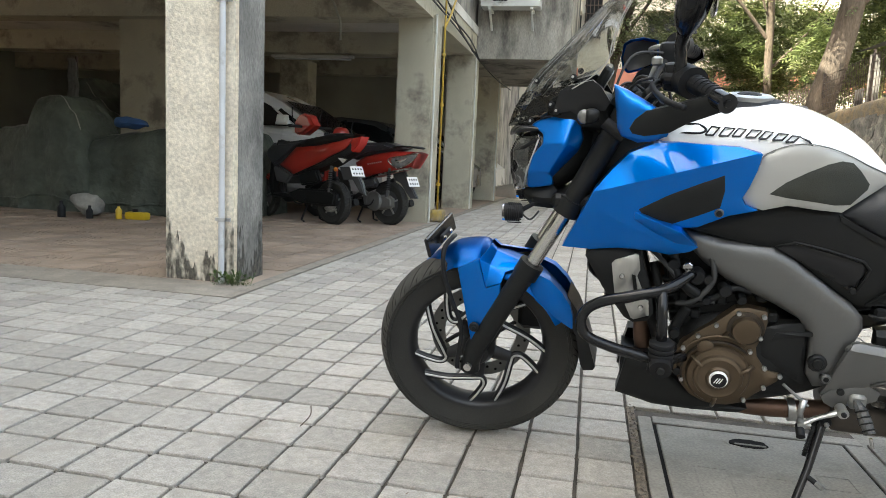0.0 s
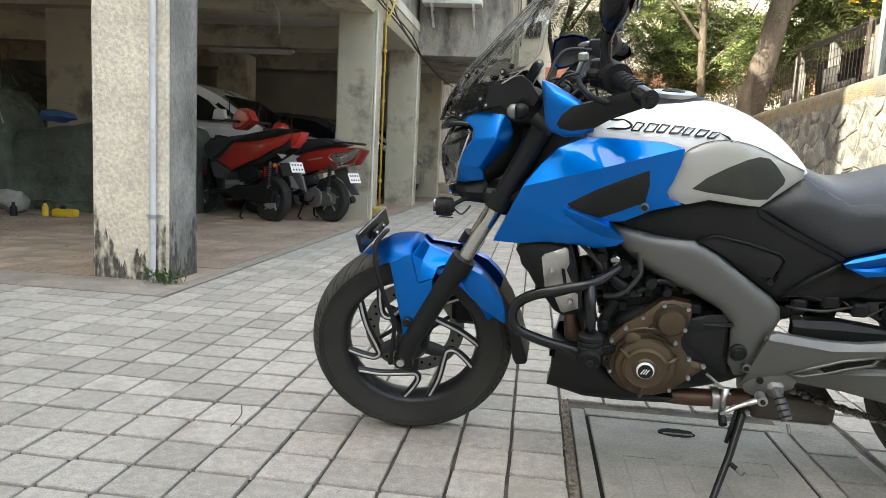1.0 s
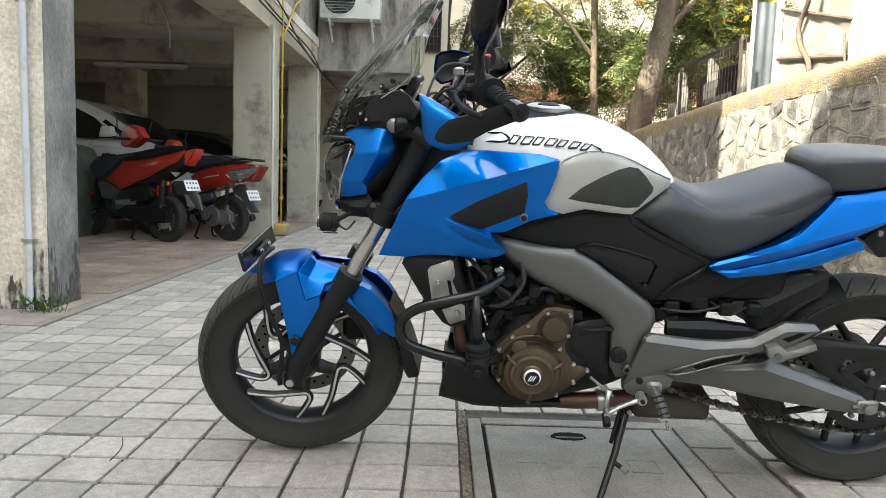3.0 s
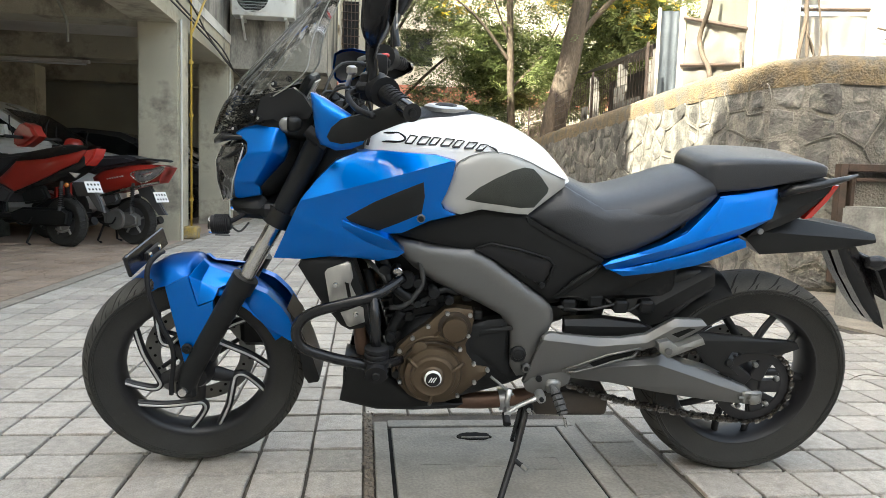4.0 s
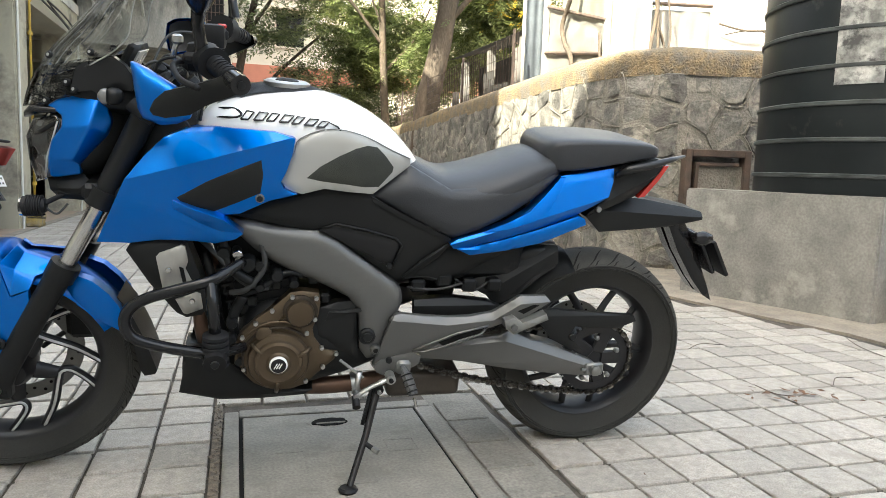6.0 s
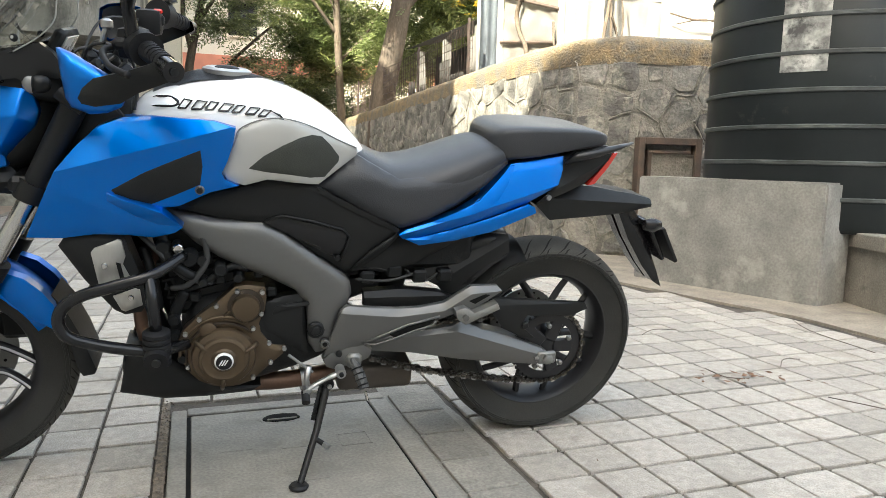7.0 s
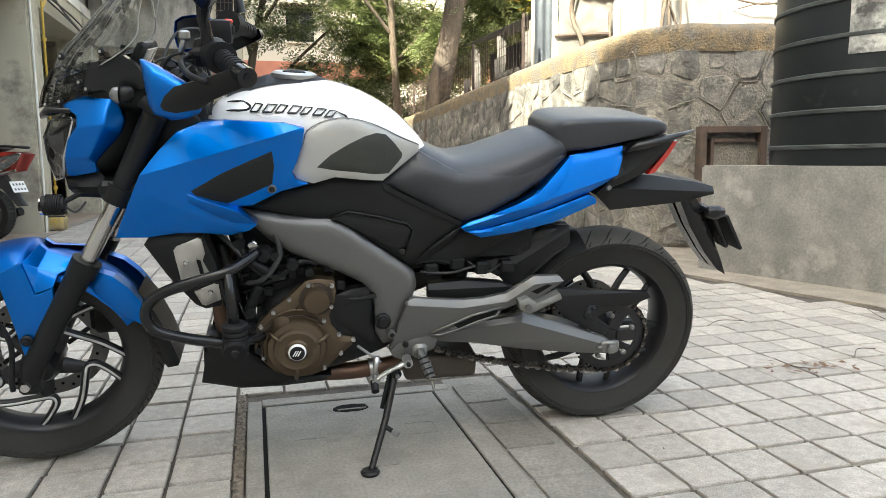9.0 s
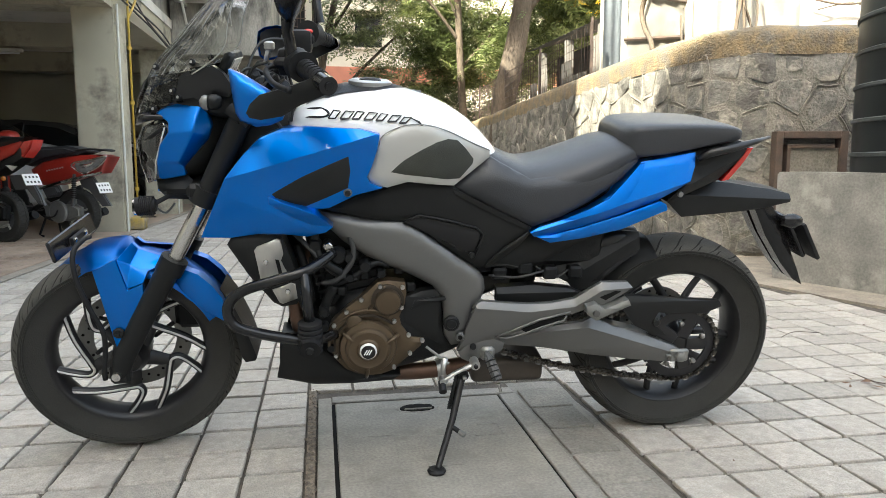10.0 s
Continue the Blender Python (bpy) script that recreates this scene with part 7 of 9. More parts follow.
for a, b in (((4.155, 3.36), (3.965, 2.70)), ((3.965, 2.70), (4.285, 1.5))):
    d = Vector((b[0] - a[0], b[1] - a[1], 0)).normalized()
    n = Vector((d.y, -d.x, 0))
    m = Matrix.Translation((a[0], a[1], 0)) @ Matrix(((d.x, n.x, 0, 0), (d.y, n.y, 0, 0), (0, 0, 1, 0), (0, 0, 0, 1)))
    merge(lip, box(-0.01, math.dist(a, b) + 0.01, -0.12, 0.025, 0.36, 0.452, 0.006), m)
solid("plinth_edge", lip, M_CEMENT, "projecting cement lip of the plinth", "plinth", "structure")

# foil label on the tank
lab = bmesh.new()
rows = []
for i in range(11):
    a = radians(222.5 - 20.0 * i / 10)
    ring = []
    for j in range(9):
        z = 0.98 + 0.62 * j / 8
        q = TR + 0.006 + 0.003 * noise.noise((i * 0.7, j * 0.9, 2))
        ring.append(lab.verts.new((q * math.cos(a), q * math.sin(a), z)))
    rows.append(ring)
for a, b in zip(rows, rows[1:]):
    for j in range(8):
        lab.faces.new((a[j], a[j + 1], b[j + 1], b[j]))
bmesh.ops.recalc_face_normals(lab, faces=lab.faces[:])
part("label", lab, M_FOIL, tank, "torn silver foil label with worn print", smooth=True)
# iron niche frame on the wall
nf = thing("wall_niche", "rusty iron frame of a bricked-up niche", "niche")
m = Matrix.Translation((4.05, 5.46, 0)) @ pose(0, 0, 0, 0, 0, -13)
for x0, x1, z0, z1 in ((-0.03, 0.03, 0.1, 1.08), (0.5, 0.56, 0.1, 1.08), (0.03, 0.5, 1.02, 1.08)):
    b = box(x0, x1, -0.09, 0.02, z0, z1, 0.004)
    bmesh.ops.transform(b, matrix=m, verts=b.verts[:])
    part("frame", b, M_RUST, nf)
for x0, x1, z0, z1 in ((0.07, 0.10, 0.1, 0.97), (0.10, 0.46, 0.94, 0.97)):
    b = box(x0, x1, -0.075, 0.02, z0, z1, 0.003)
    bmesh.ops.transform(b, matrix=m, verts=b.verts[:])
    part("inner_frame", b, M_RUST, nf)
b = box(0.1, 0.5, -0.05, 0.02, 0.1, 0.94)
bmesh.ops.transform(b, matrix=m, verts=b.verts[:])
part("panel", b, M_MORTAR, nf)

# ---- behind the stone wall: wire fence, sheets, shed ----
fence = thing("wire_fence", "sagging rusty wire mesh fence on the wall", "fence")
for y in (9.0, 11.2, 13.4, 15.6):
    part("post", box(3.76, 3.79, y - 0.015, y + 0.015, wall_top(y) - 0.1, wall_top(y) + 0.78), M_WIRE, fence)
rr = random.Random(8)
for k in range(76):
    y = 8.85 + 0.1 * k
    t = wall_top(y)
    s = 0.03 * math.sin(k * 0.7) + rr.uniform(-0.012, 0.012)
    part("wire", tube([(3.775, y, t - 0.05), (3.775 + s * 0.6, y + s, t + 0.35), (3.775, y + 0.02, t + 0.74 - 0.04 * abs(math.sin(k * 0.4)))], 0.0045, 5), M_WIRE, fence)
for k in range(7):
    pts = [(3.775 + 0.012 * math.sin(j), 8.85 + 0.38 * j, wall_top(8.85 + 0.38 * j) + 0.03 + 0.115 * k - 0.02 * abs(math.sin(j * 0.9 + k))) for j in range(21)]
    part("wire", tube(pts, 0.0045, 5), M_WIRE, fence)


def sheet_run(name, a, b, z0, z1, material, label, ripple=0.012, pitch=0.09):
    bm = bmesh.new()
    d = Vector((b[0] - a[0], b[1] - a[1], 0))
    n = Vector((d.y, -d.x, 0)).normalized()
    cnt = max(4, int(d.length / pitch * 4))
    prev = None
    for i in range(cnt + 1):
        p = Vector((a[0], a[1], 0)) + d * (i / cnt) + n * (ripple * math.cos(math.pi * i / 2) + 0.02 * noise.noise((i * 0.05, z0, 1)))
        cur = [bm.verts.new((p.x, p.y, z0)), bm.verts.new((p.x, p.y, z1 + 0.03 * noise.noise((i * 0.1, 2, 2))))]
        if prev:
            bm.faces.new((prev[0], cur[0], cur[1], prev[1]))
        prev = cur
    bmesh.ops.solidify(bm, geom=bm.faces[:], thickness=0.004)
    return solid(name, bm, material, label, "sheet", smooth=True, angle=60)


def slant_sheet(a, b, z0, z1, material, label):
    """A dented sheet between two plan points; bottom and top heights at each end."""
    bm = bmesh.new()
    nu, nv = 24, 10
    d = Vector((b[0] - a[0], b[1] - a[1], 0))
    n = Vector((d.y, -d.x, 0)).normalized()
    rows = []
    for i in range(nu + 1):
        u = i / nu
        lo, hi = z0[0] + (z0[1] - z0[0]) * u, z1[0] + (z1[1] - z1[0]) * u
        rows.append([bm.verts.new(Vector((a[0], a[1], lo + (hi - lo) * k / nv)) + d * u + n * 0.035 * noise.noise((u * 5, k * 0.35, a[0] * 3))) for k in range(nv + 1)])
    for p, q in zip(rows, rows[1:]):
        for k in range(nv):
            bm.faces.new((p[k], q[k], q[k + 1], p[k + 1]))
    bmesh.ops.solidify(bm, geom=bm.faces[:], thickness=0.004)
    return solid("metal_sheet", bm, material, label, "sheet", smooth=True, angle=60)


sheet_run("metal_sheet", (4.065, 9.33), (4.30, 9.27), 1.6, 3.2, M_BLUESHEET, "grey-blue corrugated sheet, end of the screen", 0.014, 0.1)
slant_sheet((4.36, 9.2), (4.38, 7.66), (1.6, 1.6), (2.47, 2.24), M_SHEET, "white tin sheet of the screen, lower board")
slant_sheet((4.37, 9.2), (4.40, 7.62), (2.49, 2.26), (3.08, 2.62), M_SHEET, "dented white tin sheet of the screen")
slant_sheet((4.40, 7.62), (4.84, 7.6), (1.6, 1.6), (4.4, 4.4), M_CREAMWALL, "cream plastered end wall behind the screen")
slant_sheet((5.0, 7.85), (5.92, 7.8), (1.6, 1.6), (2.86, 2.9), M_SHEET, "grey-white sheet in the shade of stems")
slant_sheet((5.0, 7.86), (5.92, 7.81), (2.98, 3.02), (4.5, 4.5), M_SHEET, "upper white sheet over the batten")
slant_sheet((5.9, 7.7), (10.5, 7.3), (1.6, 1.6), (4.6, 4.6), M_OVERLITSHEET, "white sheet beyond the wall, painted paler for strong light")
# added sheet that stands in for the shade under the shed roof
slant_sheet((4.5, 9.1), (4.62, 7.7), (0.98, 0.98), (3.5, 3.3), M_DARKWALL, "sheet added for the shade under the shed roof")
for x, y, h, w in ((4.045, 9.33, 3.24, 0.02), (4.335, 9.25, 3.25, 0.035), (4.39, 7.62, 3.1, 0.03), (4.88, 7.58, 4.4, 0.04), (4.98, 7.8, 4.4, 0.03), (5.93, 7.72, 4.4, 0.03)):
    solid("screen_post", box(x - w, x + w, y - w, y + w, 1.5, h, 0.005), M_SHEET, "weathered white post of the screen", "post", group="posts of the screen")
for p, q in (((4.33, 9.2, 2.48), (4.35, 7.66, 2.25)), ((4.34, 9.2, 3.10), (4.37, 7.62, 2.63)), ((4.98, 7.8, 2.92), (5.92, 7.76, 2.96)), ((5.9, 7.66, 3.3), (8.0, 7.5, 3.35))):
    solid("batten", rod(p, q, 0.024, 6), M_RUST, "dark horizontal batten of the screen", "batten", group="battens of the screen")
for pts, r in (([(4.26, 8.25, 1.8), (4.28, 8.3, 2.25), (4.3, 8.55, 2.5), (4.3, 8.65, 2.75), (4.3, 8.45, 3.05), (4.3, 8.4, 3.4)], 0.03), ([(4.3, 7.5, 1.9), (4.3, 7.6, 2.2), (4.33, 7.7, 2.5)], 0.014), ([(4.94, 7.5, 1.7), (4.9, 7.5, 2.3), (4.96, 7.5, 2.8), (4.92, 7.5, 3.5)], 0.022), ([(5.03, 7.5, 1.7), (5.0, 7.5, 2.4), (4.94, 7.5, 3.2)], 0.018), ([(4.93, 7.5, 2.9), (5.1, 7.6, 2.5), (5.35, 7.65, 2.1)], 0.014), ([(5.05, 7.5, 1.9), (5.16, 7.5, 2.5), (5.06, 7.5, 3.1)], 0.011), ([(4.9, 7.5, 2.1), (5.05, 7.45, 2.35), (4.95, 7.45, 2.6)], 0.008), ([(5.9, 7.6, 2.72), (6.3, 7.55, 2.66), (6.9, 7.5, 2.72), (7.4, 7.5, 2.66)], 0.012), ([(6.0, 7.6, 2.6), (6.4, 7.55, 2.68), (6.7, 7.5, 2.58)], 0.008)):
    solid("creeper_stem", tube(spline(pts, 6), r, 8), M_BARK, "bare climbing stem on the screen", "stem", group="stems on the screen", smooth=True)
shed = thing("lean_to_shed", "dark lean-to shed with a sloping sheet roof", "shed")
rf = bmesh.new()
prev = None
for i in range(40):
    y = 9.6 + 3.6 * i / 39
    z = 2.84 + 0.02 * (y - 9.6)
    cur = [rf.verts.new((4.15, y, z + 0.015 * (i % 2))), rf.verts.new((5.4, y, z + 0.35 + 0.015 * (i % 2)))]
    if prev:
        rf.faces.new((prev[0], cur[0], cur[1], prev[1]))
    prev = cur
bmesh.ops.solidify(rf, geom=rf.faces[:], thickness=0.01)
part("roof", rf, M_ROOFTIN, shed, "blackened corrugated roof")
for y in (9.8, 11.2, 12.6):
    part("post", box(4.2, 4.32, y - 0.06, y + 0.06, 0, 2.8), M_GREYBOARD, shed)
# dark back set close in, its colour standing in for under-roof shade
part("back", box(4.75, 4.8, 9.6, 13.2, 0, 2.8), M_ROOFTIN, shed)
for k, (w, h, mt) in enumerate(((0.34, 2.66, M_GREYBOARD), (0.5, 2.2, M_ROOFTIN), (0.4, 2.45, M_ROOFTIN), (0.3, 2.1, M_GREYBOARD), (0.42, 2.5, M_GREYBOARD), (0.3, 2.3, M_ROOFTIN))):
    part("plank", box(4.2, 4.24, 9.75 + 0.62 * k, 9.75 + 0.62 * k + w, 1.2, h), mt, shed)
# added wing that keeps the sun off the far house
house("apartment_house", -14, -3.2, 20.8, 29.5, 14.0, "grey house wing added to shade the far house", M_GREYWALL)
house("neighbour_house", 11.5, 18, 8.6, 16, 7.0, "pale cream neighbour house beyond the wall")
bankbm = box(4.05, 60, 5.8, 60, -0.1, 1.0)
solid("bank", bankbm, M_SOIL, "raised earth behind the stone wall", "ground", "structure")

# far house: windows and sills
for x in (-6.5, -3.5, -0.4, 2.3, 5.2, 8.2, 11.2):
    for z in (2.0, 5.6, 8.8, 12.0):
        w = part("window", box(x - 0.55, x + 0.55, 29.93, 29.99, z, z + 1.3), M_DARK, far, "dark barred window")
        part("window_frame", box(x - 0.62, x + 0.62, 29.86, 29.93, z - 0.08, z), M_CREAMWALL, w)
        part("window_hood", box(x - 0.8, x + 0.8, 29.5, 29.99, z + 1.4, z + 1.5), M_CREAMWALL, w)
gw = thing("window_1", "barred window in the cream house side", "window", kind="structure")
part("pane", box(-0.42, -0.05, 16.86, 16.9, 3.75, 4.9), M_DARK, gw)
for k in range(5):
    part("bar", rod((-0.4 + 0.085 * k, 16.84, 3.7), (-0.4 + 0.085 * k, 16.84, 4.95), 0.01, 6), M_RUST, gw)
for k in range(7):
    part("bar", rod((-0.44, 16.84, 3.75 + 0.18 * k), (-0.03, 16.84, 3.75 + 0.18 * k), 0.01, 6), M_RUST, gw)


# ---- trees ----
def limb(pts, r0, r1, bm=None):
    line = spline(pts, 6)
    return tube(line, [r0 + (r1 - r0) * (i / (len(line) - 1)) for i in range(len(line))], 10, bm)


def crown(seed, blobs, sprays, material, parent, name="crown", leaf=0.075):
    """Feathery sprays of paired leaflets in loose clumps round the twigs' ends."""
    r = random.Random(seed)
    verts, faces = [], []
    for (cx, cy, cz, ax, ay, az, share) in blobs:
        clumps = []
        for _ in range(int(16 * share) + 5):
            d = Vector((r.gauss(0, 1), r.gauss(0, 1), r.gauss(0, 1))).normalized() * r.uniform(0.25, 1.0) ** 0.6
            clumps.append((Vector((cx + d.x * ax, cy + d.y * ay, cz + d.z * az)), r.uniform(0.14, 0.34)))
        for _ in range(int(sprays * share)):
            c, spread = r.choice(clumps)
            p = c + Vector((r.gauss(0, spread), r.gauss(0, spread), r.gauss(0, spread * 0.55)))
            a = r.uniform(0, 6.283)
            out = Vector((math.cos(a), math.sin(a), r.gauss(-0.25, 0.35))).normalized()
            up = Vector((r.gauss(0, 0.45), r.gauss(0, 0.45), 1)).normalized()
            side = out.cross(up).normalized()
            n, s = r.randint(5, 8), leaf * r.uniform(0.7, 1.25)
            for k in range(n):
                b = p + out * (s * 0.62 * k) + Vector((0, 0, -0.10 * s * (k * 0.35) ** 2))
                taper = 1.0 - 0.55 * abs(k / (n - 1) - 0.4)
                for sg in (-1, 1):
                    tip = b + (side * (sg * 0.85) + out * 0.5).normalized() * (s * 1.25 * taper) + up * (r.uniform(-0.35, 0.2) * s)
                    wv, mid = out * (s * 0.2), b.lerp(tip, 0.5)
                    i = len(verts)
                    verts += [tuple(b), tuple(mid - wv), tuple(tip), tuple(mid + wv)]
                    faces.append((i, i + 1, i + 2, i + 3))
    me = bpy.data.meshes.new(name)
    me.from_pydata(verts, [], faces)
    me.materials.append(material)
    ob = new(name, me)
    ob.parent = parent
    return ob


def tree(label, limbs, blobs, sprays, seed, material, leaf=0.075):
    t = thing("tree", label, "tree", "trees behind the wall")
    for i, (pts, r0, r1) in enumerate(limbs):
        part("trunk" if i == 0 else "branch", limb(pts, r0, r1), M_BARK, t, smooth=True)
    crown(seed, blobs, sprays, material, t, leaf=leaf)
    return t


# the last two crown clumps are unseen, added to shade the trunk
t1 = tree("tall leaning tree with pale bark and feathery leaves", [([(3.7, 13.6, -0.2), (3.8, 13.6, 1.9), (3.9, 13.6, 2.5), (4.06, 13.6, 3.25), (4.2, 13.6, 4.06), (4.6, 13.8, 5.8), (4.8, 14.2, 7.5)], 0.26, 0.15), ([(4.12, 13.6, 3.6), (5.0, 13.3, 4.6), (6.2, 13.0, 5.4)], 0.07, 0.02), ([(4.4, 13.7, 4.8), (3.6, 14.4, 6.0), (2.8, 14.8, 6.6)], 0.08, 0.03)],
          [(5.5, 13.9, 3.9, 1.1, 0.8, 0.9, 1.0), (5.9, 14.3, 5.4, 2.0, 1.2, 1.0, 0.9), (4.7, 15.2, 3.4, 0.9, 0.7, 0.9, 0.8), (3.4, 15.0, 6.6, 1.8, 1.6, 1.0, 0.7), (2.7, 12.2, 5.5, 0.8, 0.7, 0.5, 0.7), (3.3, 12.9, 6.2, 0.9, 0.8, 0.6, 0.7)], 850, 11, M_LEAF, 0.105)
crown(12, [(5.6, 13.6, 4.4, 1.1, 0.6, 0.5, 1.0), (2.2, 16.2, 4.9, 1.2, 0.6, 0.3, 0.5), (4.4, 14.6, 4.6, 1.0, 0.6, 0.4, 0.6)], 130, M_FLOWER, t1, "blossom", 0.045)
tree("slender pale-barked tree with fine leaves", [([(3.62, 16.2, -0.2), (3.55, 16.2, 1.5), (3.48, 16.2, 2.5), (3.40, 16.2, 4.1), (3.3, 16.3, 6.5)], 0.105, 0.07), ([(3.42, 16.2, 3.6), (2.6, 16.0, 4.5), (1.8, 15.8, 5.0)], 0.045, 0.015), ([(3.45, 16.2, 3.0), (4.2, 16.5, 3.8), (4.6, 16.5, 4.6)], 0.035, 0.015), ([(3.4, 16.2, 4.0), (2.9, 15.9, 5.0)], 0.03, 0.012)],
     [(2.75, 16.9, 4.0, 0.8, 0.45, 0.9, 0.9), (3.1, 17.1, 2.9, 0.7, 0.5, 0.7, 0.8), (4.0, 17.3, 3.8, 0.9, 0.6, 1.0, 1.0), (2.2, 17.0, 5.5, 1.6, 0.6, 0.7, 1.0), (4.3, 17.2, 5.4, 1.4, 0.7, 0.8, 0.9)], 560, 21, M_LEAF, 0.115)
tree("dark forked tree with sparse leaves", [([(0.0, 18.4, -0.2), (0.2, 18.3, 2.4), (0.45, 18.3, 3.9), (0.85, 18.3, 5.6)], 0.13, 0.07), ([(0.35, 18.3, 3.2), (0.1, 18.2, 4.4), (0.2, 18.2, 5.8)], 0.07, 0.04), ([(0.55, 18.2, 2.2), (1.25, 18.0, 3.1), (2.2, 17.8, 4.0)], 0.06, 0.025), ([(0.5, 18.3, 4.0), (1.1, 18.1, 4.9), (1.5, 18.0, 5.6)], 0.05, 0.02)],
     [(1.2, 18.0, 4.3, 0.9, 0.7, 0.7, 0.8), (0.3, 18.2, 6.0, 1.6, 1.0, 0.8, 0.4), (1.9, 17.6, 2.9, 0.6, 0.5, 0.6, 0.5), (1.9, 17.8, 5.0, 0.7, 0.6, 0.6, 0.5)], 330, 31, M_LEAF2, 0.12)
tree("dense dark bush tree beside the far wall", [([(2.7, 19.5, -0.2), (2.6, 19.5, 2.0), (2.9, 19.5, 3.5)], 0.12, 0.06)], [(2.9, 19.0, 2.4, 0.9, 0.8, 0.8, 1.0), (4.6, 19.5, 2.8, 1.5, 1.0, 1.1, 1.2), (6.8, 19.0, 3.4, 2.0, 1.2, 1.6, 1.2), (4.0, 20.5, 4.8, 1.6, 1.2, 1.2, 1.0)], 430, 41, M_LEAF2, 0.14)
tree("broad tree with yellow-green crown in sun", [([(6.6, 17.0, 0.8), (6.6, 17.0, 3.0), (7.0, 17.0, 5.0)], 0.16, 0.08)], [(6.0, 16.2, 4.0, 1.4, 1.0, 1.1, 1.2), (7.8, 15.5, 4.6, 1.6, 1.3, 1.5, 0.9), (6.0, 17.5, 6.4, 2.2, 1.4, 1.2, 0.9)], 800, 51, M_LEAF, 0.12)


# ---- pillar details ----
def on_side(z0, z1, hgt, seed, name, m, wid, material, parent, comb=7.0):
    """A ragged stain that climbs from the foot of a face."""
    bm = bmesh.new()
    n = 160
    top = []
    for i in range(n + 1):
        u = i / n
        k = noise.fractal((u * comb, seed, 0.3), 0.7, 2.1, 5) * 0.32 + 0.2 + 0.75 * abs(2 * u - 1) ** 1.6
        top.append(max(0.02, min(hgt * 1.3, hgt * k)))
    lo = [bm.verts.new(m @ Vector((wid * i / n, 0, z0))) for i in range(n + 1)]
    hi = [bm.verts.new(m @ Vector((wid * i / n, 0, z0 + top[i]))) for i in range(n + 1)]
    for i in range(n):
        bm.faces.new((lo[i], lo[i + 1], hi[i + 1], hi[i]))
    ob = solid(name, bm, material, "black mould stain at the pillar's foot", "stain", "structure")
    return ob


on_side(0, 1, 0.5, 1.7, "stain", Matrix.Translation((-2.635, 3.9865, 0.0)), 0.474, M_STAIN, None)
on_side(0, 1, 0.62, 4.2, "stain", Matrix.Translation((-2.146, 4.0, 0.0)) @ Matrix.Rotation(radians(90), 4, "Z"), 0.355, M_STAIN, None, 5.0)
solid("pillar_skin", box(-2.151, -2.1485, 4.012, 4.345, 0.0, 2.62), M_MOULDY, "grey mouldy plaster on the pillar side", "pillar", "structure")
pipe = thing("rain_pipe", "white plastic rain pipe clamped to the pillar", "pipe")
part("tube", rod((-2.225, 3.95, 0.0), (-2.225, 3.95, 2.7), 0.019, 14), M_WPIPE, pipe, smooth=True, angle=40)
for z in (0.40, 1.72):
    cl = rod((-2.225, 3.95, z - 0.012), (-2.225, 3.95, z + 0.012), 0.024, 14)
    box(-2.275, -2.175, 3.962, 3.975, z - 0.01, z + 0.01, bm=cl)
    part("clamp", cl, M_ALU, pipe, smooth=True, angle=40)
weed = bmesh.new()
rr = random.Random(6)
for k in range(90):
    p = Vector((-2.2 + rr.gauss(0.06, 0.06), 3.93 + rr.gauss(0, 0.03), 0.0))
    if p.y > 3.965 and p.x < -2.11:
        p.y = 3.955
    d = Vector((rr.uniform(-0.6, 0.8), rr.uniform(-0.8, 0.1), rr.uniform(0.6, 1.4))).normalized() * rr.uniform(0.03, 0.13)
    s = d.cross(Vector((0, 0, 1))).normalized() * 0.011
    a, b, c = p + d * 0.55, p + d * 0.8, p + d
    f = [weed.verts.new(q) for q in (a, b + s, c + Vector((0, 0, -0.012)), b - s)]
    weed.faces.new(f)
    tube([p, p + d * 0.6], 0.0012, 4, weed)
solid("weed", weed, M_GRASS, "small green weed at the pillar's foot", "plant")
# gas pipe on the second pillar
gp = thing("gas_pipe", "yellow gas pipe up the pillar", "pipe")
part("tube", tube([(-2.02, 9.25, 0.12), (-2.02, 9.25, 2.9), (-2.02, 9.25, 3.6)], 0.013, 10), M_YPIPE, gp, smooth=True)
ft = box(-2.1, -1.93, 9.1, 9.35, 0.0, 0.16, 0.02)
bmesh.ops.subdivide_edges(ft, edges=ft.edges[:], cuts=3, use_grid_fill=True)
for v in ft.verts:
    v.co += Vector((1, 1, 0)) * 0.02 * noise.noise(v.co * 14) if v.co.z > 0.01 else Vector((0, 0, 0))
part("foot", ft, M_SPLASH, gp, "yellow-splashed cement foot", smooth=True, angle=50)
part("tube", tube(spline([(-2.02, 9.25, 2.55), (-1.98, 9.4, 2.75), (-2.0, 9.9, 3.1), (-2.02, 10.4, 3.3)], 5), 0.014, 8), M_YPIPE, gp, smooth=True)
for z in (0.5, 1.55, 2.2):
    part("clamp", rod((-2.02, 9.25, z - 0.02), (-2.02, 9.25, z + 0.02), 0.026, 10), M_YPIPE, gp)
for y in (8.9, 12.0, 15.05):
    solid("drain_pipe", rod((-2.06, y + 0.03, 0.0), (-2.06, y + 0.03, 2.65), 0.013, 12), M_ACWHITE, "slim white pipe on the pillar's corner", "pipe", group="pipes on the pillars", smooth=True, angle=40)
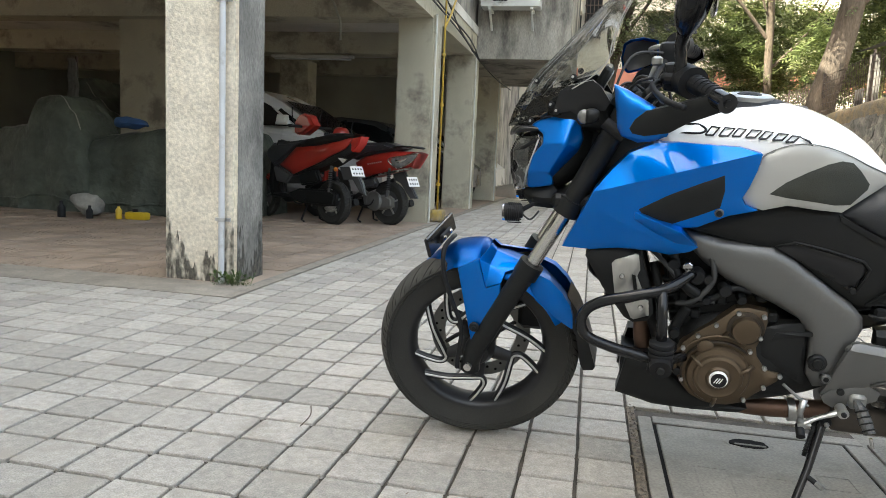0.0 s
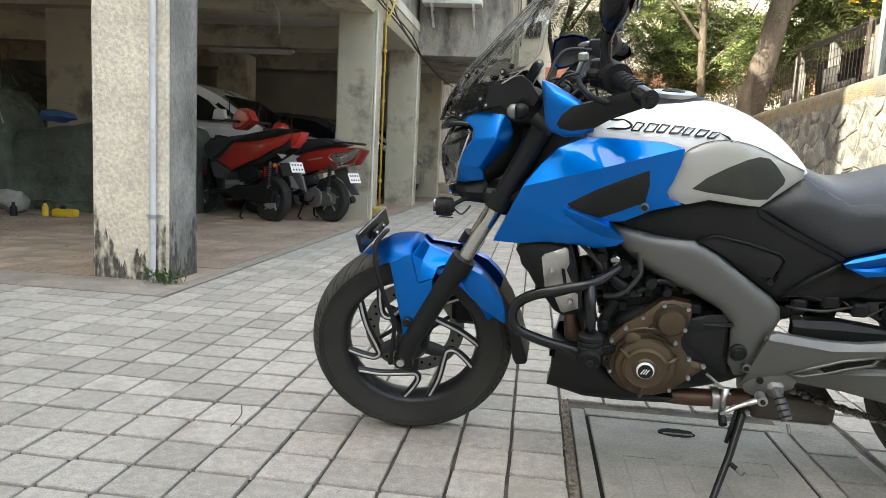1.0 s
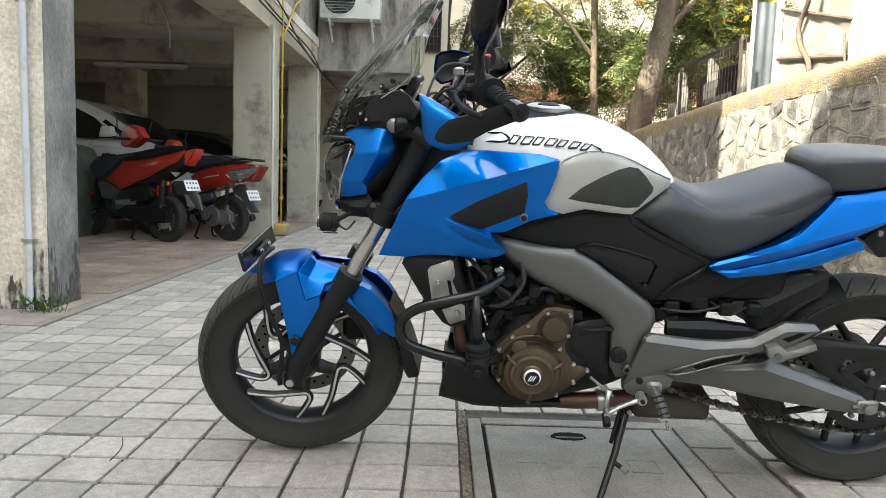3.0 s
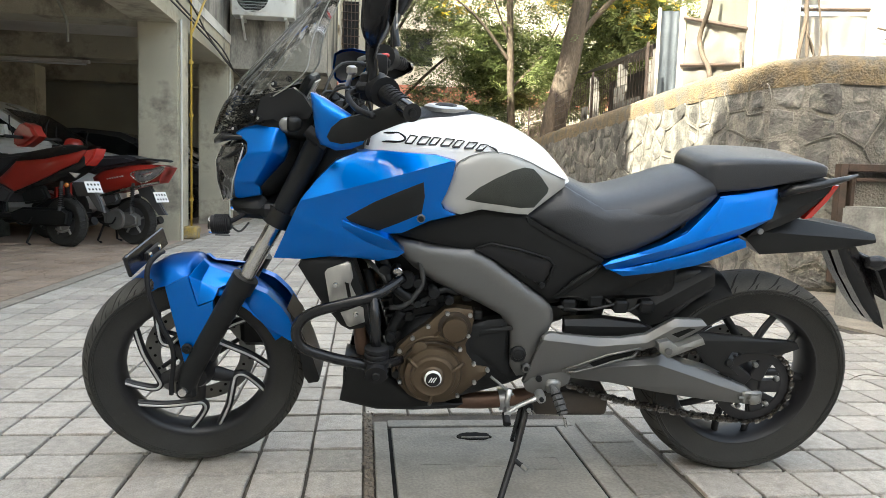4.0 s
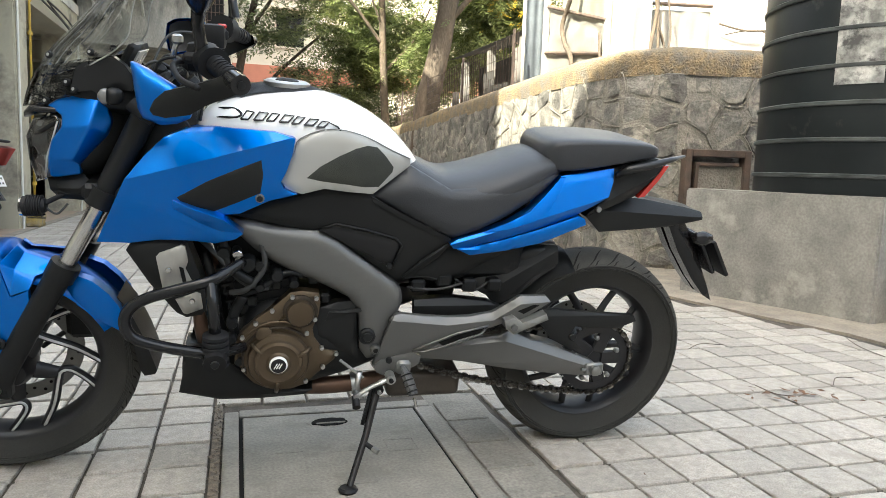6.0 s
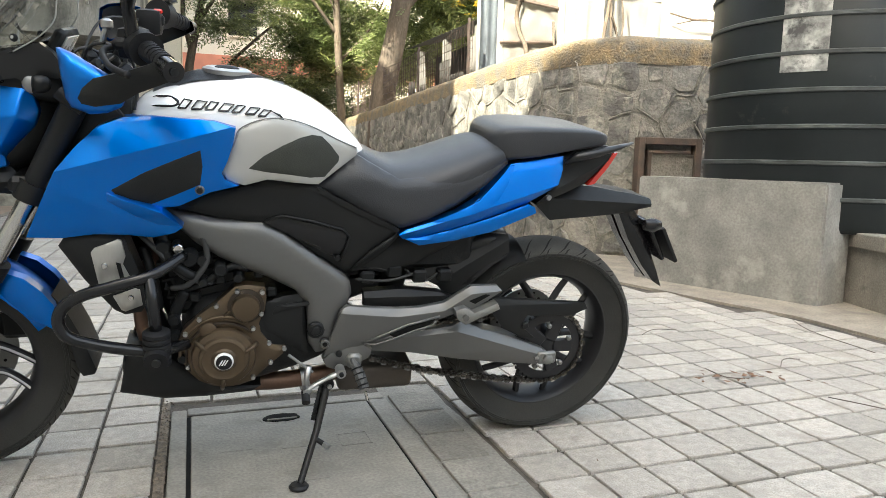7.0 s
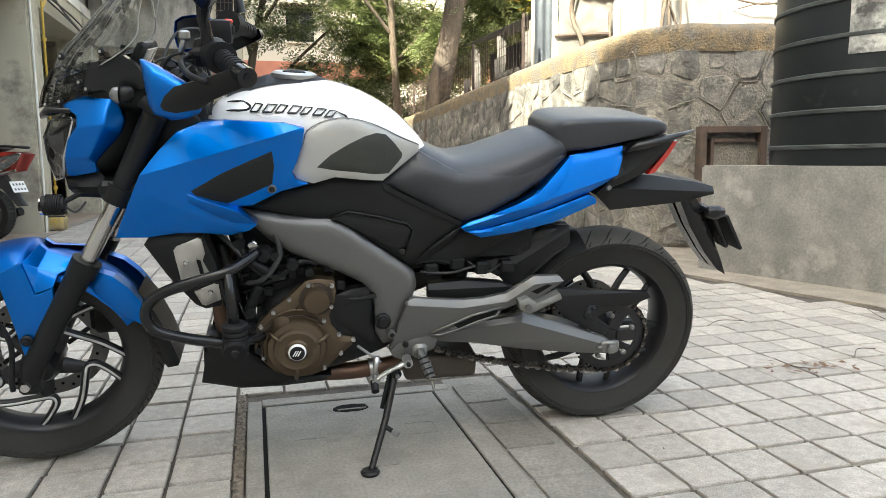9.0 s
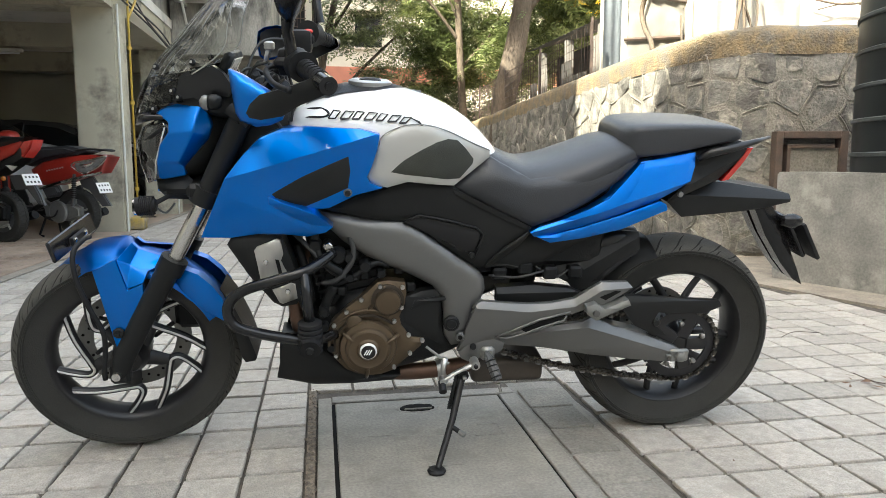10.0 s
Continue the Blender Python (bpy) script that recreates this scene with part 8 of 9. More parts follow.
for k, pts in enumerate(([(-2.03, 3.9, 2.9), (-2.03, 6.5, 2.78), (-2.02, 8.8, 2.72), (-2.02, 10.5, 2.66), (-2.03, 12.0, 2.55), (-2.05, 14.5, 2.5), (-2.05, 17, 2.55)], [(-2.02, 5.5, 2.96), (-2.03, 8.9, 2.78), (-2.0, 11.0, 2.7), (-2.02, 12.1, 2.52)],
                         [(-2.03, 7.5, 3.1), (-2.01, 9.2, 2.9), (-2.04, 10.4, 2.72), (-2.03, 12.1, 2.56)])):
    solid("cable", tube(spline(pts, 6), 0.012, 6), M_CABLE, "loose black cable along the beam", "cable", group="cables on the beam", smooth=True)
# cooler on the bay wall
ac = thing("air_conditioner", "dusty white outdoor cooling unit on brackets", "air conditioner")
part("case", box(-2.0, -1.02, 11.78, 12.12, 3.36, 4.0, 0.02, seg=2), M_ACWHITE, ac, smooth=True, angle=40)
part("fan_well", lathe([(0.24, 0), (0.25, 0.006), (0.26, 0.0)], 32, m=pose(-1.68, 11.78, 3.68, 90, 0, 0)), M_DARK, ac)
for k in range(12):
    part("grille_bar", box(-1.93, -1.43, 11.765, 11.775, 3.43 + 0.045 * k, 3.438 + 0.045 * k), M_ACWHITE, ac)
for x in (-1.85, -1.16):
    br = box(x - 0.02, x + 0.02, 11.8, 12.2, 3.32, 3.36)
    tube([(x, 11.85, 3.32), (x, 12.19, 3.05)], 0.02, 6, br)
    part("bracket", br, M_ACWHITE, ac)
# ceiling lamp and conduits
lampt = thing("tube_lamp", "unlit tube lamp fixed under the ceiling", "lamp")
part("tray", box(-5.8, -4.25, 12.0, 12.08, 2.52, 2.57, 0.006), M_ACWHITE, lampt)
part("tube", rod((-5.75, 12.03, 2.5), (-4.3, 12.03, 2.5), 0.014, 10), M_WPIPE, lampt, smooth=True)
for pts in ([(-7.5, 8.6, 2.9), (-5.0, 8.5, 2.86), (-3.6, 8.6, 2.9), (-3.3, 8.7, 2.6), (-3.3, 8.8, 2.3)], [(-3.6, 4.6, 2.9), (-3.5, 7.0, 2.86), (-3.6, 9.6, 2.88)], [(-9.0, 6.4, 2.9), (-6.0, 6.3, 2.88), (-3.0, 6.4, 2.9)]):
    solid("conduit", tube(spline(pts, 5), 0.016, 8), M_DARKWALL, "thin conduit under the ceiling", "conduit", group="conduits under the ceiling", smooth=True)


# ---- vehicles in the parking ----
M_CARWHITE = mat("white_car_paint", (0.62, 0.62, 0.61), (0.56, 0.56, 0.55), 0.3, scale=2, bump=0, coat=0.6)
M_CARDARK = mat("dark_car_paint", (0.03, 0.032, 0.036), (0.025, 0.027, 0.03), 0.3, scale=2, bump=0, coat=0.6)
M_GLASSD = mat("tinted_glass", (0.012, 0.014, 0.016), (0.01, 0.011, 0.013), 0.08, scale=2, bump=0)
M_SCRED = mat("red_scooter_paint", (0.33, 0.022, 0.013), (0.27, 0.017, 0.011), 0.38, scale=4, bump=0, coat=0.3)
M_SCGREY = mat("grey_scooter_plastic", (0.066, 0.067, 0.07), (0.05, 0.051, 0.053), 0.5, scale=5, bump=0.1)
M_AMBER = mat("amber_lens", (0.55, 0.2, 0.03), (0.45, 0.15, 0.02), 0.2, scale=10, bump=0, coat=0.5)
M_PLATE = mat("white_plate", (0.75, 0.75, 0.73), (0.68, 0.68, 0.66), 0.5, scale=6, bump=0)


def slab(outline, y0, y1, bevel=0.02, seg=2):
    """An upright outline (x, z) given the thickness from y0 to y1."""
    bm = bmesh.new()
    f = bm.faces.new([bm.verts.new((x, y0, z)) for x, z in outline])
    g = bmesh.ops.extrude_face_region(bm, geom=[f])["geom"]
    bmesh.ops.translate(bm, vec=(0, y1 - y0, 0), verts=[v for v in g if isinstance(v, bmesh.types.BMVert)])
    bmesh.ops.recalc_face_normals(bm, faces=bm.faces[:])
    if bevel:
        bmesh.ops.bevel(bm, geom=[e for e in bm.edges if abs(e.verts[0].co.y - e.verts[1].co.y) < 1e-4], offset=bevel, segments=seg, affect="EDGES")
    return bm


def car(label, at, paint):
    c = thing("car", label, "car", at=at)
    part("body", slab([(-1.95, 0.3), (-1.98, 0.75), (-1.9, 1.02), (-1.2, 1.05), (0.55, 1.03), (1.1, 0.98), (1.65, 0.86), (1.9, 0.68), (1.92, 0.32), (1.6, 0.24), (-1.6, 0.24)], -0.83, 0.83, 0.07, 3), paint, c, smooth=True, angle=45)
    part("cabin", slab([(-1.9, 1.0), (-1.75, 1.36), (-1.45, 1.52), (-0.7, 1.57), (0.0, 1.52), (0.35, 1.38), (1.05, 0.98)], -0.72, 0.72, 0.10, 3), paint, c, smooth=True, angle=45)
    for sy in (-1, 1):
        y0, y1 = (-0.732, -0.722) if sy < 0 else (0.722, 0.732)
        for o in ([(-1.7, 1.08), (-1.62, 1.32), (-1.35, 1.44), (-0.95, 1.47), (-0.95, 1.07)], [(-0.88, 1.07), (-0.88, 1.475), (-0.35, 1.47), (0.0, 1.42), (0.25, 1.31), (0.55, 1.07)], [(0.36, 1.26), (0.62, 1.09), (0.78, 1.06), (0.40, 1.29)]):
            part("side_window", slab(o, y0, y1, 0), M_GLASSD, c)
        part("wing_mirror", slab([(0.42, 1.08), (0.6, 1.08), (0.58, 1.2), (0.45, 1.2)], sy * 0.9 - 0.06, sy * 0.9 + 0.06, 0.02), paint, c, smooth=True, angle=40)
        for x in (-1.2, 1.2):
            w = part("wheel", lathe([(0.2, -0.09), (0.29, -0.09), (0.3, -0.05), (0.3, 0.05), (0.29, 0.09), (0.2, 0.09)], 32, m=pose(x, sy * 0.76, 0.3, 90, 0, 0)), M_TYRE, c, smooth=True, angle=40)
            part("rim", lathe([(0.05, 0.07), (0.19, 0.06), (0.2, 0.09)], 24, m=pose(x, sy * 0.76, 0.3, 90 if sy < 0 else -90, 0, 0)), M_ALU, w, smooth=True, angle=40)
        part("headlamp", slab([(1.55, 0.78), (1.88, 0.68), (1.86, 0.6), (1.6, 0.66)], sy * 0.74 - 0.08, sy * 0.74 + 0.08, 0.02), M_REFLECT, c, smooth=True, angle=40)
        part("door_line", box(-0.915, -0.905, sy * 0.832 - 0.003, sy * 0.832 + 0.003, 0.35, 1.0), M_GROOVE, c)
        part("door_handle", box(-0.85, -0.65, sy * 0.84 - 0.012, sy * 0.84 + 0.012, 0.88, 0.91, 0.006), paint, c)
    ws = bmesh.new()
    q = [(0.40, 1.385), (1.06, 1.0)]
    n = Vector((0.385, 0, 0.66)).normalized() * 0.012
    vs = [ws.verts.new(Vector((x, s * (0.58 if z > 1.2 else 0.66), z)) + n) for x, z in q for s in (-1, 1)]
    ws.faces.new((vs[0], vs[1], vs[3], vs[2]))
    bmesh.ops.solidify(ws, geom=ws.faces[:], thickness=0.006)
    part("windscreen", ws, M_GLASSD, c)
    return c


car("white hatchback parked under the building", pose(-4.72, 10.05, 0, 0, 0, -2) @ Matrix.Diagonal((1.02, 1, 1.12, 1)), M_CARWHITE)
car("dark hatchback parked deeper in the parking", pose(-4.2, 13.9, 0, 0, 0, 0), M_CARDARK)
car("pale hatchback seen between the pillars", pose(-3.95, 15.9, 0, 0, 0, 0), M_CARWHITE)


def scooter(label, at, sporty):
    """A scooter with its rear axle at the origin, facing +x; its near flank is +y."""
    s = thing("scooter", label, "scooter", "red scooters", at=at)

    def flank(x):
        return 0.16 - 0.08 * min(1, max(0, (-x - 0.05) / 0.5))

    def cover(name, outline, off, material, label="", crown=0.03, rim=0.06):
        ob = None
        for side in (1, -1):
            ob = part(name, shell(outline, lambda x, z: flank(x) + off, crown, rim, 0.03, flank(0) * 0.9, side), material, s, label, smooth=True, angle=40)
        return ob

    def wheel_at(x, r, half, name):
        w = part(name, lathe(tyre_profile(r, half, r * 0.62), 48, closed=True, m=pose(x, 0, r, 90, 0, 0)), M_TYRE, s, smooth=True, angle=50)
        for k in range(40):
            for sy in (-1, 1):
                lug = box(-0.009, 0.009, -half * 0.55, half * 0.55, -0.006, 0.004, 0.002)
                bmesh.ops.transform(lug, matrix=pose(x, 0, r, 0, 9.0 * k + (4.5 if sy > 0 else 0), 0) @ pose(0, sy * half * 0.45, r - 0.004, sy * -24, 0, 14 * sy), verts=lug.verts[:])
                part("tread_lug", lug, M_TYRE, w)
        part("rim", lathe([(0.03, 0.035), (r * 0.3, 0.03), (r * 0.58, 0.012), (r * 0.62, 0.04), (r * 0.64, 0.03)], 28, m=pose(x, 0, r, -90, 0, 0)), M_SCGREY, w, smooth=True, angle=35)
        for k in range(5):
            a = 2 * math.pi * k / 5 + 0.3
            part("spoke", rod((x + 0.03 * math.cos(a), 0.034, r + 0.03 * math.sin(a)), (x + r * 0.6 * math.cos(a), 0.034, r + r * 0.6 * math.sin(a)), 0.012, 6), M_ALU, w)

    wheel_at(0, 0.265, 0.058, "rear_wheel")
    wheel_at(1.27, 0.255, 0.048, "front_wheel")
    if sporty:
        cover("side_panel", [(0.847, 0.678), (0.722, 0.765), (0.548, 0.897), (0.140, 0.929), (-0.162, 0.985), (-0.347, 1.033), (-0.369, 1.019), (-0.272, 0.908), (0.133, 0.734), (0.591, 0.573)], 0.0, M_SCRED, "swept red side panel")
        cover("upper_panel", [(0.559, 0.892), (0.151, 0.925), (-0.153, 0.981), (-0.352, 1.030), (-0.416, 1.078), (-0.150, 1.072), (0.355, 0.997), (0.526, 0.944)], -0.006, M_BLACKP)
        cover("under_panel", [(-0.362, 1.008), (-0.346, 0.868), (-0.188, 0.786), (0.042, 0.689), (0.140, 0.662), (0.618, 0.544), (0.601, 0.573), (0.142, 0.729), (-0.265, 0.902)], -0.012, M_BLACKP)
        part("tail_lamp", slab([(-0.328, 1.022), (-0.491, 1.050), (-0.450, 0.958), (-0.353, 0.869), (-0.315, 0.875)], -0.075, 0.075, 0.012), M_RED, s, "dark red tail lamp", smooth=True, angle=40)
        part("seat", slab([(1.138, 0.847), (1.008, 0.945), (0.751, 0.962), (0.366, 1.004), (-0.140, 1.086), (-0.275, 1.080), (-0.143, 1.014), (0.330, 0.937), (0.571, 0.886), (0.854, 0.702), (1.001, 0.649), (1.117, 0.752)], -0.13, 0.13, 0.035, 3), M_SEAT, s, "long black seat", smooth=True, angle=45)
        part("belly", slab([(0.964, 0.646), (0.871, 0.666), (0.597, 0.568), (0.702, 0.451), (0.904, 0.475)], -0.15, 0.15, 0.02), M_SCGREY, s, smooth=True, angle=40)
        part("air_filter", slab([(0.479, 0.551), (0.377, 0.602), (0.175, 0.643), (0.104, 0.518), (0.169, 0.481), (0.434, 0.443)], 0.07, 0.15, 0.02), M_BLACKP, s, smooth=True, angle=40)
        part("engine_case", slab([(0.722, 0.320), (0.475, 0.406), (-0.096, 0.418), (-0.177, 0.379), (-0.151, 0.234), (0.027, 0.220), (0.400, 0.226), (0.648, 0.266)], 0.06, 0.15, 0.025, 3), M_ENGINE, s, "black engine case", smooth=True, angle=45)
        part("mudguard", slab([(-0.102, 0.692), (-0.307, 0.701), (-0.40, 0.640), (-0.49, 0.50), (-0.53, 0.389), (-0.45, 0.408), (-0.328, 0.553), (-0.172, 0.545)], -0.02, 0.03, 0.012), M_SCGREY, s, "grey rear mudguard", smooth=True, angle=40)
        part("handlebar_cowl", slab([(0.684, 1.084), (0.670, 1.223), (0.601, 1.292), (0.508, 1.315), (0.403, 1.280), (0.374, 1.224), (0.321, 1.168), (0.405, 1.110), (0.524, 1.052), (0.630, 1.057)], -0.09, 0.07, 0.03, 3), M_SCRED, s, "red handlebar cowl", smooth=True, angle=50)
        hub = part("hub", lathe([(0.10, 0), (0.10, 0.012), (0.075, 0.03), (0.035, 0.036), (0.03, 0.05), (0.0, 0.05)], 28, m=pose(-0.02, 0.06, 0.27, -90, 0, 0)), M_ALU, s, "bare cast rear hub", smooth=True, angle=35)
        for k in range(3):
            a = 2.1 * k + 0.6
            part("hub_arm", rod((-0.02, 0.1, 0.27), (-0.02 + 0.105 * math.cos(a), 0.09, 0.27 + 0.105 * math.sin(a)), 0.012, 8), M_ALU, hub, smooth=True)
        part("grab_lever", tube(spline([(0.02, 0.12, 0.2), (-0.08, 0.13, 0.17), (-0.18, 0.13, 0.2)], 4), 0.012, 8), M_ALU, s, smooth=True)
        part("reflector", slab([(-0.177, 0.797), (-0.319, 0.787), (-0.258, 0.741)], 0.10, 0.125, 0.004), M_PALE, s, "small clear side lens", smooth=True, angle=40)
        fan, plate_at, cowl = (0.30, 0.15, 0.31), (-0.333, 0.642), (0.5, 1.15)
    else:
        cover("side_panel", [(0.496, 0.744), (0.338, 0.825), (0.090, 0.875), (-0.139, 0.905), (-0.398, 0.910), (-0.488, 0.884), (-0.381, 0.712), (-0.201, 0.681), (0.264, 0.570), (0.425, 0.585)], 0.0, M_SCRED, "rounded red side panel", 0.05, 0.10)
        part("trim_strip", shell([(0.420, 0.533), (0.076, 0.626), (-0.203, 0.685), (-0.395, 0.726), (-0.396, 0.706), (-0.204, 0.663), (0.075, 0.603), (0.413, 0.515)], lambda x, z: flank(x) + 0.004, 0.001, 0.01, 0.05, 0.03, 1), M_CHROME, s, "bright strip under the body", smooth=True, angle=40)
        lamp = part("tail_lamp", shell([(-0.072, 0.793), (-0.119, 0.825), (-0.300, 0.855), (-0.478, 0.891), (-0.381, 0.779), (-0.216, 0.704), (-0.122, 0.745)], lambda x, z: flank(x) + 0.003, 0.008, 0.03, 0.03, 0.05, 1), M_LENSGREY, s, "clear tail lamp", smooth=True, angle=40)
        edge = [(x, flank(x) + 0.002, z) for x, z in [(-0.072, 0.793), (-0.119, 0.825), (-0.300, 0.855), (-0.478, 0.891), (-0.381, 0.779), (-0.216, 0.704), (-0.122, 0.745)]]
        part("trim", tube(spline(edge + edge[:1], 3), 0.008, 6), M_CHROME, lamp, "bright trim", smooth=True)
        cx, cz = sum(p[0] for p in edge) / len(edge), sum(p[2] for p in edge) / len(edge)
        part("reflector", shell([(cx + (p[0] - cx) * 0.6, cz + (p[2] - cz) * 0.55) for p in edge], lambda x, z: flank(x) + 0.005, 0.006, 0.03, 0.03, 0.02, 1), M_REFLECT, lamp, smooth=True, angle=40)
        for k in range(7):
            part("lettering_bar", box(0.23 - 0.034 * k, 0.252 - 0.034 * k, 0.158, 0.1625, 0.727 + 0.006 * k, 0.743 + 0.006 * k), M_PALE, s)
        part("seat", slab([(0.583, 0.800), (0.522, 0.921), (0.396, 0.988), (0.022, 1.008), (-0.121, 0.978), (-0.253, 0.944), (-0.097, 0.905), (0.294, 0.846), (0.484, 0.780)], -0.14, 0.14, 0.035, 3), M_SEAT, s, "long black seat", smooth=True, angle=45)
        part("tail_core", slab([(0.496, 0.744), (0.338, 0.825), (0.090, 0.875), (-0.139, 0.905), (-0.398, 0.910), (-0.488, 0.884), (-0.381, 0.712), (-0.201, 0.681), (0.264, 0.570), (0.425, 0.585)], -0.075, 0.075, 0.02), M_SCRED, s, smooth=True, angle=45)
        part("grab_rail", tube(spline([(-0.12, 0.12, 0.955), (-0.30, 0.11, 0.965), (-0.44, 0.06, 0.955), (-0.47, 0.0, 0.95), (-0.44, -0.06, 0.955), (-0.30, -0.11, 0.965), (-0.12, -0.12, 0.955)], 5), 0.02, 8, None, True, 0.6), M_BLACKP, s, smooth=True)
        part("air_filter", slab([(0.351, 0.537), (0.273, 0.565), (0.148, 0.576), (0.107, 0.504), (0.142, 0.455), (0.299, 0.434)], 0.07, 0.15, 0.025, 3), M_SCGREY, s, smooth=True, angle=40)
        part("engine_case", slab([(0.363, 0.430), (0.232, 0.355), (-0.046, 0.378), (-0.139, 0.334), (-0.144, 0.230), (0.006, 0.184), (0.130, 0.186), (0.322, 0.225)], 0.06, 0.15, 0.025, 3), M_DULL, s, "grey cast engine case", smooth=True, angle=45)
        part("fan_cover", lathe([(0.12, 0), (0.12, 0.02), (0.105, 0.03), (0.10, 0.026), (0.03, 0.03), (0.0, 0.03)], 32, m=pose(0.132, 0.145, 0.287, -90, 0, 0)), M_DULL, s, smooth=True, angle=35)
        part("mudguard", slab([(-0.062, 0.629), (-0.240, 0.672), (-0.367, 0.485), (-0.455, 0.354), (-0.345, 0.347), (-0.188, 0.520), (-0.095, 0.561)], 0.0, 0.05, 0.012), M_SCGREY, s, "grey rear mudguard", smooth=True, angle=40)
        part("handlebar_cowl", loft([(0.78, 0.05, 1.02, 1.12, 2.4), (0.82, 0.10, 1.0, 1.18, 2.4), (0.9, 0.12, 0.98, 1.19, 2.4), (0.96, 0.07, 1.02, 1.14, 2.4)], 20), M_SCRED, s, "red handlebar cowl", smooth=True, angle=50)
        fan, plate_at, cowl = (0.12, 0.15, 0.31), (-0.298, 0.540), (0.88, 1.08)
    ind = lathe([(0.024, 0), (0.026, 0.012), (0.018, 0.024), (0.0, 0.027)], 18, m=pose(-0.152, 0.12, 0.664, -90, 0, 0))
    if sporty:
        part("indicator", ind, M_AMBER, s, "small round amber lens", smooth=True, angle=40)
    np_m = Matrix.Translation((plate_at[0] - 0.075, 0.03, plate_at[1] + 0.01)) @ pose(0, 0, 0, 0, 24, 0)
    pl = box(-0.004, 0.004, -0.10, 0.10, -0.062, 0.062, 0.002)
    bmesh.ops.transform(pl, matrix=np_m, verts=pl.verts[:])
    plate_ob = part("number_plate", pl, M_PLATE, s, "white number plate with dark bars")
    bk = box(0.0045, 0.05, -0.05, 0.05, -0.03, 0.05, 0.004)
    bmesh.ops.transform(bk, matrix=np_m, verts=bk.verts[:])
    part("plate_bracket", bk, M_DARK, plate_ob)
    for dz, n in ((0.026, 4), (-0.028, 4)):
        for k in range(n):
            dy = -0.066 + 0.044 * k
            bars = box(-0.0055, -0.0042, dy - 0.011, dy + 0.011, dz - 0.011, dz + 0.011)
            bmesh.ops.transform(bars, matrix=np_m, verts=bars.verts[:])
            part("plate_bar", bars, M_GREYRUBBER, plate_ob)
    for k in range(9):
        z = 0.44 + 0.022 * k
        part("spring_coil", lathe([(0.024, 0), (0.031, 0.006), (0.024, 0.012)], 14, m=pose(-0.06 - 0.06 * (z - 0.4), 0.13, z)), M_DARK, s, smooth=True)
    part("shock_absorber", rod((-0.03, 0.13, 0.27), (-0.085, 0.13, 0.70), 0.018, 12), M_SCGREY, s, smooth=True, angle=40)
    part("exhaust", tube(spline([(0.35, -0.14, 0.2), (0.1, -0.17, 0.22), (-0.12, -0.18, 0.26), (-0.2, -0.18, 0.28)], 4), 0.045, 12), M_DARK, s, smooth=True, angle=50)
    part("kick_lever", tube(spline([(fan[0], 0.17, fan[2]), (fan[0] + 0.04, 0.19, 0.24), (fan[0] + 0.14, 0.19, 0.23), (fan[0] + 0.18, 0.2, 0.25)], 4), 0.009, 8), M_DARK, s, smooth=True)
    for sy in (-1, 1):
        part("centre_stand", tube([(0.36, sy * 0.08, 0.24), (0.40, sy * 0.15, 0.03), (0.34, sy * 0.16, 0.012)], 0.012, 8), M_DARK, s, smooth=True)
        part("grip", rod((cowl[0] + 0.02, sy * 0.08, cowl[1]), (cowl[0] - 0.06, sy * 0.34, cowl[1]), 0.018, 10), M_DARK, s, smooth=True)
        part("mirror_stem", tube(spline([(cowl[0], sy * 0.2, cowl[1] + 0.02), (cowl[0] + 0.02, sy * 0.22, cowl[1] + 0.12), (cowl[0], sy * 0.24, cowl[1] + 0.22)], 4), 0.007, 6), M_DARK, s, smooth=True)
    part("frame_tube", tube(spline([(-0.05, 0.0, 0.55), (0.4, 0.0, 0.4), (0.7, 0.0, 0.26), (0.95, 0.0, 0.32), (0.98, 0.0, 0.95)], 5), 0.03, 10), M_DARK, s, smooth=True)
    part("footboard", box(0.6, 0.96, -0.16, 0.16, 0.27, 0.33, 0.02), M_BLACKP, s, smooth=True, angle=40)
    part("leg_shield", slab([(0.95, 0.28), (1.0, 0.35), (1.0, 0.65), (0.9, 0.95), (0.94, 0.98), (1.06, 0.7), (1.1, 0.45), (1.05, 0.28)], -0.12, 0.12, 0.03), M_BLACKP if sporty else M_SCRED, s, "", smooth=True, angle=40)
    part("front_mudguard", slab([(1.05, 0.5), (1.27, 0.57), (1.48, 0.46), (1.45, 0.42), (1.27, 0.51), (1.1, 0.45)], -0.075, 0.075, 0.02), M_SCRED, s, smooth=True, angle=40)
    part("fork", rod((1.26, 0.0, 0.25), (0.95, 0.0, 0.98), 0.03, 12), M_DARK, s, smooth=True, angle=40)
    return s


scooter("red sports scooter with wedge tail and black seat", pose(-3.0, 7.93, 0, 0, 0, 154), True)
scooter("red scooter with rounded body and bright strip", pose(-2.43, 8.38, 0, 0, 0, 156), False)


# ---- covered vehicles, bottles ----
M_PALECORD = mat("pale_cord", (0.3, 0.29, 0.26), (0.22, 0.21, 0.19), 0.8, scale=20, bump=0.2)


